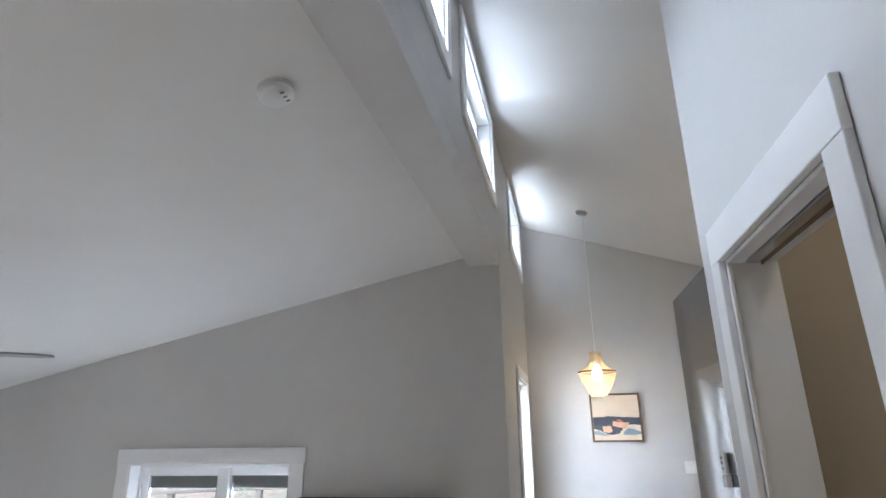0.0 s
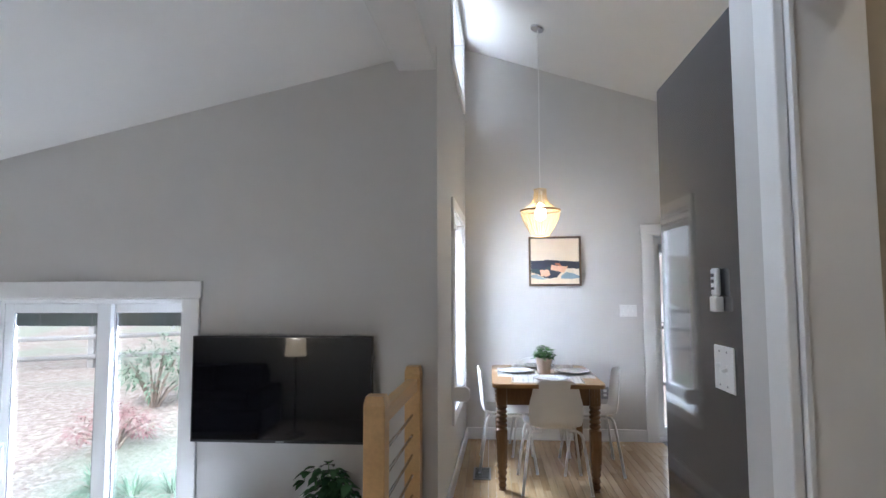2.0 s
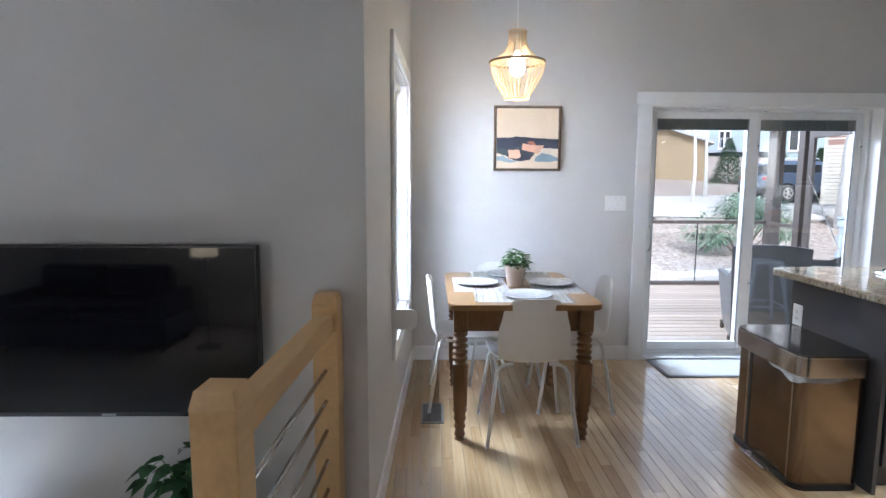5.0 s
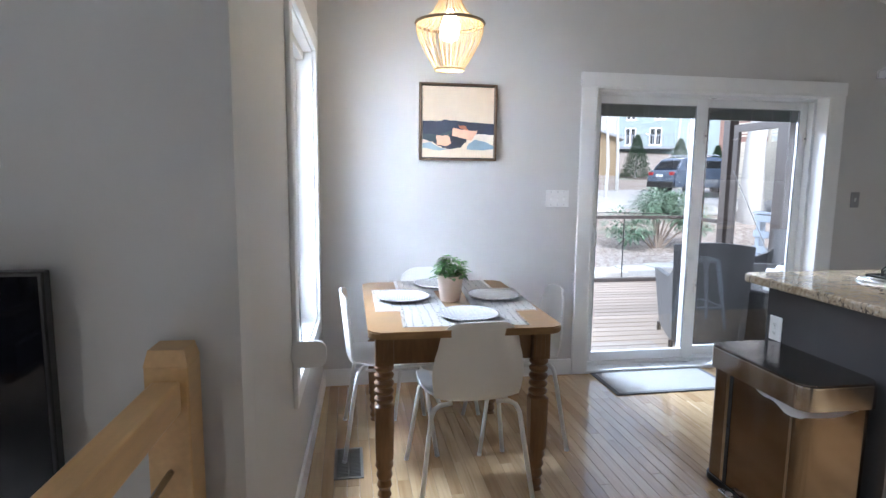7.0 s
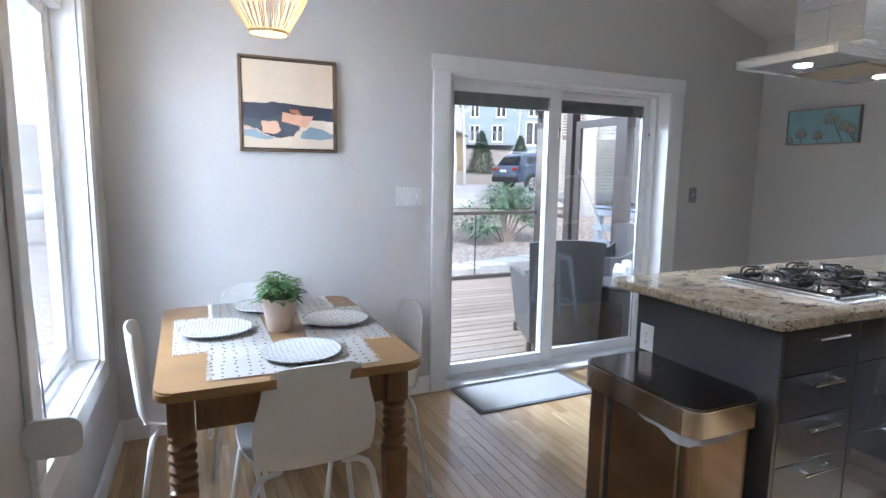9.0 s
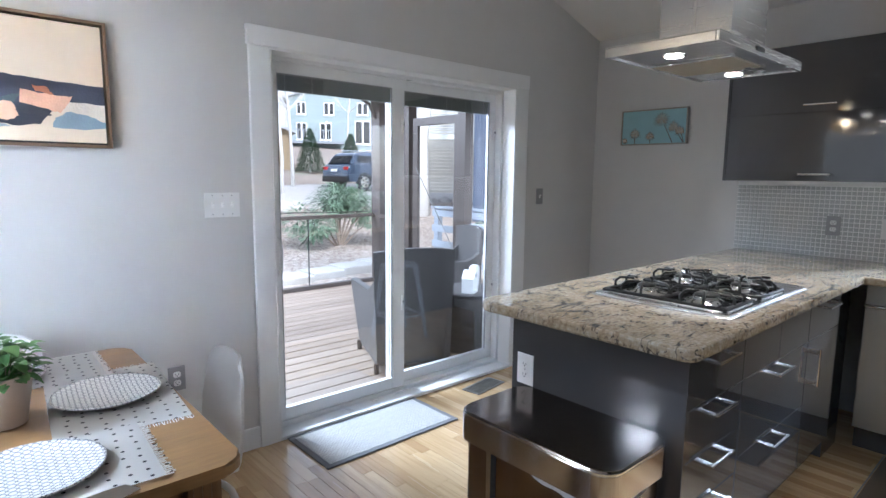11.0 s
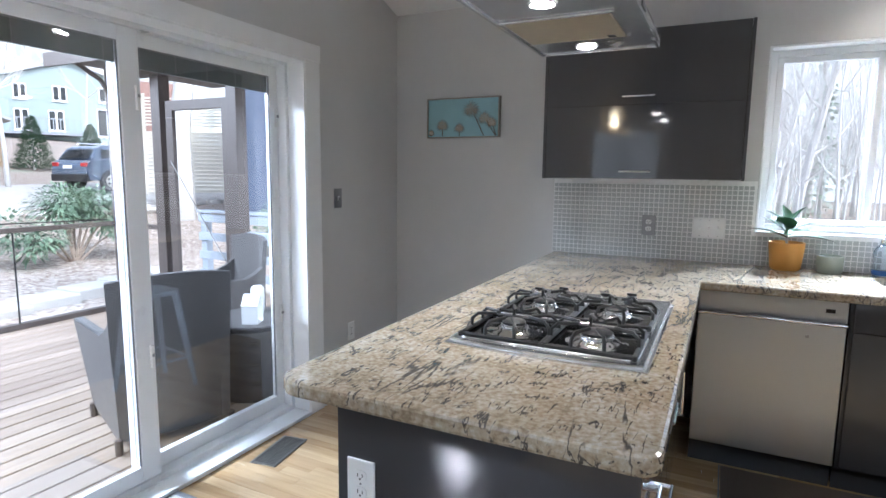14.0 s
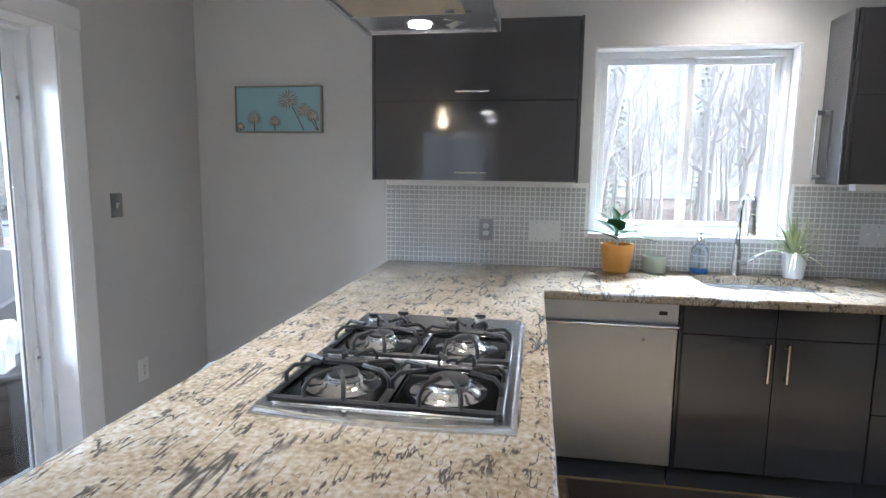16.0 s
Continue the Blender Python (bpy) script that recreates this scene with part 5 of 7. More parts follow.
fc = thing("faucet", "brushed steel pull-down kitchen faucet", "faucet", at=pose(4.325, 3.575, CT + 0.0005))
part("base", lathe([(0.027, 0), (0.027, 0.008), (0.021, 0.02), (0.020, 0.12), (0.014, 0.15)], 24), M_STEEL, fc, smooth=40)
part("neck", tb([(0, 0, 0.14)] + [(0, 0, 0.28)] + [(-0.085 + 0.085 * math.cos(a), -0.01 * math.sin(a), 0.33 + 0.085 * math.sin(a)) for a in (math.pi * k / 12 for k in range(13))] + [(-0.172, 0, 0.31)], 0.012, 12), M_STEEL, fc, smooth=True)
part("spray_head", lathe([(0.016, 0.215), (0.021, 0.225), (0.018, 0.27), (0.0135, 0.312)], 18, at=(-0.174, 0, 0)), M_STEEL, fc, smooth=40)
part("spray_tip", lathe([(0.017, 0.211), (0.016, 0.2149)], 18, at=(-0.174, 0, 0)), M_BLACK, fc)
lv = part("lever_hub", tb([(0, -0.018, 0.065), (0, -0.05, 0.066)], 0.014, 12), M_STEEL, fc, smooth=40)
part("lever", tb([(0, -0.045, 0.068), (-0.005, -0.075, 0.085), (-0.012, -0.12, 0.115)], 0.006, 8), M_STEEL, lv, smooth=True)


def bar_handle(parent, at, length, axis, off, name="handle"):
    """A bar on two posts. axis: the bar's way; off: the way it stands off."""
    ax, of = Vector(axis), Vector(off)
    c = Vector(at) + of * 0.034
    h = part(name, tb([tuple(c - ax * length / 2), tuple(c + ax * length / 2)], 0.0055, 8), M_CHROME, parent, "brushed steel bar handle", smooth=40)
    across = ax.cross(of)
    for s in (-1, 1):
        q = Vector(at) + ax * (length / 2 - 0.014) * s
        bm = bmesh.new()
        box(bm, -0.011, 0.011, -0.0035, 0.0035, 0, 0.034, 0.001, m=Matrix((ax, across, of)).transposed().to_4x4())
        bmesh.ops.translate(bm, vec=q, verts=bm.verts)
        part("post", bm, M_STEEL, h)
    return h


def front(parent, name, q, m=None):
    return part(name, bx(*q, 0.0015), m or M_DARK, parent)


KICK = 0.115
TOPZ = CT - 0.0405
pen = thing("peninsula_end_panel", "dark grey glossy end panel of the peninsula", "panel")
part("panel", bx(1.925, 1.945, 4.575, 5.245, 0.0, TOPZ, 0.0015), M_DARK, pen)
part("back_panel", bx(1.9455, 4.383, 5.225, 5.244, 0.0, TOPZ, 0.0015), M_DARK, pen)


def base_unit(name, label, x0, x1, fronts, handles):
    """A base cabinet of the peninsula; its fronts face south."""
    u = thing(name, label, "cabinet", "kitchen base cabinets")
    part("body", bx(x0, x1, 4.62, 5.22, KICK, TOPZ - 0.001), M_DARK, u)
    part("plinth", bx(x0, x1, 4.66, 5.2, 0.0, KICK - 0.001), M_DARK, u)
    obs = [front(u, n, (a, b, 4.60, 4.619, c, d)) for n, a, b, c, d in fronts]
    for k, at, ln, ax in handles:
        bar_handle(obs[k], at, ln, ax, (0, -1, 0))
    return u


zs = (KICK + 0.005, 0.362, 0.533, 0.703, 0.872)
base_unit("drawer_cabinet", "dark grey glossy cabinet with four drawers and steel handles", 1.9465, 2.409,
          [("drawer_front", 1.985, 2.406, a + 0.0015, b - 0.0015) for a, b in zip(zs, zs[1:])],
          [(k, (2.20, 4.60, b - 0.035), 0.17, (1, 0, 0)) for k, b in enumerate(zs[1:])])
base_unit("drawer_cabinet", "wide dark grey glossy drawer cabinet under the cooktop", 2.410, 3.129,
          [("drawer_front", 2.413, 2.768, 0.7045, 0.8705), ("drawer_front", 2.771, 3.126, 0.7045, 0.8705), ("drawer_front", 2.413, 3.126, 0.415, 0.7015), ("drawer_front", 2.413, 3.126, KICK + 0.005, 0.412)],
          [(2, (2.77, 4.60, 0.665), 0.17, (1, 0, 0)), (3, (2.77, 4.60, 0.375), 0.17, (1, 0, 0))])
base_unit("base_cabinet", "dark grey glossy cabinet with one drawer over a door", 3.130, 3.60,
          [("drawer_front", 3.133, 3.597, 0.7045, 0.8705), ("door", 3.133, 3.597, KICK + 0.005, 0.7015)],
          [(0, (3.37, 4.60, 0.835), 0.17, (1, 0, 0)), (1, (3.19, 4.60, 0.58), 0.17, (0, 0, 1))])
fl_ = thing("corner_filler", "dark filler panel in the inner cabinet corner", "panel")
part("panel", bx(3.601, 3.86, 4.62, 4.66, 0.0, TOPZ - 0.001), M_DARK, fl_)

wall_plate("wall_socket", "white socket on the dark peninsula end panel", pose(1.925, 5.178, 0.70, 0, 0, -90), 1, "socket", M_WHITE)

dw = thing("dishwasher", "stainless steel dishwasher under the worktop", "dishwasher")
part("body", bx(3.86, 4.38, 3.955, 4.55, KICK, TOPZ - 0.001), M_BLACK, dw)
part("door", bx(3.822, 3.859, 3.957, 4.548, 0.128, 0.775, 0.004), M_DWSTEEL, dw)
cp = part("control_panel", bx(3.822, 3.859, 3.957, 4.548, 0.782, 0.878, 0.004), M_DWSTEEL, dw)
part("display", bx(3.8205, 3.8218, 4.005, 4.04, 0.825, 0.842), M_BLACK, cp)
hb = part("handle", tb([(3.795, 3.96, 0.778), (3.795, 4.545, 0.778)], 0.008, 10), M_CHROME, dw, smooth=40)
for y in (3.985, 4.52):
    part("post", tb([(3.822, y, 0.778), (3.795, y, 0.778)], 0.006, 6), M_CHROME, hb)
part("badge", tb([(3.8215, 4.10, 0.71), (3.8185, 4.10, 0.71)], 0.008, 14), M_GREYPLATE, dw)
part("plinth", bx(3.89, 4.38, 3.955, 4.55, 0.0, KICK - 0.001), M_DARK, dw)


def east_unit(label, y0, y1, fronts, handles):
    u = thing("base_cabinet", label, "cabinet", "kitchen base cabinets")
    part("body", bx(3.842, 4.383, y0, y1, KICK, TOPZ - 0.17), M_DARK, u)
    part("top_rail", bx(3.842, 3.90, y0, y1, TOPZ - 0.1695, TOPZ - 0.001), M_DARK, u)
    part("plinth", bx(3.89, 4.38, y0, y1, 0.0, KICK - 0.001), M_DARK, u)
    obs = [front(u, n, (3.822, 3.8415, a, b, c, d)) for n, a, b, c, d in fronts]
    for k, at, ln, ax in handles:
        bar_handle(obs[k], at, ln, ax, (-1, 0, 0))


east_unit("dark grey sink cabinet with two doors and bar handles", 3.166, 3.948,
          [("false_front", 3.560, 3.935, 0.749, 0.883), ("false_front", 3.169, 3.556, 0.749, 0.883), ("door", 3.560, 3.935, 0.128, 0.745), ("door", 3.169, 3.556, 0.128, 0.745)],
          [(2, (3.822, 3.592, 0.645), 0.17, (0, 0, 1)), (3, (3.822, 3.516, 0.645), 0.17, (0, 0, 1))])
east_unit("dark grey base cabinet with stacked drawers", 2.40, 3.165,
          [("drawer_front", 2.403, 3.162, 0.749, 0.883), ("drawer_front", 2.403, 3.162, 0.44, 0.745), ("drawer_front", 2.403, 3.162, 0.128, 0.436)],
          [(0, (3.822, 2.78, 0.82), 0.17, (0, 1, 0)), (1, (3.822, 2.78, 0.69), 0.17, (0, 1, 0)), (2, (3.822, 2.78, 0.38), 0.17, (0, 1, 0))])


def wall_cabinet(label, y0, y1, z0, z1, zm, handle_y):
    u = thing("wall_cabinet", label, "cabinet", "kitchen wall cabinets")
    part("body", bx(4.1895, XE - 0.001, y0 + 0.017, y1 - 0.017, z0 + 0.012, z1 - 0.001), M_DARK, u)
    for a, b in ((y0, y0 + 0.016), (y1 - 0.016, y1)):
        part("side_panel", bx(4.166, XE - 0.001, a, b, z0, z1, 0.0015), M_DARK, u)
    for a, b, hz in ((z0 + 0.004, zm - 0.0015, z0 + 0.044), (zm + 0.0015, z1 - 0.002, zm + 0.04)):
        d = part("flap_door", bx(4.168, 4.188, y0 + 0.0175, y1 - 0.0175, a, b, 0.0015), M_DARK, u)
        bar_handle(d, (4.168, handle_y, hz), 0.165, (0, 1, 0), (-1, 0, 0))
    return u


wall_cabinet("dark grey glossy wall cabinet with two lift-up doors", 4.387, 5.440, 1.39, 2.185, 1.792, 4.918)
cab2 = wall_cabinet("dark grey glossy wall cabinet beside the kitchen window", 2.42, 3.195, 1.40, 2.185, 1.805, 2.8)
sdoor = part("side_door", bx(4.172, 4.395, 3.197, 3.213, 1.402, 2.183, 0.0015), M_DARK, cab2)
bar_handle(sdoor, (4.365, 3.213, 1.59), 0.34, (0, 0, 1), (0, 1, 0))
for y0, y1 in ((4.55, 5.28), (2.5, 3.1)):
    ul = thing("under_cabinet_light", "slim white light bar under the wall cabinet", "light bar")
    part("housing", bx(4.25, 4.31, y0, y1, 1.372, 1.4015 if y1 > 4 else 1.411, 0.003), M_WHITE, ul)

# cooktop
ck = thing("cooktop", "stainless steel four-burner gas cooktop set in the worktop", "cooktop")
outl = [(2.298, 5.155), (2.288, 5.02), (2.284, 4.885), (2.288, 4.75), (2.298, 4.612), (3.115, 4.612), (3.115, 5.155)]
bm = prism(outl, CT + 0.0005, CT + 0.016)
bmesh.ops.bevel(bm, geom=[e for e in bm.edges if e.verts[0].co.z > CT + 0.01 and e.verts[1].co.z > CT + 0.01], offset=0.012, segments=3, affect="EDGES")
part("rim", bm, M_STEEL, ck, smooth=40)
M_PAN = mat("dark_mirror_steel", (0.22, 0.215, 0.21), 0.12, 1.0, var=0.12, scale=14, bump=0.02, bump_scale=20)
for x0, x1 in ((2.325, 2.583), (2.640, 2.898)):
    part("drip_tray", prism(rounded(x0, x1, 4.642, 5.125, 0.03), CT + 0.0162, CT + 0.0175), M_PAN, ck)
    lip = [(x, y, CT + 0.018) for x, y in rounded(x0, x1, 4.642, 5.125, 0.03)]
    part("tray_lip", tb(lip + lip[:1], 0.003, 6), M_CHROME, ck, smooth=True)
    for ya, yb in ((4.648, 4.880), (4.887, 5.119)):
        cx, cy = (x0 + x1) / 2, (ya + yb) / 2
        big = 1.25 if (x0 < 2.5 and ya < 4.7) else 1.0
        bu = part("burner", lathe([(0.085, CT + 0.0177), (0.075, CT + 0.020), (0.05 * big, CT + 0.023), (0.043 * big, CT + 0.030)], 32, at=(cx, cy, 0)), M_CHROME, ck, smooth=40)
        part("burner_head", lathe([(0.036 * big, CT + 0.0302), (0.038 * big, CT + 0.038), (0.036 * big, CT + 0.040)], 28, at=(cx, cy, 0)), M_STEEL, bu)
        part("burner_cap", lathe([(0.034 * big, CT + 0.0402), (0.035 * big, CT + 0.046), (0.03 * big, CT + 0.050), (0.001, CT + 0.051)], 28, at=(cx, cy, 0)), M_IRON, bu, smooth=40)
        g = bmesh.new()
        c4 = ((x0 + 0.008, ya), (x1 - 0.008, ya), (x1 - 0.008, yb), (x0 + 0.008, yb))
        for (xa, y_a), (xb, y_b) in zip(c4, c4[1:] + c4[:1]):
            tube(g, [(xa, y_a, CT + 0.026), (xb, y_b, CT + 0.026)], 0.0065, 6)
        for xa, y_a in c4:
            tube(g, [(xa, y_a, CT + 0.0176), (xa, y_a, CT + 0.03)], 0.008, 6)
        gr = part("grate_ring", g, M_IRON, ck)
        hx_, hy_ = (x1 - x0) / 2 - 0.008, (yb - ya) / 2
        for dx, dy, ln in ((-1, 0, hx_), (1, 0, hx_), (0, -1, hy_), (0, 1, hy_)):
            px_, py_ = -dy, dx
            for off in (-0.03, 0.03):
                e0 = (cx + dx * ln + px_ * off * 1.4, cy + dy * ln + py_ * off * 1.4)
                e1 = (cx + dx * ln * 0.86 + px_ * off * 1.2, cy + dy * ln * 0.86 + py_ * off * 1.2)
                e2 = (cx + dx * 0.05 + px_ * off * 0.35, cy + dy * 0.05 + py_ * off * 0.35)
                part("grate_finger", tb([(*e0, CT + 0.028), (*e0, CT + 0.050), (*e1, CT + 0.066), (*e2, CT + 0.066)], 0.0052, 6), M_IRON, gr, smooth=50)
for x, y in ((2.950, 5.075), (3.000, 4.995), (2.962, 4.832), (3.012, 4.75)):
    kb = part("knob_skirt", lathe([(0.027, CT + 0.0162), (0.026, CT + 0.022), (0.020, CT + 0.030)], 20, at=(x, y, 0)), M_BLACK, ck, smooth=40)
    part("knob", lathe([(0.018, CT + 0.0302), (0.019, CT + 0.038), (0.015, CT + 0.042), (0.001, CT + 0.043)], 10, at=(x, y, 0)), M_CHROME, kb)
    part("knob_grip", bx(x - 0.004, x + 0.004, y - 0.017, y + 0.017, CT + 0.0432, CT + 0.052, 0.002), M_BLACK, kb)

# range hood over the cooktop
hz = 1.857
hd_ = thing("range_hood", "stainless steel island range hood with two lit lamps", "range hood")
HX0, HX1, HY0, HY1 = 2.29, 3.10, 4.715, 5.142
bars_ = ((HX0, HX1, HY0, HY0 + 0.012), (HX0, HX1, HY1 - 0.012, HY1), (HX0, HX0 + 0.012, HY0 + 0.0125, HY1 - 0.0125), (HX1 - 0.012, HX1, HY0 + 0.0125, HY1 - 0.0125))
for q in bars_:
    part("canopy_side", bx(*q, hz, hz + 0.034, 0.002), M_STEEL, hd_)
part("canopy_top", bx(HX0, HX1, HY0, HY1, hz + 0.0345, hz + 0.039, 0.001), M_STEEL, hd_)
part("underside", bx(HX0 + 0.0125, HX1 - 0.0125, HY0 + 0.0125, HY1 - 0.0125, hz + 0.006, hz + 0.012), M_STEEL, hd_)
ft = part("filter", bx(2.60, 2.89, 4.80, 5.115, hz + 0.001, hz + 0.0055, 0.001), M_FILTER, hd_, "fine metal mesh filter")
part("filter_frame", bx(2.585, 2.60, 4.785, 5.125, hz + 0.0005, hz + 0.0058, 0.001), M_STEEL, ft)
part("filter_frame", bx(2.89, 2.905, 4.785, 5.125, hz + 0.0005, hz + 0.0058, 0.001), M_STEEL, ft)
part("filter_latch", bx(2.84, 2.875, 4.825, 4.85, hz - 0.002, hz + 0.0008, 0.001), M_CHROME, ft)
for lx in (2.455, 3.005):
    lb = part("lamp_ring", lathe([(0.042, hz + 0.0055), (0.040, hz + 0.001), (0.033, hz + 0.0015)], 24, at=(lx, 4.95, 0), cap=False), M_CHROME, hd_)
    part("lamp", lathe([(0.033, hz + 0.002), (0.001, hz + 0.0015)], 24, at=(lx, 4.95, 0)), M_LED, lb, "glowing halogen lamp")
    sp = new("hood_lamp_light", bpy.data.lights.new("hood_lamp_light", "SPOT"))
    sp.data.energy, sp.data.color, sp.data.spot_size, sp.data.spot_blend, sp.data.shadow_soft_size = 5, (1.0, 0.84, 0.66), radians(95), 0.7, 0.03
    sp.matrix_world = look((lx, 4.95, hz - 0.006), (lx, 4.95, 0))
part("control", bx(2.60, 2.68, HY0 - 0.003, HY0 - 0.0002, hz + 0.014, hz + 0.03, 0.001), M_BLACK, hd_)
part("chimney", bx(2.56, 2.89, 4.79, 5.07, hz + 0.0395, roof(2.90) + 0.01, 0.002), M_STEEL, hd_)
part("chimney_seam", bx(2.5588, 2.5598, 4.925, 4.935, hz + 0.042, roof(2.6)), M_CHROME, hd_)

# trash can
tc_ = thing("trash_can", "rounded stainless steel pedal bin with a white liner", "bin", at=pose(1.748, 4.893, 0))
ob_ = rounded(-0.155, 0.155, -0.275, 0.275, 0.05, 6)
part("body", prism(ob_, 0.03, 0.545), M_BINBODY, tc_, smooth=30)
part("base", prism(rounded(-0.162, 0.16, -0.282, 0.282, 0.055, 6), 0.0005, 0.0295, bevel=0.004), M_BLACK, tc_)
part("rim_band", prism(rounded(-0.172, 0.17, -0.292, 0.292, 0.062, 8), 0.5455, 0.632), M_BINRIM, tc_, smooth=30)
part("lid", prism(rounded(-0.166, 0.164, -0.286, 0.286, 0.058, 8), 0.6325, 0.645, bevel=0.003), M_BINLID, tc_, "steel lid with its dark reflection in the colour")
part("lid_edge", prism(rounded(-0.171, 0.169, -0.291, 0.291, 0.062, 8), 0.6321, 0.6385), M_CHROME, tc_, smooth=30)
part("seam", bx(-0.1568, -0.1552, 0.12, 0.14, 0.035, 0.54), M_BLACK, tc_)
for ya, yb in ((0.141, 0.160), (-0.222, -0.208)):
    part("edge_strip", bx(-0.1572, -0.1552, ya, yb, 0.035, 0.54, 0.0006), M_BINRIM, tc_)
part("pedal", bx(-0.20, -0.155, -0.11, 0.11, 0.008, 0.022, 0.004), M_STEEL, tc_)
bm = bmesh.new()
top, low = [], []
for k in range(15):
    s = k / 14
    px, py = (-0.158, -0.02 - 0.24 * s / 0.62) if s < 0.62 else (-0.158 + 0.26 * (s - 0.62) / 0.38, -0.2785)
    if 0.5 < s < 0.75:
        q = (s - 0.5) / 0.25
        px, py = -0.159 + 0.045 * q * q, -0.235 - 0.045 * math.sqrt(q)
    sag = 0.032 * math.sin(math.pi * s) ** 1.3 + 0.008 * math.sin(17 * s)
    top.append(bm.verts.new((px, py, 0.547)))
    low.append(bm.verts.new((px * 1.03, py * 1.02, 0.542 - sag)))
for a in range(14):
    bm.faces.new((top[a], top[a + 1], low[a + 1], low[a]))
bmesh.ops.solidify(bm, geom=bm.faces, thickness=0.003)
part("liner", bm, M_BAG, tc_, "crumpled white bin bag edge", smooth=True)

# palm picture: sky, trunks and crowns in thin layers
pm = thing("palm_picture", "small framed picture of palm trees on blue sky", "picture")
Y0, Y1, Z0, Z1 = 5.793, 6.315, 1.648, 1.908
for q in ((Y0, Y0 + 0.008, Z0, Z1), (Y1 - 0.008, Y1, Z0, Z1), (Y0 + 0.008, Y1 - 0.008, Z1 - 0.008, Z1), (Y0 + 0.008, Y1 - 0.008, Z0, Z0 + 0.008)):
    part("frame_bar", bx(XE - 0.034, XE - 0.001, *q, 0.001), M_SILVERFRAME, pm)
part("canvas", bx(XE - 0.026, XE - 0.004, Y0 + 0.0085, Y1 - 0.0085, Z0 + 0.0085, Z1 - 0.0085), mat("printed_blue_sky", (0.30, 0.50, 0.55), 0.7, var=0.12, scale=5), pm)
M_PALM1 = mat("printed_palm_brown", (0.16, 0.11, 0.08), 0.8, var=0.2)
M_PALM2 = mat("printed_palm_cream", (0.54, 0.48, 0.40), 0.8, var=0.25, scale=60)
for py, pz, r, lean, base in ((6.20, 1.735, 0.042, 0.0, 1.66), (6.075, 1.715, 0.034, 0.0, 1.66), (5.99, 1.835, 0.056, -0.09, 1.66), (5.895, 1.775, 0.044, -0.075, 1.66), (5.845, 1.745, 0.036, -0.03, 1.66), (6.285, 1.685, 0.022, 0.0, 1.66)):
    tr = bmesh.new()
    xx = XE - 0.0272
    a, b = Vector((xx, py, pz)), Vector((xx, max(Y0 + 0.02, py + lean), base))
    w = 0.0035
    vs = [tr.verts.new(v) for v in (a + Vector((0, w * 0.7, 0)), a - Vector((0, w * 0.7, 0)), b - Vector((0, w, 0)), b + Vector((0, w, 0)))]
    tr.faces.new(vs)
    bmesh.ops.solidify(tr, geom=tr.faces, thickness=0.0006)
    part("painted_trunk", tr, M_PALM1, pm)
    for mt, n, rr, dx in ((M_PALM1, 19, r * 1.3, 0.0278), (M_PALM2, 11, r * 1.0, 0.0284)):
        cr = bmesh.new()
        for k in range(n):
            an = math.tau * k / n + 0.3 * (dx > 0.028)
            tip = Vector((XE - dx, min(Y1 - 0.012, max(Y0 + 0.012, py + rr * math.cos(an))), min(Z1 - 0.012, max(Z0 + 0.012, pz + rr * math.sin(an) * 0.85 - 0.25 * rr * abs(math.cos(an))))))
            c = Vector((XE - dx, py, pz))
            d = (tip - c)
            s = Vector((0, -d.z, d.y)).normalized() * 0.0032
            vs = [cr.verts.new(v) for v in (c, c + d * 0.55 + s, tip, c + d * 0.55 - s)]
            cr.faces.new(vs)
        part("painted_crown", cr, mt, pm)

# things along the window sill
op = thing("potted_plant", "dark-leaved rubber plant in a mustard orange pot", "plant", at=pose(4.305, 4.165, CT + 0.0005) @ Matrix.Diagonal((1.27, 1.27, 1.22, 1)))
part("pot", lathe([(0.050, 0), (0.056, 0.01), (0.063, 0.085), (0.066, 0.118), (0.060, 0.118), (0.057, 0.09)], 32), M_POTORANGE, op, smooth=40)
part("soil", lathe([(0.058, 0.098), (0.057, 0.104)], 24), M_SOIL, op)
bm, bs = bmesh.new(), bmesh.new()
tube(bs, [(0, 0, 0.10), (0.004, 0.004, 0.17), (-0.004, 0.0, 0.19)], 0.005, 6)
for z, a, up, ln, wd_ in ((0.135, 1.7, 0.45, 0.13, 0.055), (0.14, -1.5, 0.12, 0.13, 0.05), (0.15, -2.6, 0.45, 0.10, 0.065), (0.155, 1.9, 0.9, 0.11, 0.065), (0.165, -1.4, 0.55, 0.125, 0.06), (0.17, 2.8, 0.9, 0.10, 0.065), (0.175, 1.45, 1.2, 0.10, 0.06), (0.18, -2.0, 2.0, 0.10, 0.065), (0.185, 0.9, 3.5, 0.09, 0.055)):
    leaf_blade(bm, (0, 0, z), (math.cos(a), math.sin(a), up), ln * 1.3, wd_ * 1.15, 0.2, 0.3, 6)
part("stem", bs, M_BARK, op)
part("foliage", bm, M_LEAFDARK, op, smooth=True)
cu = tagged(link_mesh("cup", lathe([(0.040, 0), (0.044, 0.006), (0.046, 0.068), (0.042, 0.068), (0.040, 0.01), (0.02, 0.008)], 32), M_SAGE, smooth=40), "small grey-green ceramic cup beside the sink", "cup")
cu.matrix_basis = pose(4.318, 3.97, CT + 0.0005) @ Matrix.Diagonal((1.3, 1.3, 1.25, 1))
so = thing("soap_dispenser", "clear glass soap bottle with a steel pump", "soap dispenser", at=pose(4.33, 3.75, CT + 0.0005) @ Matrix.Diagonal((1.2, 1.2, 1.2, 1)))
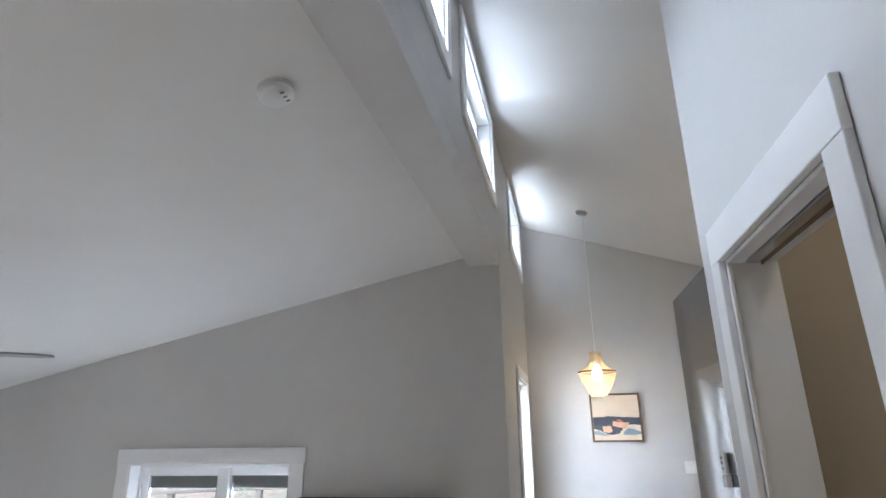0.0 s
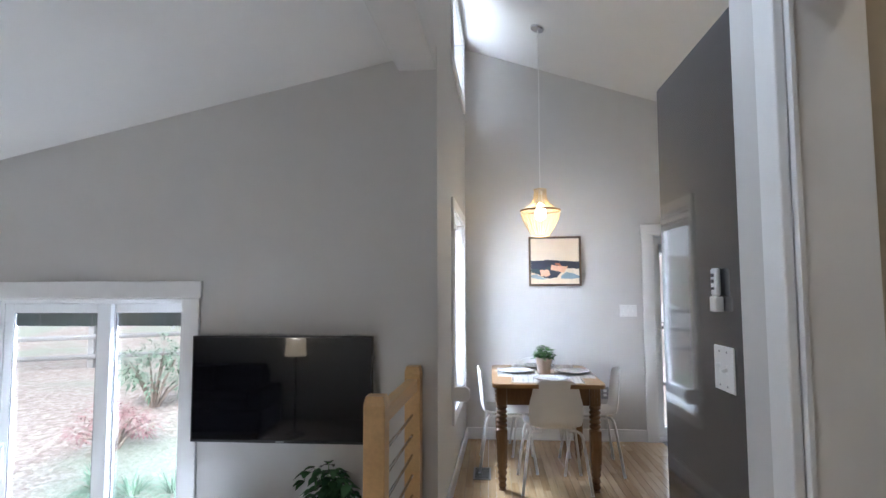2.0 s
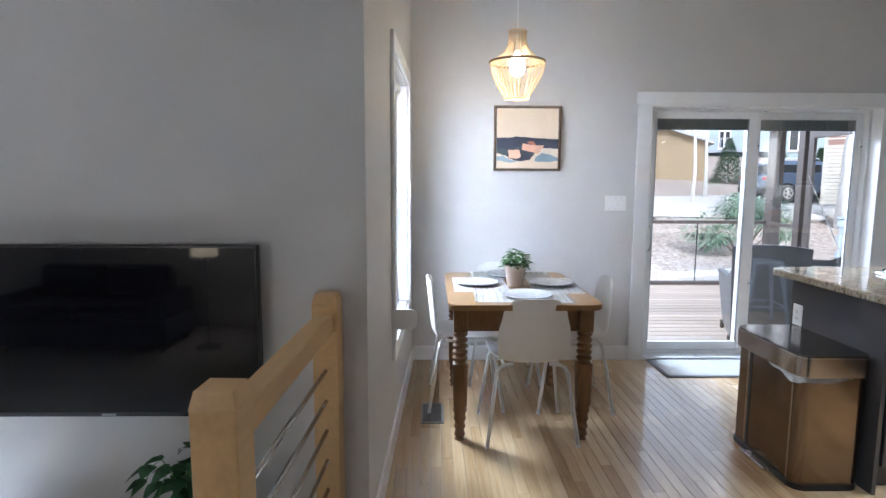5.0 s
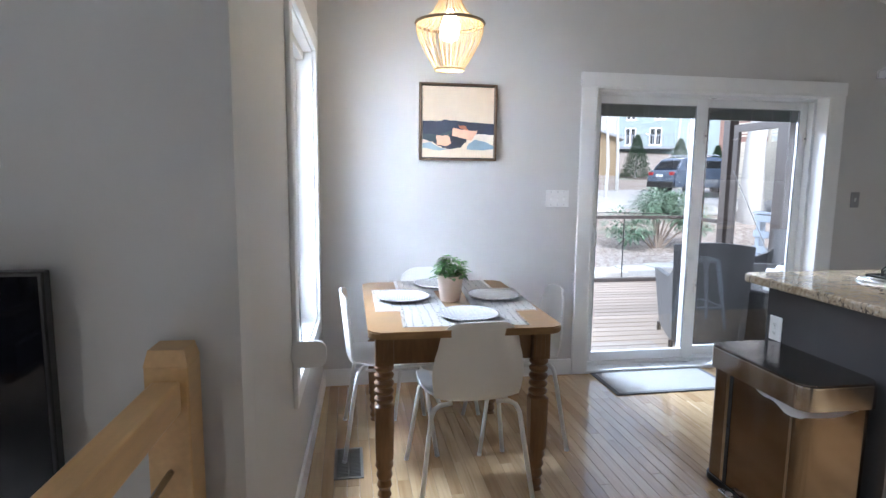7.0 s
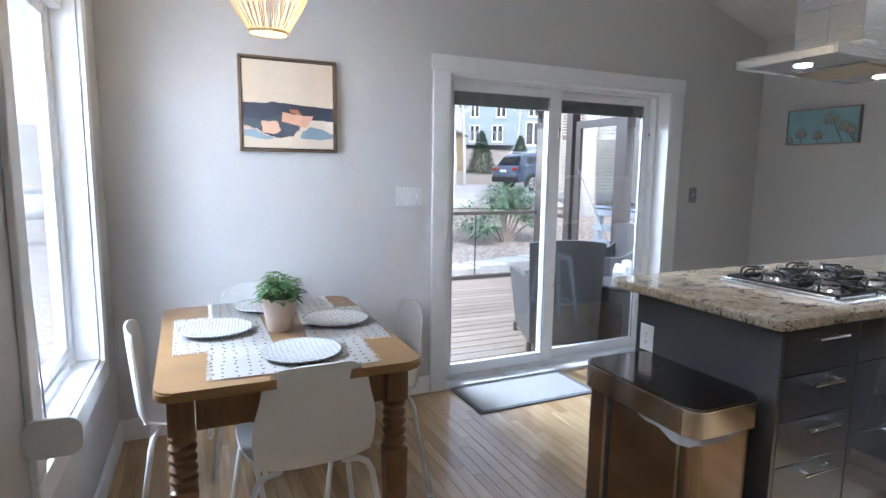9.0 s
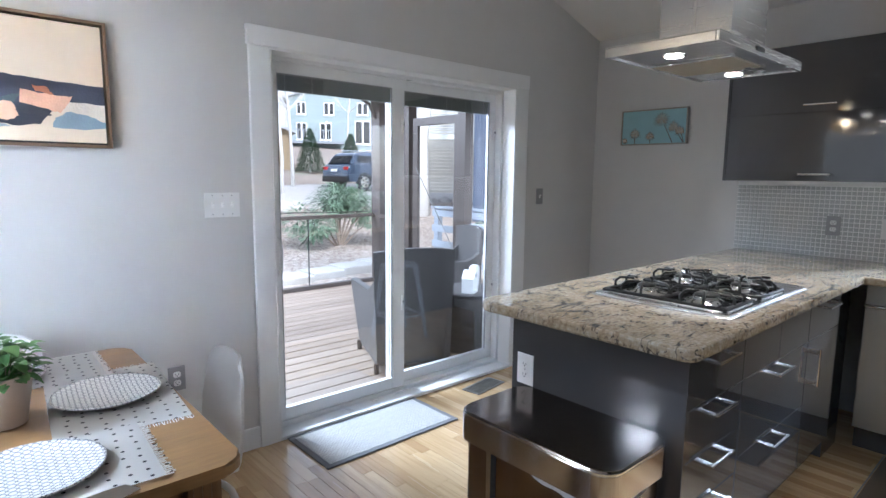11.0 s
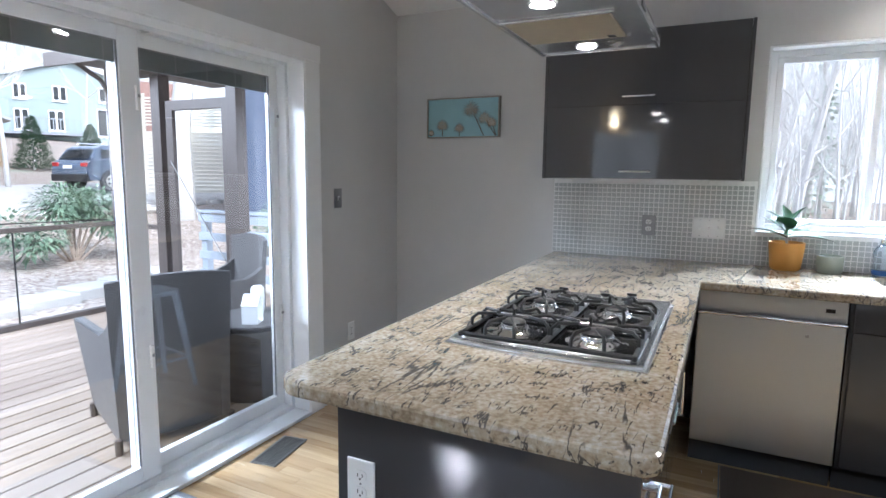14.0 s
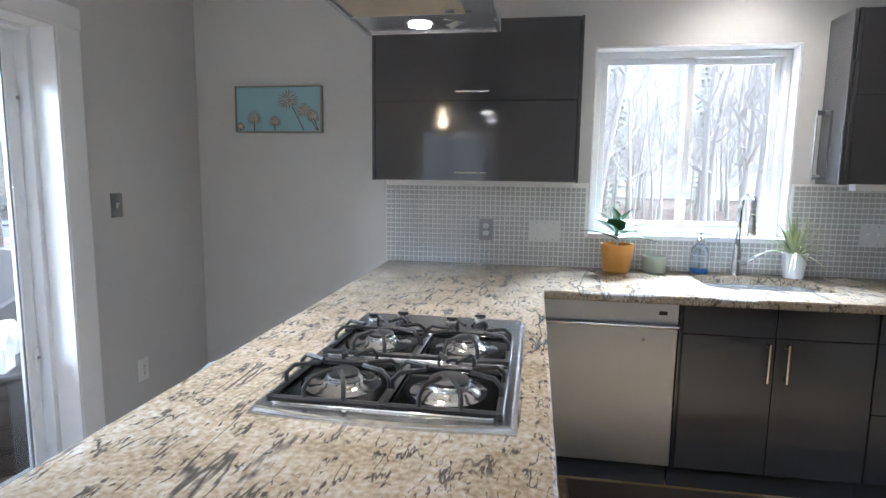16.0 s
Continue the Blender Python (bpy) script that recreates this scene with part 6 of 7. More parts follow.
M_CLEAR = mat("clear_bottle_glass", (0.9, 0.95, 1.0), 0.05, var=0.01, trans=1.0)
part("bottle", lathe([(0.034, 0), (0.036, 0.006), (0.036, 0.10), (0.028, 0.118), (0.014, 0.128), (0.014, 0.135)], 28), M_CLEAR, so, smooth=40)
part("soap", lathe([(0.032, 0.003), (0.0335, 0.008), (0.0335, 0.024)], 24), mat("blue_soap", (0.05, 0.16, 0.42), 0.2), so, "blue liquid soap")
part("pump_collar", lathe([(0.016, 0.1352), (0.016, 0.15), (0.006, 0.152)], 18), M_STEEL, so)
part("pump", tb([(0, 0, 0.15), (0, 0, 0.188), (-0.006, 0.002, 0.19), (-0.04, 0.012, 0.184)], 0.004, 7), M_STEEL, so, smooth=True)
sp_ = thing("potted_plant", "spiky pale green plant in a small white pot", "plant", at=pose(4.31, 3.31, CT + 0.0005) @ Matrix.Diagonal((1.22, 1.22, 1.25, 1)))
part("pot", lathe([(0.034, 0), (0.037, 0.005), (0.047, 0.095), (0.049, 0.10), (0.044, 0.10), (0.04, 0.08)], 28), M_WHITE, sp_, smooth=40)
part("soil", lathe([(0.042, 0.085), (0.041, 0.09)], 20), M_SOIL, sp_)
bm = bmesh.new()
for k in range(58):
    a, e = random.uniform(0, math.tau), random.uniform(0.2, 1.45)
    ln = random.uniform(0.12, 0.22)
    leaf_blade(bm, (0.012 * math.cos(a), 0.012 * math.sin(a), 0.088), (math.cos(a) * math.cos(e) * 0.75, math.sin(a) * math.cos(e), math.sin(e)), ln, random.uniform(0.007, 0.011), 0.55 * math.cos(e), 0.3, 6)
part("foliage", bm, M_LEAFPALE, sp_, smooth=True)

wall_plate("wall_socket", "grey metal socket on the tiled backsplash", pose(XE - 0.012, 4.856, 1.126, 0, 0, -90), 1, "socket", M_GREYPLATE)
wall_plate("wall_switch", "white three-gang switch on the tiled backsplash", pose(XE - 0.012, 4.537, 1.126, 0, 0, -90), 3, "switch", M_WHITE)
wall_plate("wall_switch", "white two-gang switch on the tiled backsplash", pose(XE - 0.012, 2.93, 1.15, 0, 0, -90), 2, "switch", M_WHITE)

wall_plate("wall_switch", "white single wall switch beside the patio door", pose(-3.46, YT, 0.775), 1, "switch", M_WHITE)

# stool behind the peninsula, which the door glass mirrors
st = thing("bar_stool", "blue-grey metal bar stool behind the peninsula", "stool", at=pose(3.25, 5.72, 0, 0, 0, 10))
part("seat", prism(rounded(-0.15, 0.15, -0.15, 0.15, 0.04), 0.62, 0.645, bevel=0.006), M_STOOL, st)
for sx in (-1, 1):
    for sy in (-1, 1):
        part("leg", tb([(sx * 0.125, sy * 0.125, 0.622), (sx * 0.195, sy * 0.195, 0.001)], 0.016, 6, [0.024, 0.014]), M_STOOL, st)
for a in range(4):
    k = 0.173
    pts = ((-k, -k), (k, -k), (k, k), (-k, k))
    part("foot_rail", tb([(*pts[a], 0.2), (*pts[(a + 1) % 4], 0.2)], 0.008, 6), M_STOOL, st)

# flat-woven runner along the sink cabinets
kr = thing("kitchen_rug", "flat dark brown woven runner on the kitchen floor", "rug", at=pose(3.55, 3.35, 0))
part("weave", bx(-0.31, 0.31, -1.05, 1.05, 0.0008, 0.006, 0.002), M_RUG, kr)
for y in (-1.056, 1.056):
    part("binding", tb([(-0.31, y, 0.0042), (0.31, y, 0.0042)], 0.0036, 6), M_MATEDGE, kr)

# recessed downlight over the sink
rd = thing("recessed_light", "round white recessed ceiling light over the sink", "ceiling light", at=pose(4.02, 3.62, roof(4.02) - 0.0005, 0, math.degrees(math.atan(0.318)), 0))
part("ring", lathe([(0.075, 0.0), (0.073, -0.006), (0.055, -0.004)], 28, cap=False), M_WHITE, rd)
part("lamp", lathe([(0.055, -0.0035), (0.001, -0.003)], 24), M_LED, rd, "glowing lamp")
dl = new("recessed_lamp_light", bpy.data.lights.new("recessed_lamp_light", "SPOT"))
dl.data.energy, dl.data.color, dl.data.spot_size, dl.data.spot_blend, dl.data.shadow_soft_size = 10, (1.0, 0.86, 0.70), radians(120), 0.8, 0.05
dl.matrix_world = look((4.02, 3.62, roof(4.02) - 0.02), (4.06, 3.62, 0))

# ---- outdoors ----
STEPS = [(-60, -0.9), (4, -0.78), (6, -0.74), (8, -0.5), (12, -0.28), (15, -0.08), (18.5, 0.42), (24, 0.56), (26.5, 0.86), (31, 1.46), (52, 3.9), (110, 8.0), (400, 14.0)]


def ground_z(x, y):
    for (a, za), (b, zb) in zip(STEPS, STEPS[1:]):
        if a <= y <= b:
            s = (y - a) / (b - a)
            return za + (zb - za) * s + 0.05 * noise.noise((x * 0.35, y * 0.35, 1.0)) * min(1.0, max(0.0, (y - 6.5) / 4)) - 0.9 * min(1, max(0, (x - 6) / 30)) * min(1, max(0, (14 - y) / 6))
    return 14.0 if y > 0 else -0.9


def ground_mat():
    m = bpy.data.materials.new("leaf_litter_and_thin_grass")
    nt, b, N, L = nodes_of(m)
    geo = N("ShaderNodeNewGeometry")
    big = N("ShaderNodeTexNoise")
    big.inputs["Scale"].default_value, big.inputs["Detail"].default_value = 0.45, 4
    fine = N("ShaderNodeTexVoronoi")
    fine.inputs["Scale"].default_value = 19
    nz = N("ShaderNodeTexNoise")
    nz.inputs["Scale"].default_value, nz.inputs["Detail"].default_value = 22, 5
    for k in (big, fine, nz):
        L(geo.outputs["Position"], k.inputs["Vector"])
    leaf = ramp(N, [(0.0, (0.17, 0.125, 0.095)), (0.4, (0.29, 0.235, 0.195)), (0.7, (0.39, 0.34, 0.295)), (1.0, (0.50, 0.45, 0.405))])
    L(fine.outputs["Color"], leaf.inputs[0])
    grass = ramp(N, [(0.3, (0.20, 0.215, 0.16)), (0.7, (0.33, 0.34, 0.27))])
    L(nz.outputs["Fac"], grass.inputs[0])
    sep = N("ShaderNodeSeparateXYZ")
    L(geo.outputs["Position"], sep.inputs[0])
    west = N("ShaderNodeMapRange")
    west.inputs["From Min"].default_value, west.inputs["From Max"].default_value = -0.5, -3.0
    west.inputs["To Min"].default_value, west.inputs["To Max"].default_value = -0.18, -0.03
    L(sep.outputs[0], west.inputs["Value"])
    sm = N("ShaderNodeMath")
    sm.operation = "ADD"
    L(big.outputs["Fac"], sm.inputs[0])
    L(west.outputs[0], sm.inputs[1])
    mk = ramp(N, [(0.44, (0, 0, 0)), (0.56, (1, 1, 1))])
    L(sm.outputs[0], mk.inputs[0])
    mx = N("ShaderNodeMix")
    mx.data_type = "RGBA"
    L(mk.outputs[0], mx.inputs[0])
    L(leaf.outputs[0], mx.inputs[6])
    L(grass.outputs[0], mx.inputs[7])
    L(mx.outputs[2], b.inputs["Base Color"])
    b.inputs["Roughness"].default_value = 0.95
    bp = N("ShaderNodeBump")
    bp.inputs["Strength"].default_value, bp.inputs["Distance"].default_value = 0.5, 0.04
    L(fine.outputs["Distance"], bp.inputs["Height"])
    L(bp.outputs[0], b.inputs["Normal"])
    return m


def axis_steps(lo, hi, c, fine, grow):
    out, s, p = [c], fine, c
    while p < hi:
        p += s
        s *= grow
        out.append(min(p, hi))
    s, p = fine, c
    while p > lo:
        p -= s
        s *= grow
        out.append(max(p, lo))
    return sorted(set(out))


gx, gy = axis_steps(-300, 300, 3, 0.8, 1.12), axis_steps(-250, 390, 14, 0.7, 1.12)
bm = bmesh.new()
grid = [[bm.verts.new((x, y, ground_z(x, y))) for y in gy] for x in gx]
for a, b in zip(grid, grid[1:]):
    for j in range(len(gy) - 1):
        bm.faces.new((a[j], b[j], b[j + 1], a[j + 1]))
tagged(link_mesh("ground", bm, ground_mat(), smooth=True), kind="structure")
# driveway of pale gravel, lying on the slope
bm = bmesh.new()
rows = []
for k in range(41):
    x = -6 + 46 * k / 40
    y0, y1 = 19.2 + 0.05 * (x - 10), 26.4 + 0.12 * (x - 10)
    rows.append([bm.verts.new((x, y0 + (y1 - y0) * j / 8, ground_z(x, y0 + (y1 - y0) * j / 8) + 0.06 - (0.08 if j in (0, 8) else 0))) for j in range(9)])
for a, b in zip(rows, rows[1:]):
    for j in range(8):
        bm.faces.new((a[j], b[j], b[j + 1], a[j + 1]))
tagged(link_mesh("road", bm, mat("pale_gravel", (0.46, 0.44, 0.42), 0.95, var=0.15, scale=30, bump=0.4, bump_scale=20), smooth=True), kind="structure")

# porch deck: boards run along the house wall
DZ = -0.05
dk = thing("porch_deck", "tan timber porch deck outside the sliding door", "deck")
for k in range(25):
    y = YN + 0.17 + k * 0.145
    part("board", bx(0.4, 6.0, y, y + 0.134, DZ - 0.028, DZ, 0.004, 1), M_DECK, dk)
part("joist", bx(0.45, 5.95, YN + 0.18, YN + 0.22, -0.5, DZ - 0.029), M_SCREENWOOD, dk)
part("rim_joist", bx(0.4, 6.0, 10.3, 10.34, -0.55, DZ - 0.002), M_SCREENWOOD, dk)
for x in (0.5, 2.5, 4.6, 5.9):
    part("footing", bx(x - 0.05, x + 0.05, 10.2, 10.29, -0.9, DZ - 0.03), M_SCREENWOOD, dk)

sc = thing("porch_screen", "dark brown timber porch screen frame", "screen frame")
Y = 10.15
part("sill_rail", bx(0.5, 4.695, Y, Y + 0.08, DZ + 0.0005, DZ + 0.05, 0.003), M_SCREENWOOD, sc)
part("mid_rail", bx(0.5, 4.695, Y + 0.02, Y + 0.06, 0.835, 0.88, 0.003), M_SCREENWOOD, sc)
part("thin_rod", tb([(3.72, Y + 0.04, DZ + 0.05), (3.72, Y + 0.04, 0.835)], 0.008, 6), M_BLACK, sc)
part("cable", tb([(0.5, Y + 0.05, 1.02), (2.6, Y + 0.05, 0.94), (4.6, Y + 0.05, 0.90)], 0.006, 6), M_BLACK, sc)
for q in ((4.70, 4.83, 10.05, 10.24), (0.45, 0.498, 10.1, 10.24)):
    part("corner_post", bx(*q, DZ + 0.0005, 2.45, 0.004), M_SCREENWOOD, sc)
part("brace", tb([(4.71, 10.14, 2.12), (4.6, 10.14, 2.3), (4.35, 10.14, 2.44)], 0.022, 6), M_SCREENWOOD, sc)
# east side: posts, a screen door and rails
for y0, y1 in ((9.30, 9.42), (8.32, 8.44), (7.0, 7.12)):
    part("post", bx(4.60, 4.72, y0, y1, DZ + 0.0005, 2.30, 0.004), M_SCREENWOOD, sc)
part("head_beam", bx(4.60, 4.72, 6.75, 10.04, 2.305, 2.45, 0.004), M_SCREENWOOD, sc)
for y0, y1, z0, z1 in ((8.45, 8.53, DZ + 0.02, 2.06), (9.17, 9.26, DZ + 0.02, 2.06), (8.53, 9.17, 1.97, 2.06), (8.53, 9.17, DZ + 0.02, 0.12)):
    part("screen_door_bar", bx(4.63, 4.67, y0, y1, z0, z1, 0.003), M_SCREENWOOD, sc)
part("door_cable", tb([(4.62, 9.2, 1.5), (4.62, 8.5, 0.55)], 0.005, 5), M_CHROME, sc)
part("mid_rail", bx(4.63, 4.67, 7.125, 8.265, 0.83, 0.875, 0.003), M_GREYWOOD, sc)
part("mid_rail", bx(4.63, 4.67, 9.425, 10.045, 0.83, 0.875, 0.003), M_SCREENWOOD, sc)
pr = thing("porch_roof", "dark board roof over the screened porch", "roof")
for k in range(14):
    part("ceiling_board", bx(4.35, 6.2, 6.74 + k * 0.26, 6.995 + k * 0.26, 2.455, 2.48), M_SCREENWOOD, pr)
part("roof_sheet", bx(4.3, 6.25, 6.74, 10.5, 2.482, 2.53), M_SHINGLE, pr)
part("fascia", bx(4.27, 4.299, 6.74, 10.5, 2.40, 2.53), M_SCREENWOOD, pr)
rg = thing("deck_railing", "grey painted deck railing with wide flat boards", "railing")
for y in (7.0, 8.5, 10.2):
    part("post", bx(5.86, 5.95, y, y + 0.09, DZ + 0.0005, 0.90, 0.003), M_GREYWOOD, rg)
for z in (0.10, 0.33, 0.56, 0.79):
    part("rail_board", bx(5.83, 5.859, 6.8, 10.3, z, z + 0.1, 0.003), M_GREYWOOD, rg)
part("top_board", bx(5.80, 5.97, 6.8, 10.3, 0.905, 0.935, 0.003), M_GREYWOOD, rg)


def wicker_chair(m, label):
    """Armchair with a high flared back; its front is +y."""
    c = thing("wicker_chair", label, "chair", "wicker porch chairs", at=m)
    n = 12
    for nm, y0, z0, z1, w0, w1, lean in (("backrest", -0.33, 0.06, 0.93, 0.285, 0.315, -0.05),):
        bm = bmesh.new()
        g = []
        for i in range(n + 1):
            s = i / n
            row = []
            for j in range(11):
                u = 2 * j / 10 - 1
                w = w0 + (w1 - w0) * s
                row.append(bm.verts.new((u * w, y0 + lean * s + 0.05 * u * u, z0 + (z1 - z0) * s - 0.03 * (u * u if i == n else 0))))
            g.append(row)
        for a, b in zip(g, g[1:]):
            for j in range(10):
                bm.faces.new((a[j], a[j + 1], b[j + 1], b[j]))
        bmesh.ops.recalc_face_normals(bm, faces=bm.faces)
        bmesh.ops.solidify(bm, geom=bm.faces, thickness=0.035)
        part(nm, bm, M_WICKER, c, smooth=60)
    for sx in (-1, 1):
        bm = bmesh.new()
        g = []
        for i in range(9):
            s = i / 8
            row = []
            top = 0.60 + 0.10 * max(0, 0.2 - s) / 0.2
            for j in range(7):
                q = j / 6
                row.append(bm.verts.new((sx * (0.285 + 0.02 * q + 0.05 * s * q), -0.31 + 0.66 * s, 0.06 + (top - 0.06) * q)))
            g.append(row)
        for a, b in zip(g, g[1:]):
            for j in range(6):
                bm.faces.new((a[j], a[j + 1], b[j + 1], b[j]))
        bmesh.ops.recalc_face_normals(bm, faces=bm.faces)
        bmesh.ops.solidify(bm, geom=bm.faces, thickness=0.05)
        part("arm_panel", bm, M_WICKER, c, smooth=60)
        for y in (-0.31, 0.32):
            part("leg", tb([(sx * 0.29, y, 0.08), (sx * 0.29, y, 0.0)], 0.02, 8), M_SCREENWOOD, c)
    part("seat", bx(-0.27, 0.27, -0.30, 0.33, 0.24, 0.40, 0.02), M_WICKER, c)
    part("cushion", bx(-0.27, 0.27, -0.28, 0.32, 0.402, 0.47, 0.03), M_SOFA, c)
    return c


wicker_chair(pose(3.025, 7.353, DZ, 0, 0, -22), "dark brown wicker armchair on the porch deck, seen from behind")
wicker_chair(pose(4.18, 8.2, DZ, 0, 0, 70), "dark brown wicker armchair by the porch corner")
tbw = thing("wicker_table", "dark brown wicker side table on the porch", "table", at=pose(3.64, 7.22, DZ))
part("drum", lathe([(0.24, 0.0), (0.25, 0.02), (0.27, 0.46), (0.25, 0.48)], 28), M_WICKER, tbw, smooth=40)
part("top", lathe([(0.28, 0.481), (0.285, 0.49), (0.28, 0.502)], 32), M_WICKER, tbw)
bh = thing("house_lantern", "small white house-shaped candle lantern", "lantern", at=pose(3.53, 7.12, DZ + 0.5025, 0, 0, 25))
for x in (-0.055, 0.047):
    part("side", bx(x, x + 0.008, -0.05, 0.05, 0.0, 0.12), M_WHITE, bh)
for s in (-1, 1):
    bm = bmesh.new()
    box(bm, -0.004, 0.004, -0.052, 0.052, 0, 0.088, m=Matrix.Translation((s * 0.057, 0, 0.115)) @ Matrix.Rotation(radians(-40 * s), 4, "Y"))
    part("roof_side", bm, M_WHITE, bh)
part("base", bx(-0.047, 0.047, -0.05, 0.05, 0.0, 0.008), M_WHITE, bh)
part("candle", lathe([(0.03, 0.0085), (0.03, 0.075), (0.001, 0.078)], 18), M_TRIM, bh)
jr = tagged(link_mesh("jar", lathe([(0.04, 0), (0.045, 0.02), (0.045, 0.16), (0.03, 0.18)], 18), M_WHITE, smooth=40), "tall white jar on the wicker table", "jar")
jr.location = (3.76, 7.3, DZ + 0.5025)


# plants
def tree_meshes(seed, h, r, spread, depth=3):
    """A bare tree: tapered trunk, and its limbs and twigs."""
    rg_ = random.Random(seed)
    trunk, limbs = bmesh.new(), bmesh.new()
    pts = [Vector((0, 0, -0.3))]
    d = Vector((rg_.uniform(-0.05, 0.05), rg_.uniform(-0.05, 0.05), 1))
    for k in range(8):
        pts.append(pts[-1] + d.normalized() * h / 8)
        d += Vector((rg_.uniform(-0.12, 0.12), rg_.uniform(-0.12, 0.12), 0))
    rad = [r * (1.25 if k == 0 else 1) * (1 - 0.85 * k / 8) for k in range(9)]
    tube(trunk, [tuple(p) for p in pts], r, 9, True, rad)

    def limb(p, d, ln, rr, lev):
        q = [p]
        dd = d.normalized()
        for _ in range(3):
            dd = (dd + Vector((rg_.uniform(-0.3, 0.3), rg_.uniform(-0.3, 0.3), rg_.uniform(0.0, 0.3)))).normalized()
            q.append(q[-1] + dd * ln / 3)
        tube(limbs, [tuple(v) for v in q], rr, 5 if lev else 4, False, [rr, rr * 0.75, rr * 0.5, rr * 0.2])
        if lev > 0:
            for v in q[1:]:
                for _ in range(2):
                    e = (dd + Vector((rg_.uniform(-1, 1), rg_.uniform(-1, 1), rg_.uniform(-0.2, 0.7)))).normalized()
                    limb(v, e, ln * rg_.uniform(0.45, 0.65), rr * 0.45, lev - 1)

    for k in range(2, 9):
        for _ in range(2 if depth > 1 else 1):
            a = rg_.uniform(0, math.tau)
            limb(pts[k], Vector((math.cos(a), math.sin(a), rg_.uniform(0.3, 0.9))), spread * h * (1.1 - 0.08 * k) * rg_.uniform(0.5, 1), rad[k] * 0.55, 2)
    return trunk, limbs


def bare_tree(seed, h, r, spread):
    t = thing("bare_tree", "tall leafless grey tree in the woods", "tree", "bare trees round the house")
    a, b = tree_meshes(seed, h, r, spread)
    part("trunk", a, M_BARK, t, smooth=True)
    part("limbs", b, M_BARK, t)
    return t


protos = [bare_tree(11, 12, 0.16, 0.22), bare_tree(23, 15, 0.2, 0.2), bare_tree(37, 12, 0.06, 0.2)]
spots = [(11.0, 17.0, 1, 1.45), (10.0, 24.0, 2, 1.1), (11.4, 25.8, 2, 1.2), (9.0, 29, 1, 1.0), (12.5, 36, 0, 1.1), (8, 38, 1, 1.2), (17, 40, 0, 1), (5, 33, 1, 1), (20.5, 36, 2, 1.2), (3, 26, 0, 1), (-1, 30, 1, 1)]
rt = random.Random(3)
for k in range(34):
    d, a = rt.uniform(19, 46), radians(rt.uniform(-30, 16))
    spots.append((5 + d * math.cos(a), 3.6 + d * math.sin(a), 2 if d < 34 else rt.choice((0, 2)), rt.uniform(0.8, 1.25)))
for k in range(70):
    d, a = rt.uniform(26, 62), radians(rt.uniform(-24, 14))
    spots.append((5 + d * math.cos(a), 3.6 + d * math.sin(a), rt.choice((0, 1, 2, 2)), rt.uniform(0.9, 1.4)))
for k in range(16):
    spots.append((rt.uniform(8, 46), rt.uniform(60, 80), rt.randrange(2), rt.uniform(0.9, 1.3)))
for k in range(10):
    spots.append((rt.uniform(-22, -8), rt.uniform(17, 34), rt.randrange(3), rt.uniform(0.8, 1.2)))
for k, (x, y, i, s) in enumerate(spots):
    o = copy_thing(protos[i], pose(x, y, ground_z(x, y), 0, 0, 77 * k))
    o.scale = (s, s, s)
for p_, (x, y) in zip(protos, ((34, 12), (38, -6), (24, 1))):
    p_.matrix_basis = pose(x, y, ground_z(x, y))


def leafy_bush(name, label, at, rx, ry, h, n, leaf, width, material, seed, droop=0.5):
    """A shrub of many single leaves on forked stems, thicker outside, with gaps."""
    rg_ = random.Random(seed)
    b = thing(name, label, "shrub", at=pose(*at))
    st_, lv_ = bmesh.new(), bmesh.new()
    clumps = []
    for k in range(14):
        a, e = rg_.uniform(0, math.tau), rg_.uniform(0.1, 1.45)
        c = Vector((rx * 0.75 * math.cos(a) * math.cos(e), ry * 0.75 * math.sin(a) * math.cos(e), h * (0.25 + 0.6 * math.sin(e))))
        clumps.append((c, rg_.uniform(0.22, 0.42)))
        tube(st_, [(0, 0, -0.1), tuple(c * 0.5 + Vector((0, 0, 0.05))), tuple(c)], 0.02, 5, False, [0.028, 0.018, 0.006])
    for k in range(n):
        c, s = rg_.choice(clumps)
        v = Vector((rg_.gauss(0, 1), rg_.gauss(0, 1), rg_.gauss(0, 0.8))).normalized()
        p = c + Vector((v.x * rx, v.y * ry, v.z * h * 0.7)) * s * rg_.uniform(0.6, 1.1)
        if p.z < 0.03:
            continue
        leaf_blade(lv_, p, (v.x, v.y, v.z * 0.5 + 0.25), leaf * rg_.uniform(0.7, 1.2), width * rg_.uniform(0.8, 1.2), droop, 0.2, 2)
    part("stems", st_, M_TWIG, b)
    part("foliage", lv_, material, b)
    return b


leafy_bush("rhododendron", "large dark green rhododendron beside the porch", (6.7, 14.4, ground_z(6.7, 14.4)), 1.3, 1.0, 1.2, 4800, 0.115, 0.042, M_RHODO, 5)
leafy_bush("rhododendron", "rounded rhododendron below the deck railing", (9.6, 12.2, ground_z(9.6, 12.2)), 1.0, 0.9, 1.1, 1600, 0.12, 0.045, M_RHODO, 6)
leafy_bush("rhododendron", "dark green shrub on the sloping lawn", (-5.45, 9.75, ground_z(-5.45, 9.75)), 0.62, 0.55, 1.15, 900, 0.10, 0.04, M_RHODO, 7)
leafy_bush("barberry", "dark red twiggy shrub on the lawn", (-4.78, 7.8, ground_z(-4.78, 7.8)), 0.6, 0.5, 0.55, 1100, 0.05, 0.025, M_RED, 8)
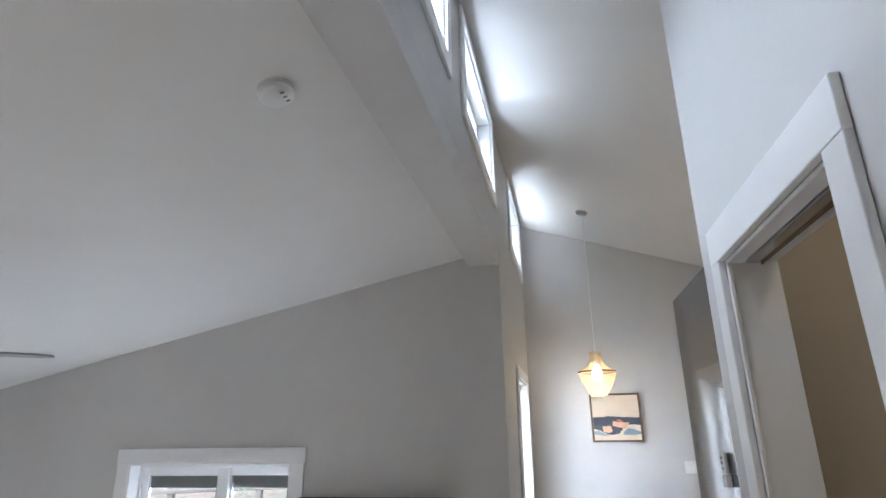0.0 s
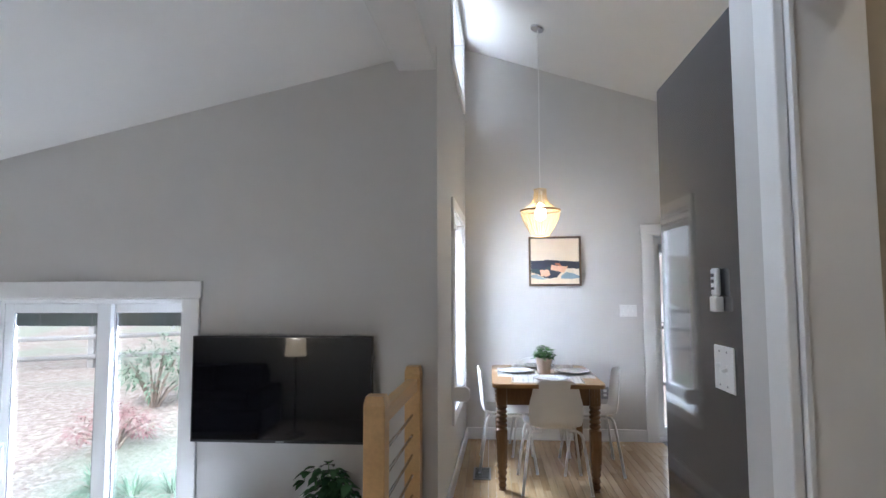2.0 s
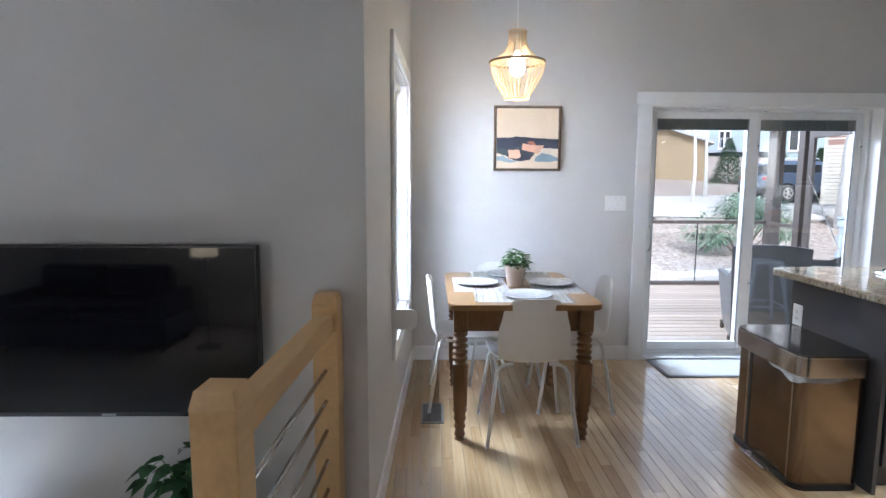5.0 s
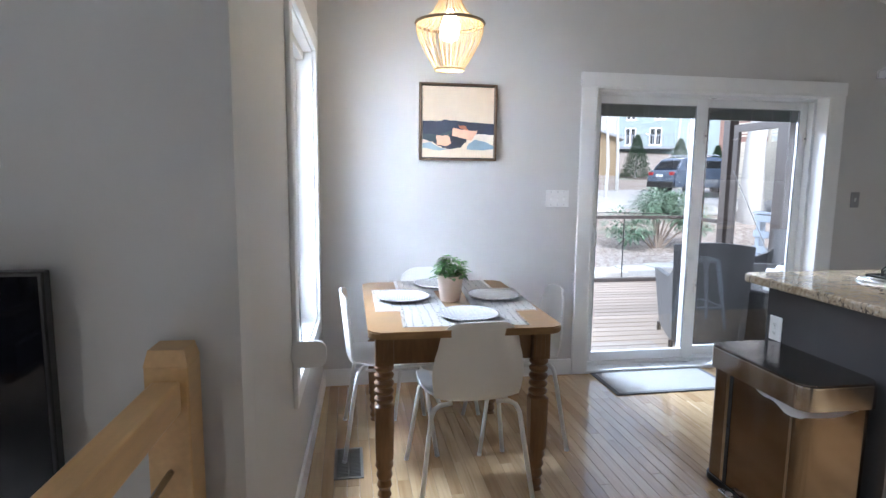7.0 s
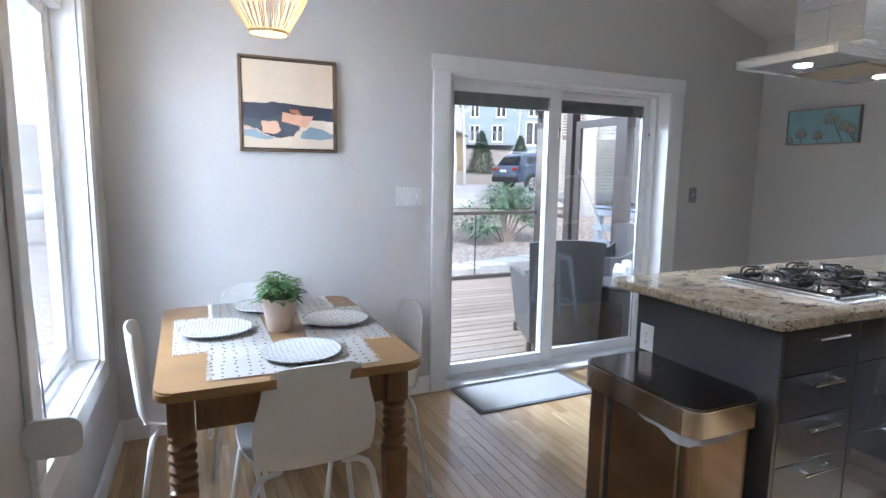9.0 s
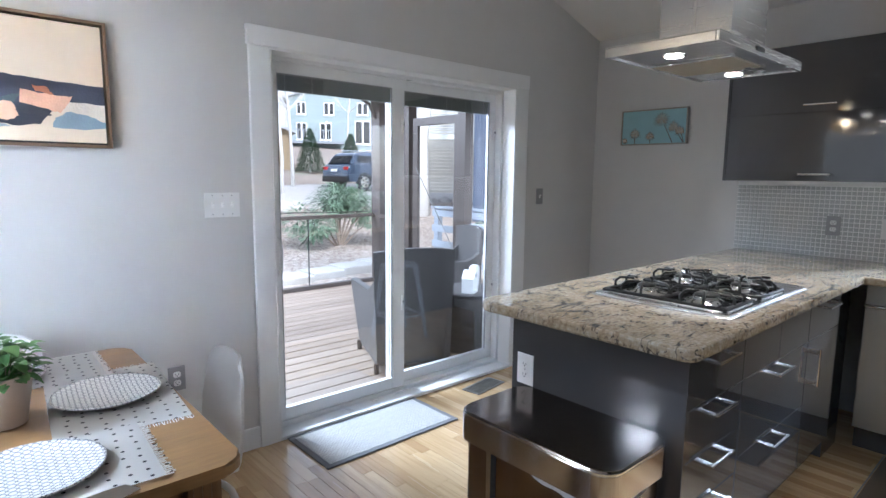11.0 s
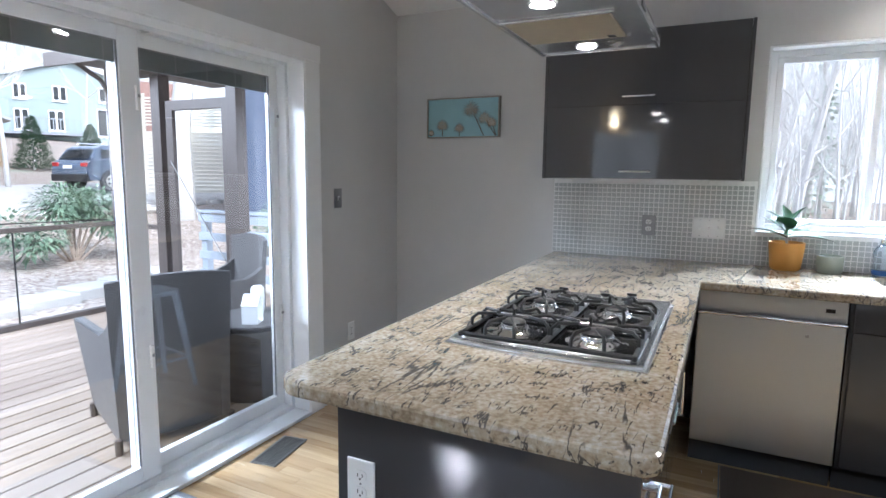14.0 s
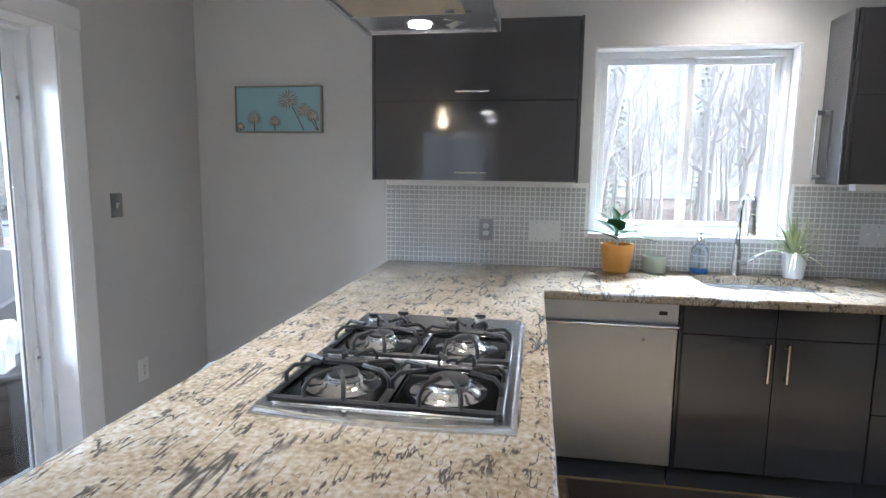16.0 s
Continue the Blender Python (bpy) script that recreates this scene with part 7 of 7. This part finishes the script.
for k, (x, y) in enumerate(((-3.75, 6.65), (-3.35, 6.75), (-2.9, 6.6), (-4.2, 6.75), (-2.45, 6.72))):
    gt = thing("grass_clump", "clump of long strap-like green leaves by the patio", "plant", "clumps along the patio", at=pose(x, y, ground_z(x, y)))
    bm = bmesh.new()
    rg_ = random.Random(40 + k)
    for _ in range(90):
        a, e = rg_.uniform(0, math.tau), rg_.uniform(0.5, 1.4)
        leaf_blade(bm, (0.05 * math.cos(a), 0.05 * math.sin(a), -0.02), (math.cos(a) * math.cos(e), math.sin(a) * math.cos(e), math.sin(e)), rg_.uniform(0.3, 0.5), 0.016, 0.75 * math.cos(e) + 0.15, 0.3, 5)
    part("blades", bm, M_STRAP, gt)


def conifer(at, h, r, seed):
    rg_ = random.Random(seed)
    c = thing("conifer", "small dense cone-shaped evergreen beside the drive", "tree", "cone-shaped evergreens", at=pose(*at))
    part("trunk", tb([(0, 0, -0.2), (0, 0, h * 0.95)], 0.05, 6, [0.06, 0.01]), M_BARK, c)
    bm = bmesh.new()
    for k in range(3200):
        s = rg_.random() ** 0.7
        z = h * (1 - s) * 0.97 + 0.05
        rr = r * s ** 0.85 * rg_.uniform(0.55, 1.08)
        a = rg_.uniform(0, math.tau)
        leaf_blade(bm, (rr * math.cos(a) * 0.8, rr * math.sin(a) * 0.8, z), (math.cos(a), math.sin(a), 0.5), rg_.uniform(0.1, 0.2), 0.06, 0.2, 0.3, 2)
    part("foliage", bm, M_CONIFER, c)


conifer((14.8, 30.6, ground_z(14.8, 30.6)), 2.25, 0.95, 1)
conifer((17.7, 31.3, ground_z(17.7, 31.3)), 2.05, 0.9, 2)
conifer((21.5, 33.5, ground_z(21.5, 33.5)), 1.6, 0.6, 3)

def woodland_pine(at, h, r, seed):
    """A tall thin evergreen of the woods: whorls of drooping sprays with gaps between."""
    rg_ = random.Random(seed)
    c = thing("woodland_pine", "tall sparse evergreen among the bare trees", "tree", "evergreens in the woods", at=pose(*at))
    part("trunk", tb([(0, 0, -0.2), (0, 0, h)], 0.1, 7, [0.14, 0.02]), M_BARK, c)
    bm = bmesh.new()
    for w in range(int(h / 0.42)):
        z = 0.9 + w * 0.42
        for q in range(7):
            a = rg_.uniform(0, math.tau)
            ln = r * (1 - z / (h * 1.1)) * rg_.uniform(0.5, 1.1)
            for k in range(9):
                d = ln * (0.2 + 0.8 * k / 8)
                b = a + rg_.uniform(-0.9, 0.9)
                leaf_blade(bm, (d * math.cos(a), d * math.sin(a), z - 0.22 * d + rg_.uniform(-0.08, 0.08)), (math.cos(b), math.sin(b), -0.15), rg_.uniform(0.25, 0.45), 0.09, 0.3, 0.3, 2)
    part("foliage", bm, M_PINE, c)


# grey-green lifted paler, so that distance haze is painted into the needles
M_PINE = tinted("haze_paled_pine_sprays", (0.30, 0.36, 0.29), (0.44, 0.50, 0.42), 0.8)
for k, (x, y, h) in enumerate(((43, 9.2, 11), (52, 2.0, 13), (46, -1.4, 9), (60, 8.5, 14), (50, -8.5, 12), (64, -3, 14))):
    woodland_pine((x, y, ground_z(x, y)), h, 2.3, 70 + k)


def far_woods():
    """Leafless woods far off, a plain backdrop that glows, haze painted into its colour."""
    m = bpy.data.materials.new("glowing_far_woods")
    nt, b, N, L = nodes_of(m)
    geo = N("ShaderNodeNewGeometry")
    mp = N("ShaderNodeMapping")
    mp.inputs["Scale"].default_value = (0.9, 0.9, 0.05)
    L(geo.outputs["Position"], mp.inputs["Vector"])
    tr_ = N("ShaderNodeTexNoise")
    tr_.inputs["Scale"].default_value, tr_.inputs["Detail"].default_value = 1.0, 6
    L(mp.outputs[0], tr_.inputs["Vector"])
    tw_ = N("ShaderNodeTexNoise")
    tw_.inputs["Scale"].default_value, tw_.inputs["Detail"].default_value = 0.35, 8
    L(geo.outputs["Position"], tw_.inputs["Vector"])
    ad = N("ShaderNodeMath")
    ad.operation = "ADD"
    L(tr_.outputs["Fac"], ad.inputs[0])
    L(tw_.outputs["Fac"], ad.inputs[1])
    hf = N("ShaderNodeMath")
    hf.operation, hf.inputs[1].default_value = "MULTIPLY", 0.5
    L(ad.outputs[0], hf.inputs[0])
    # pale tones paint the haze over trunks and twigs
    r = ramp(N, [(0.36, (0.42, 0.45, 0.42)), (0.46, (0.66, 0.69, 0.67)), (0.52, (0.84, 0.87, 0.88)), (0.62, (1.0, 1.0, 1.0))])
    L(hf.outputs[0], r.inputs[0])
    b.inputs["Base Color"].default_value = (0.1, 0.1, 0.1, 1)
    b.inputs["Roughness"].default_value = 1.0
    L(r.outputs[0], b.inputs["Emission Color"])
    # the backdrop's own glow stands in for bright hazy daylight
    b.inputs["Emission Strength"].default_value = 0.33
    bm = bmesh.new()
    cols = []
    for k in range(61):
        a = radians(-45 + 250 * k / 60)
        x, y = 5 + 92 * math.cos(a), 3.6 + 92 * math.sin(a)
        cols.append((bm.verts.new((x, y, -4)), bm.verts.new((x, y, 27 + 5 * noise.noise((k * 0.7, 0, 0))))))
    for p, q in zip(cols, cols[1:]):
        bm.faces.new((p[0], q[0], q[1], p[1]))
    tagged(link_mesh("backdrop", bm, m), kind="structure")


far_woods()

# fallen rocks along the drive
for k in range(22):
    x = 5.5 + 0.42 * k + rt.uniform(-0.2, 0.2)
    y = 18.2 + 0.02 * k + rt.uniform(-0.35, 0.35)
    bm = bmesh.new()
    bmesh.ops.create_icosphere(bm, subdivisions=2, radius=1)
    for v in bm.verts:
        v.co *= 1 + 0.35 * noise.noise(v.co * 1.3 + Vector((k * 3.1, 0, 0)))
    s = rt.uniform(0.18, 0.38)
    bmesh.ops.scale(bm, vec=(s * rt.uniform(1, 1.7), s, s * rt.uniform(0.5, 0.8)), verts=bm.verts)
    o = tagged(link_mesh("field_stone", bm, M_STONE), "rough pale field stone in the bank below the drive", "rock", "stones along the drive")
    o.matrix_basis = pose(x, y, ground_z(x, y) + 0.03, 0, 0, 40 * k)
kb_ = thing("stone_edging", "pale flat stone edging in the leaf bed", "edging")
for k in range(5):
    part("stone", bx(4.0 + 0.62 * k, 4.58 + 0.62 * k, 11.6 + 0.12 * k, 12.1 + 0.12 * k, -0.45, -0.17 + 0.015 * k, 0.02), M_STONE, kb_)


def car(m):
    c = thing("car", "slate blue parked hatchback with black wheel arches", "car", at=m)
    L_, W_ = 4.4, 0.88
    bm = bmesh.new()
    side = [(-2.2, 0.35), (-2.22, 0.7), (-2.12, 1.0), (-1.95, 1.07), (-1.0, 1.12), (0.75, 1.06), (1.75, 0.95), (2.1, 0.82), (2.2, 0.55), (2.15, 0.33)]
    a = [bm.verts.new((x, -W_, z)) for x, z in side]
    b = [bm.verts.new((x, W_, z)) for x, z in side]
    bm.faces.new(a)
    bm.faces.new(b[::-1])
    for k in range(len(a)):
        bm.faces.new((a[k], a[(k + 1) % len(a)], b[(k + 1) % len(a)], b[k]))
    bmesh.ops.bevel(bm, geom=list(bm.edges), offset=0.05, segments=2, affect="EDGES")
    part("body", bm, M_CARPAINT, c, smooth=50)
    bm = bmesh.new()
    cab = [(-2.0, 1.06), (-1.72, 1.45), (-1.45, 1.56), (-0.1, 1.60), (0.25, 1.53), (1.0, 1.05)]
    a = [bm.verts.new((x, -W_ + 0.06 + 0.14 * (z - 1.05) / 0.5, z)) for x, z in cab]
    b = [bm.verts.new((x, W_ - 0.06 - 0.14 * (z - 1.05) / 0.5, z)) for x, z in cab]
    bm.faces.new(a)
    bm.faces.new(b[::-1])
    for k in range(len(a)):
        bm.faces.new((a[k], a[(k + 1) % len(a)], b[(k + 1) % len(a)], b[k]))
    bmesh.ops.bevel(bm, geom=list(bm.edges), offset=0.03, segments=2, affect="EDGES")
    part("cabin", bm, M_CARPAINT, c, smooth=50)
    bm = bmesh.new()
    vs = [bm.verts.new(p) for p in ((-2.0, -0.68, 1.10), (-2.0, 0.68, 1.10), (-1.75, 0.6, 1.42), (-1.75, -0.6, 1.42))]
    bm.faces.new(vs)
    bmesh.ops.solidify(bm, geom=bm.faces, thickness=0.02)
    part("rear_window", bm, M_CARGLASS, c)
    for s in (-1, 1):
        for q in ((-1.6, -0.85), (-0.78, 0.05)):
            part("side_window", bx(q[0], q[1], s * 0.795 - 0.012, s * 0.795 + 0.012, 1.12, 1.42, 0.01), M_CARGLASS, c)
        part("tail_light", bx(-2.2, -2.05, s * 0.68 - 0.14, s * 0.68 + 0.14, 0.83, 0.96, 0.02), mat("red_lens", (0.4, 0.02, 0.02), 0.2), c)
        part("roof_bar", tb([(-1.4, s * 0.62, 1.60), (-1.35, s * 0.62, 1.65), (0.0, s * 0.62, 1.67), (0.1, s * 0.62, 1.62)], 0.02, 6), M_CHROME, c)
        for x in (-1.35, 1.35):
            wl = part("wheel", tb([(x, s * 0.72, 0.33), (x, s * 0.91, 0.33)], 0.33, 22), M_TYRE, c, smooth=40)
            part("rim", tb([(x, s * 0.90, 0.33), (x, s * 0.918, 0.33)], 0.22, 18), M_CHROME, wl)
            for k in range(5):
                an = math.tau * k / 5
                part("spoke_gap", tb([(x + 0.13 * math.cos(an), s * 0.915, 0.33 + 0.13 * math.sin(an)), (x + 0.13 * math.cos(an), s * 0.922, 0.33 + 0.13 * math.sin(an))], 0.045, 8), M_TYRE, wl)
            part("wheel_arch", tb([(x + 0.37 * math.cos(t_), s * 0.885, 0.33 + 0.37 * math.sin(t_)) for t_ in (math.pi * k / 10 for k in range(11))], 0.03, 6), M_BLACK, c)
    part("rear_bumper", bx(-2.26, -2.0, -0.84, 0.84, 0.33, 0.58, 0.04), M_BLACK, c)
    part("number_plate", bx(-2.27, -2.235, -0.2, 0.2, 0.76, 0.87), M_WHITE, c)


car(pose(14.8, 24.7, ground_z(14.8, 24.7) + 0.06, 0, 0, 6))


def house(name, label, m, w, d, h, rise, wall_m, roof_m, wins, slant="x"):
    """A gabled house: walls, pitched roof, and windows with frames and sills."""
    o = thing(name, label, "house", at=m)
    bm = bmesh.new()
    pts = [(-w / 2, -1.5), (w / 2, -1.5), (w / 2, h), (0, h + rise), (-w / 2, h)]
    a = [bm.verts.new((x, -d / 2, z)) for x, z in pts]
    b = [bm.verts.new((x, d / 2, z)) for x, z in pts]
    bm.faces.new(a)
    bm.faces.new(b[::-1])
    for k in range(5):
        bm.faces.new((a[k], a[(k + 1) % 5], b[(k + 1) % 5], b[k]))
    part("wall", bm, wall_m, o)
    for s in (-1, 1):
        bm = bmesh.new()
        e = 0.35
        vs = [bm.verts.new(p) for p in ((0, -d / 2 - e, h + rise + 0.03), (0, d / 2 + e, h + rise + 0.03), (s * (w / 2 + e), d / 2 + e, h - e * rise * 2 / w + 0.03), (s * (w / 2 + e), -d / 2 - e, h - e * rise * 2 / w + 0.03))]
        bm.faces.new(vs)
        bmesh.ops.recalc_face_normals(bm, faces=bm.faces)
        bmesh.ops.solidify(bm, geom=bm.faces, thickness=0.12)
        part("roof", bm, roof_m, o)
    for x, z, ww, hh in wins:
        wn_ = part("window", bx(x - ww / 2, x + ww / 2, -d / 2 - 0.05, -d / 2 - 0.002, z, z + hh), M_TRIM, o)
        for k in (-1, 1):
            part("window_pane", bx(x + k * ww / 4 - ww / 4 + 0.07, x + k * ww / 4 + ww / 4 - 0.07, -d / 2 - 0.06, -d / 2 - 0.051, z + 0.08, z + hh - 0.08), M_CARGLASS, wn_)
        part("window_sill", bx(x - ww / 2 - 0.05, x + ww / 2 + 0.05, -d / 2 - 0.12, -d / 2 - 0.0505, z - 0.08, z - 0.002), M_TRIM, wn_)
    return o


hs = house("neighbour_house", "pale teal clapboard house on the hill with white windows", pose(29.5, 53, 3.0, 0, 0, -28), 8.4, 9, 4.9, 1.5, M_TEAL, M_ROOF, [(-3.0, 1.3, 0.9, 1.5), (-0.9, 1.3, 1.0, 1.5), (2.4, 1.0, 1.4, 2.1), (-3.0, 3.5, 0.8, 1.1), (-0.6, 3.5, 0.9, 1.1), (2.4, 3.6, 1.0, 1.1)])
part("brick_wing", bx(4.25, 8.2, -3.9, 3, -1.5, 5.6), M_BRICK, hs)
part("balcony", bx(-4.6, 0.6, -6.4, -4.56, 0.9, 1.1), M_GREYWOOD, hs)
for k in range(13):
    part("baluster", bx(-4.55 + k * 0.42, -4.48 + k * 0.42, -6.38, -6.32, 1.1, 2.0), M_GREYWOOD, hs)
part("balcony_rail", bx(-4.6, 0.6, -6.4, -6.3, 2.001, 2.08), M_GREYWOOD, hs)
sh = house("garden_shed", "tan board shed with a pale metal roof", pose(12.6, 33.6, 1.5, 0, 0, -18), 4.2, 3, 2.1, 0.75, M_TANBOARD, M_ROOF, [])
for k in range(15):
    part("batten", bx(-2.0 + k * 0.285, -1.96 + k * 0.285, -1.53, -1.502, -0.3, 2.05), M_TANBOARD, sh)
fnc = thing("slat_fence", "tall cream slat fence behind the drive", "fence", at=pose(16.2, 20.6, ground_z(16.2, 20.6), 0, 0, -52))
for k in range(5):
    part("post", bx(-3.0 + 1.5 * k, -2.9 + 1.5 * k, -0.05, 0.05, -0.2, 3.6), M_CREAM, fnc)
for k in range(16):
    part("slat", bx(-3.0, 3.1, -0.075, -0.052, 0.15 + 0.135 * k, 0.27 + 0.135 * k), M_CREAM, fnc)
for k in range(9):
    part("louvre", bx(-3.0, 3.1, -0.075, -0.052, 2.5 + 0.115 * k, 2.555 + 0.115 * k), M_CREAM, fnc)
house("blue_house", "navy blue clapboard house beyond the porch", pose(15.9, 15.35, -0.2, 0, 0, -45), 6, 5, 5.0, 1.2, M_NAVY, M_SHINGLE, [(-1.2, 1.2, 1.0, 1.2)])

# patio and fence outside the living room
pt = thing("patio_deck", "weathered grey timber patio outside the living room", "deck")
for k in range(14):
    y = YT + 0.17 + k * 0.142
    part("board", bx(-5.4, -0.55, y, y + 0.136, -0.655, -0.627, 0.003, 1), M_PATIO, pt)
part("joist", bx(-5.4, -0.55, 6.0, 6.1, -0.95, -0.656), M_SCREENWOOD, pt)
wicker_chair(pose(-1.55, 5.3, -0.627, 0, 0, 150), "dark wicker armchair on the grey patio")
ff = thing("split_rail_fence", "weathered grey three-rail garden fence", "fence")
for k in range(9):
    x, y = -14.5 + 1.9 * k, 11.2 + 0.55 * k
    part("post", bx(x - 0.07, x + 0.07, y - 0.07, y + 0.07, ground_z(x, y) - 0.2, ground_z(x, y) + 1.25, 0.01), M_PATIO, ff)
    if k < 8:
        x2, y2 = x + 1.9, y + 0.55
        for z in (0.25, 0.68, 1.1):
            part("rail", tb([(x, y - 0.085, ground_z(x, y) + z), (x2, y2 - 0.085, ground_z(x2, y2) + z)], 0.055, 6), M_PATIO, ff)
wall("foundation_north", "y", YN + 0.161, 0.02, XW - 0.1, 6.2, -1.2, DZ - 0.1, material=M_STONE)

# ---- floor boards and tiles ----
def board_mesh(w, ln, t, ch=0.0008):
    bm = bx(0, w, 0, ln, -t, 0)
    bmesh.ops.bevel(bm, geom=[e for e in bm.edges if e.verts[0].co.z > -1e-6 and e.verts[1].co.z > -1e-6], offset=ch, segments=1, affect="EDGES")
    me = bpy.data.meshes.new("floor_board")
    bmesh.ops.recalc_face_normals(bm, faces=bm.faces)
    bm.to_mesh(me)
    bm.free()
    return me


fb = tagged(new("floor"), kind="structure")
W = 0.0572
lens = (0.45, 0.62, 0.8, 1.0, 1.25)
meshes = {ln: board_mesh(W - 0.0009, ln - 0.0009, 0.011) for ln in lens}
for me in meshes.values():
    me.materials.append(M_FLOOR)
rest = bmesh.new()
rng = random.Random(5)
count = 0
nx = int((XE - (-0.55)) / W)
for i in range(nx + 1):
    x = -0.55 + i * W
    y = YS - rng.uniform(0, 0.8)
    while y < YN:
        ln = rng.choice(lens)
        near = -0.4 < x < 2.1 and 3.6 < y < 6.5 and count < 300
        if y < YS or y + ln > YN - 0.001 or x + W > XE:
            a, b = max(y, YS), min(y + ln, YN - 0.001)
            if b - a > 0.005 and XE - x > 0.004:
                box(rest, x, min(x + W - 0.0009, XE), a, b - 0.0009, -0.011, 0)
        elif near:
            o = new("board", meshes[ln])
            o.parent = fb
            o.location = (x, y, 0)
            count += 1
        else:
            box(rest, x, x + W - 0.0009, y, y + ln - 0.0009, -0.011, 0)
        y += ln
ob = link_mesh("floor_boards_rest", rest, M_FLOOR, fb)
ob["kind"] = "stuff"
part("floor_nosing", bx(-0.585, -0.5505, YS, YT - 0.001, -0.03, 0.0, 0.004), M_MAPLE, fb)

# backsplash of small glass tiles on a grout bed
bs_ = tagged(new("backsplash"), kind="structure")
P = 0.0268
part("grout_bed", bx(XE - 0.007, XE - 0.0005, 4.314, 5.425, CT + 0.0005, 1.388), M_GROUT, bs_)
part("grout_bed", bx(XE - 0.007, XE - 0.0005, 3.316, 4.3135, CT + 0.0005, KWIN[2] - 0.001), M_GROUT, bs_)
part("grout_bed", bx(XE - 0.007, XE - 0.0005, 2.36, 3.3155, CT + 0.0005, 1.399), M_GROUT, bs_)
bm = bx(XE - 0.0115, XE - 0.0069, 0, P - 0.0055, 0, P - 0.0055)
bmesh.ops.bevel(bm, geom=[e for e in bm.edges if e.verts[0].co.x < XE - 0.011 and e.verts[1].co.x < XE - 0.011], offset=0.0012, segments=1, affect="EDGES")
tile_me = bpy.data.meshes.new("tile")
bmesh.ops.recalc_face_normals(bm, faces=bm.faces)
bm.to_mesh(tile_me)
bm.free()
tile_me.materials.append(M_TILE)
rest = bmesh.new()
count = 0
r = 0
while CT + 0.002 + (r + 1) * P < 1.40:
    z = CT + 0.003 + r * P
    c = 0
    while 5.423 - (c + 1) * P > 2.36:
        y = 5.423 - (c + 1) * P + 0.004
        c += 1
        if 3.30 < y < 4.31 and z + P > KWIN[2]:
            continue
        if z + P > 1.388 and y > 4.3:
            continue
        jx = rng.uniform(-0.0006, 0.0006)
        if 4.31 < y < 4.95 and count < 300:
            o = new("tile", tile_me)
            o.parent = bs_
            o.location = (jx, y, z)
            count += 1
        else:
            box(rest, XE - 0.0115 + jx, XE - 0.0069, y, y + P - 0.0055, z, z + P - 0.0055)
    r += 1
ob = link_mesh("tiles_rest", rest, M_TILE, bs_)
ob["kind"] = "stuff"
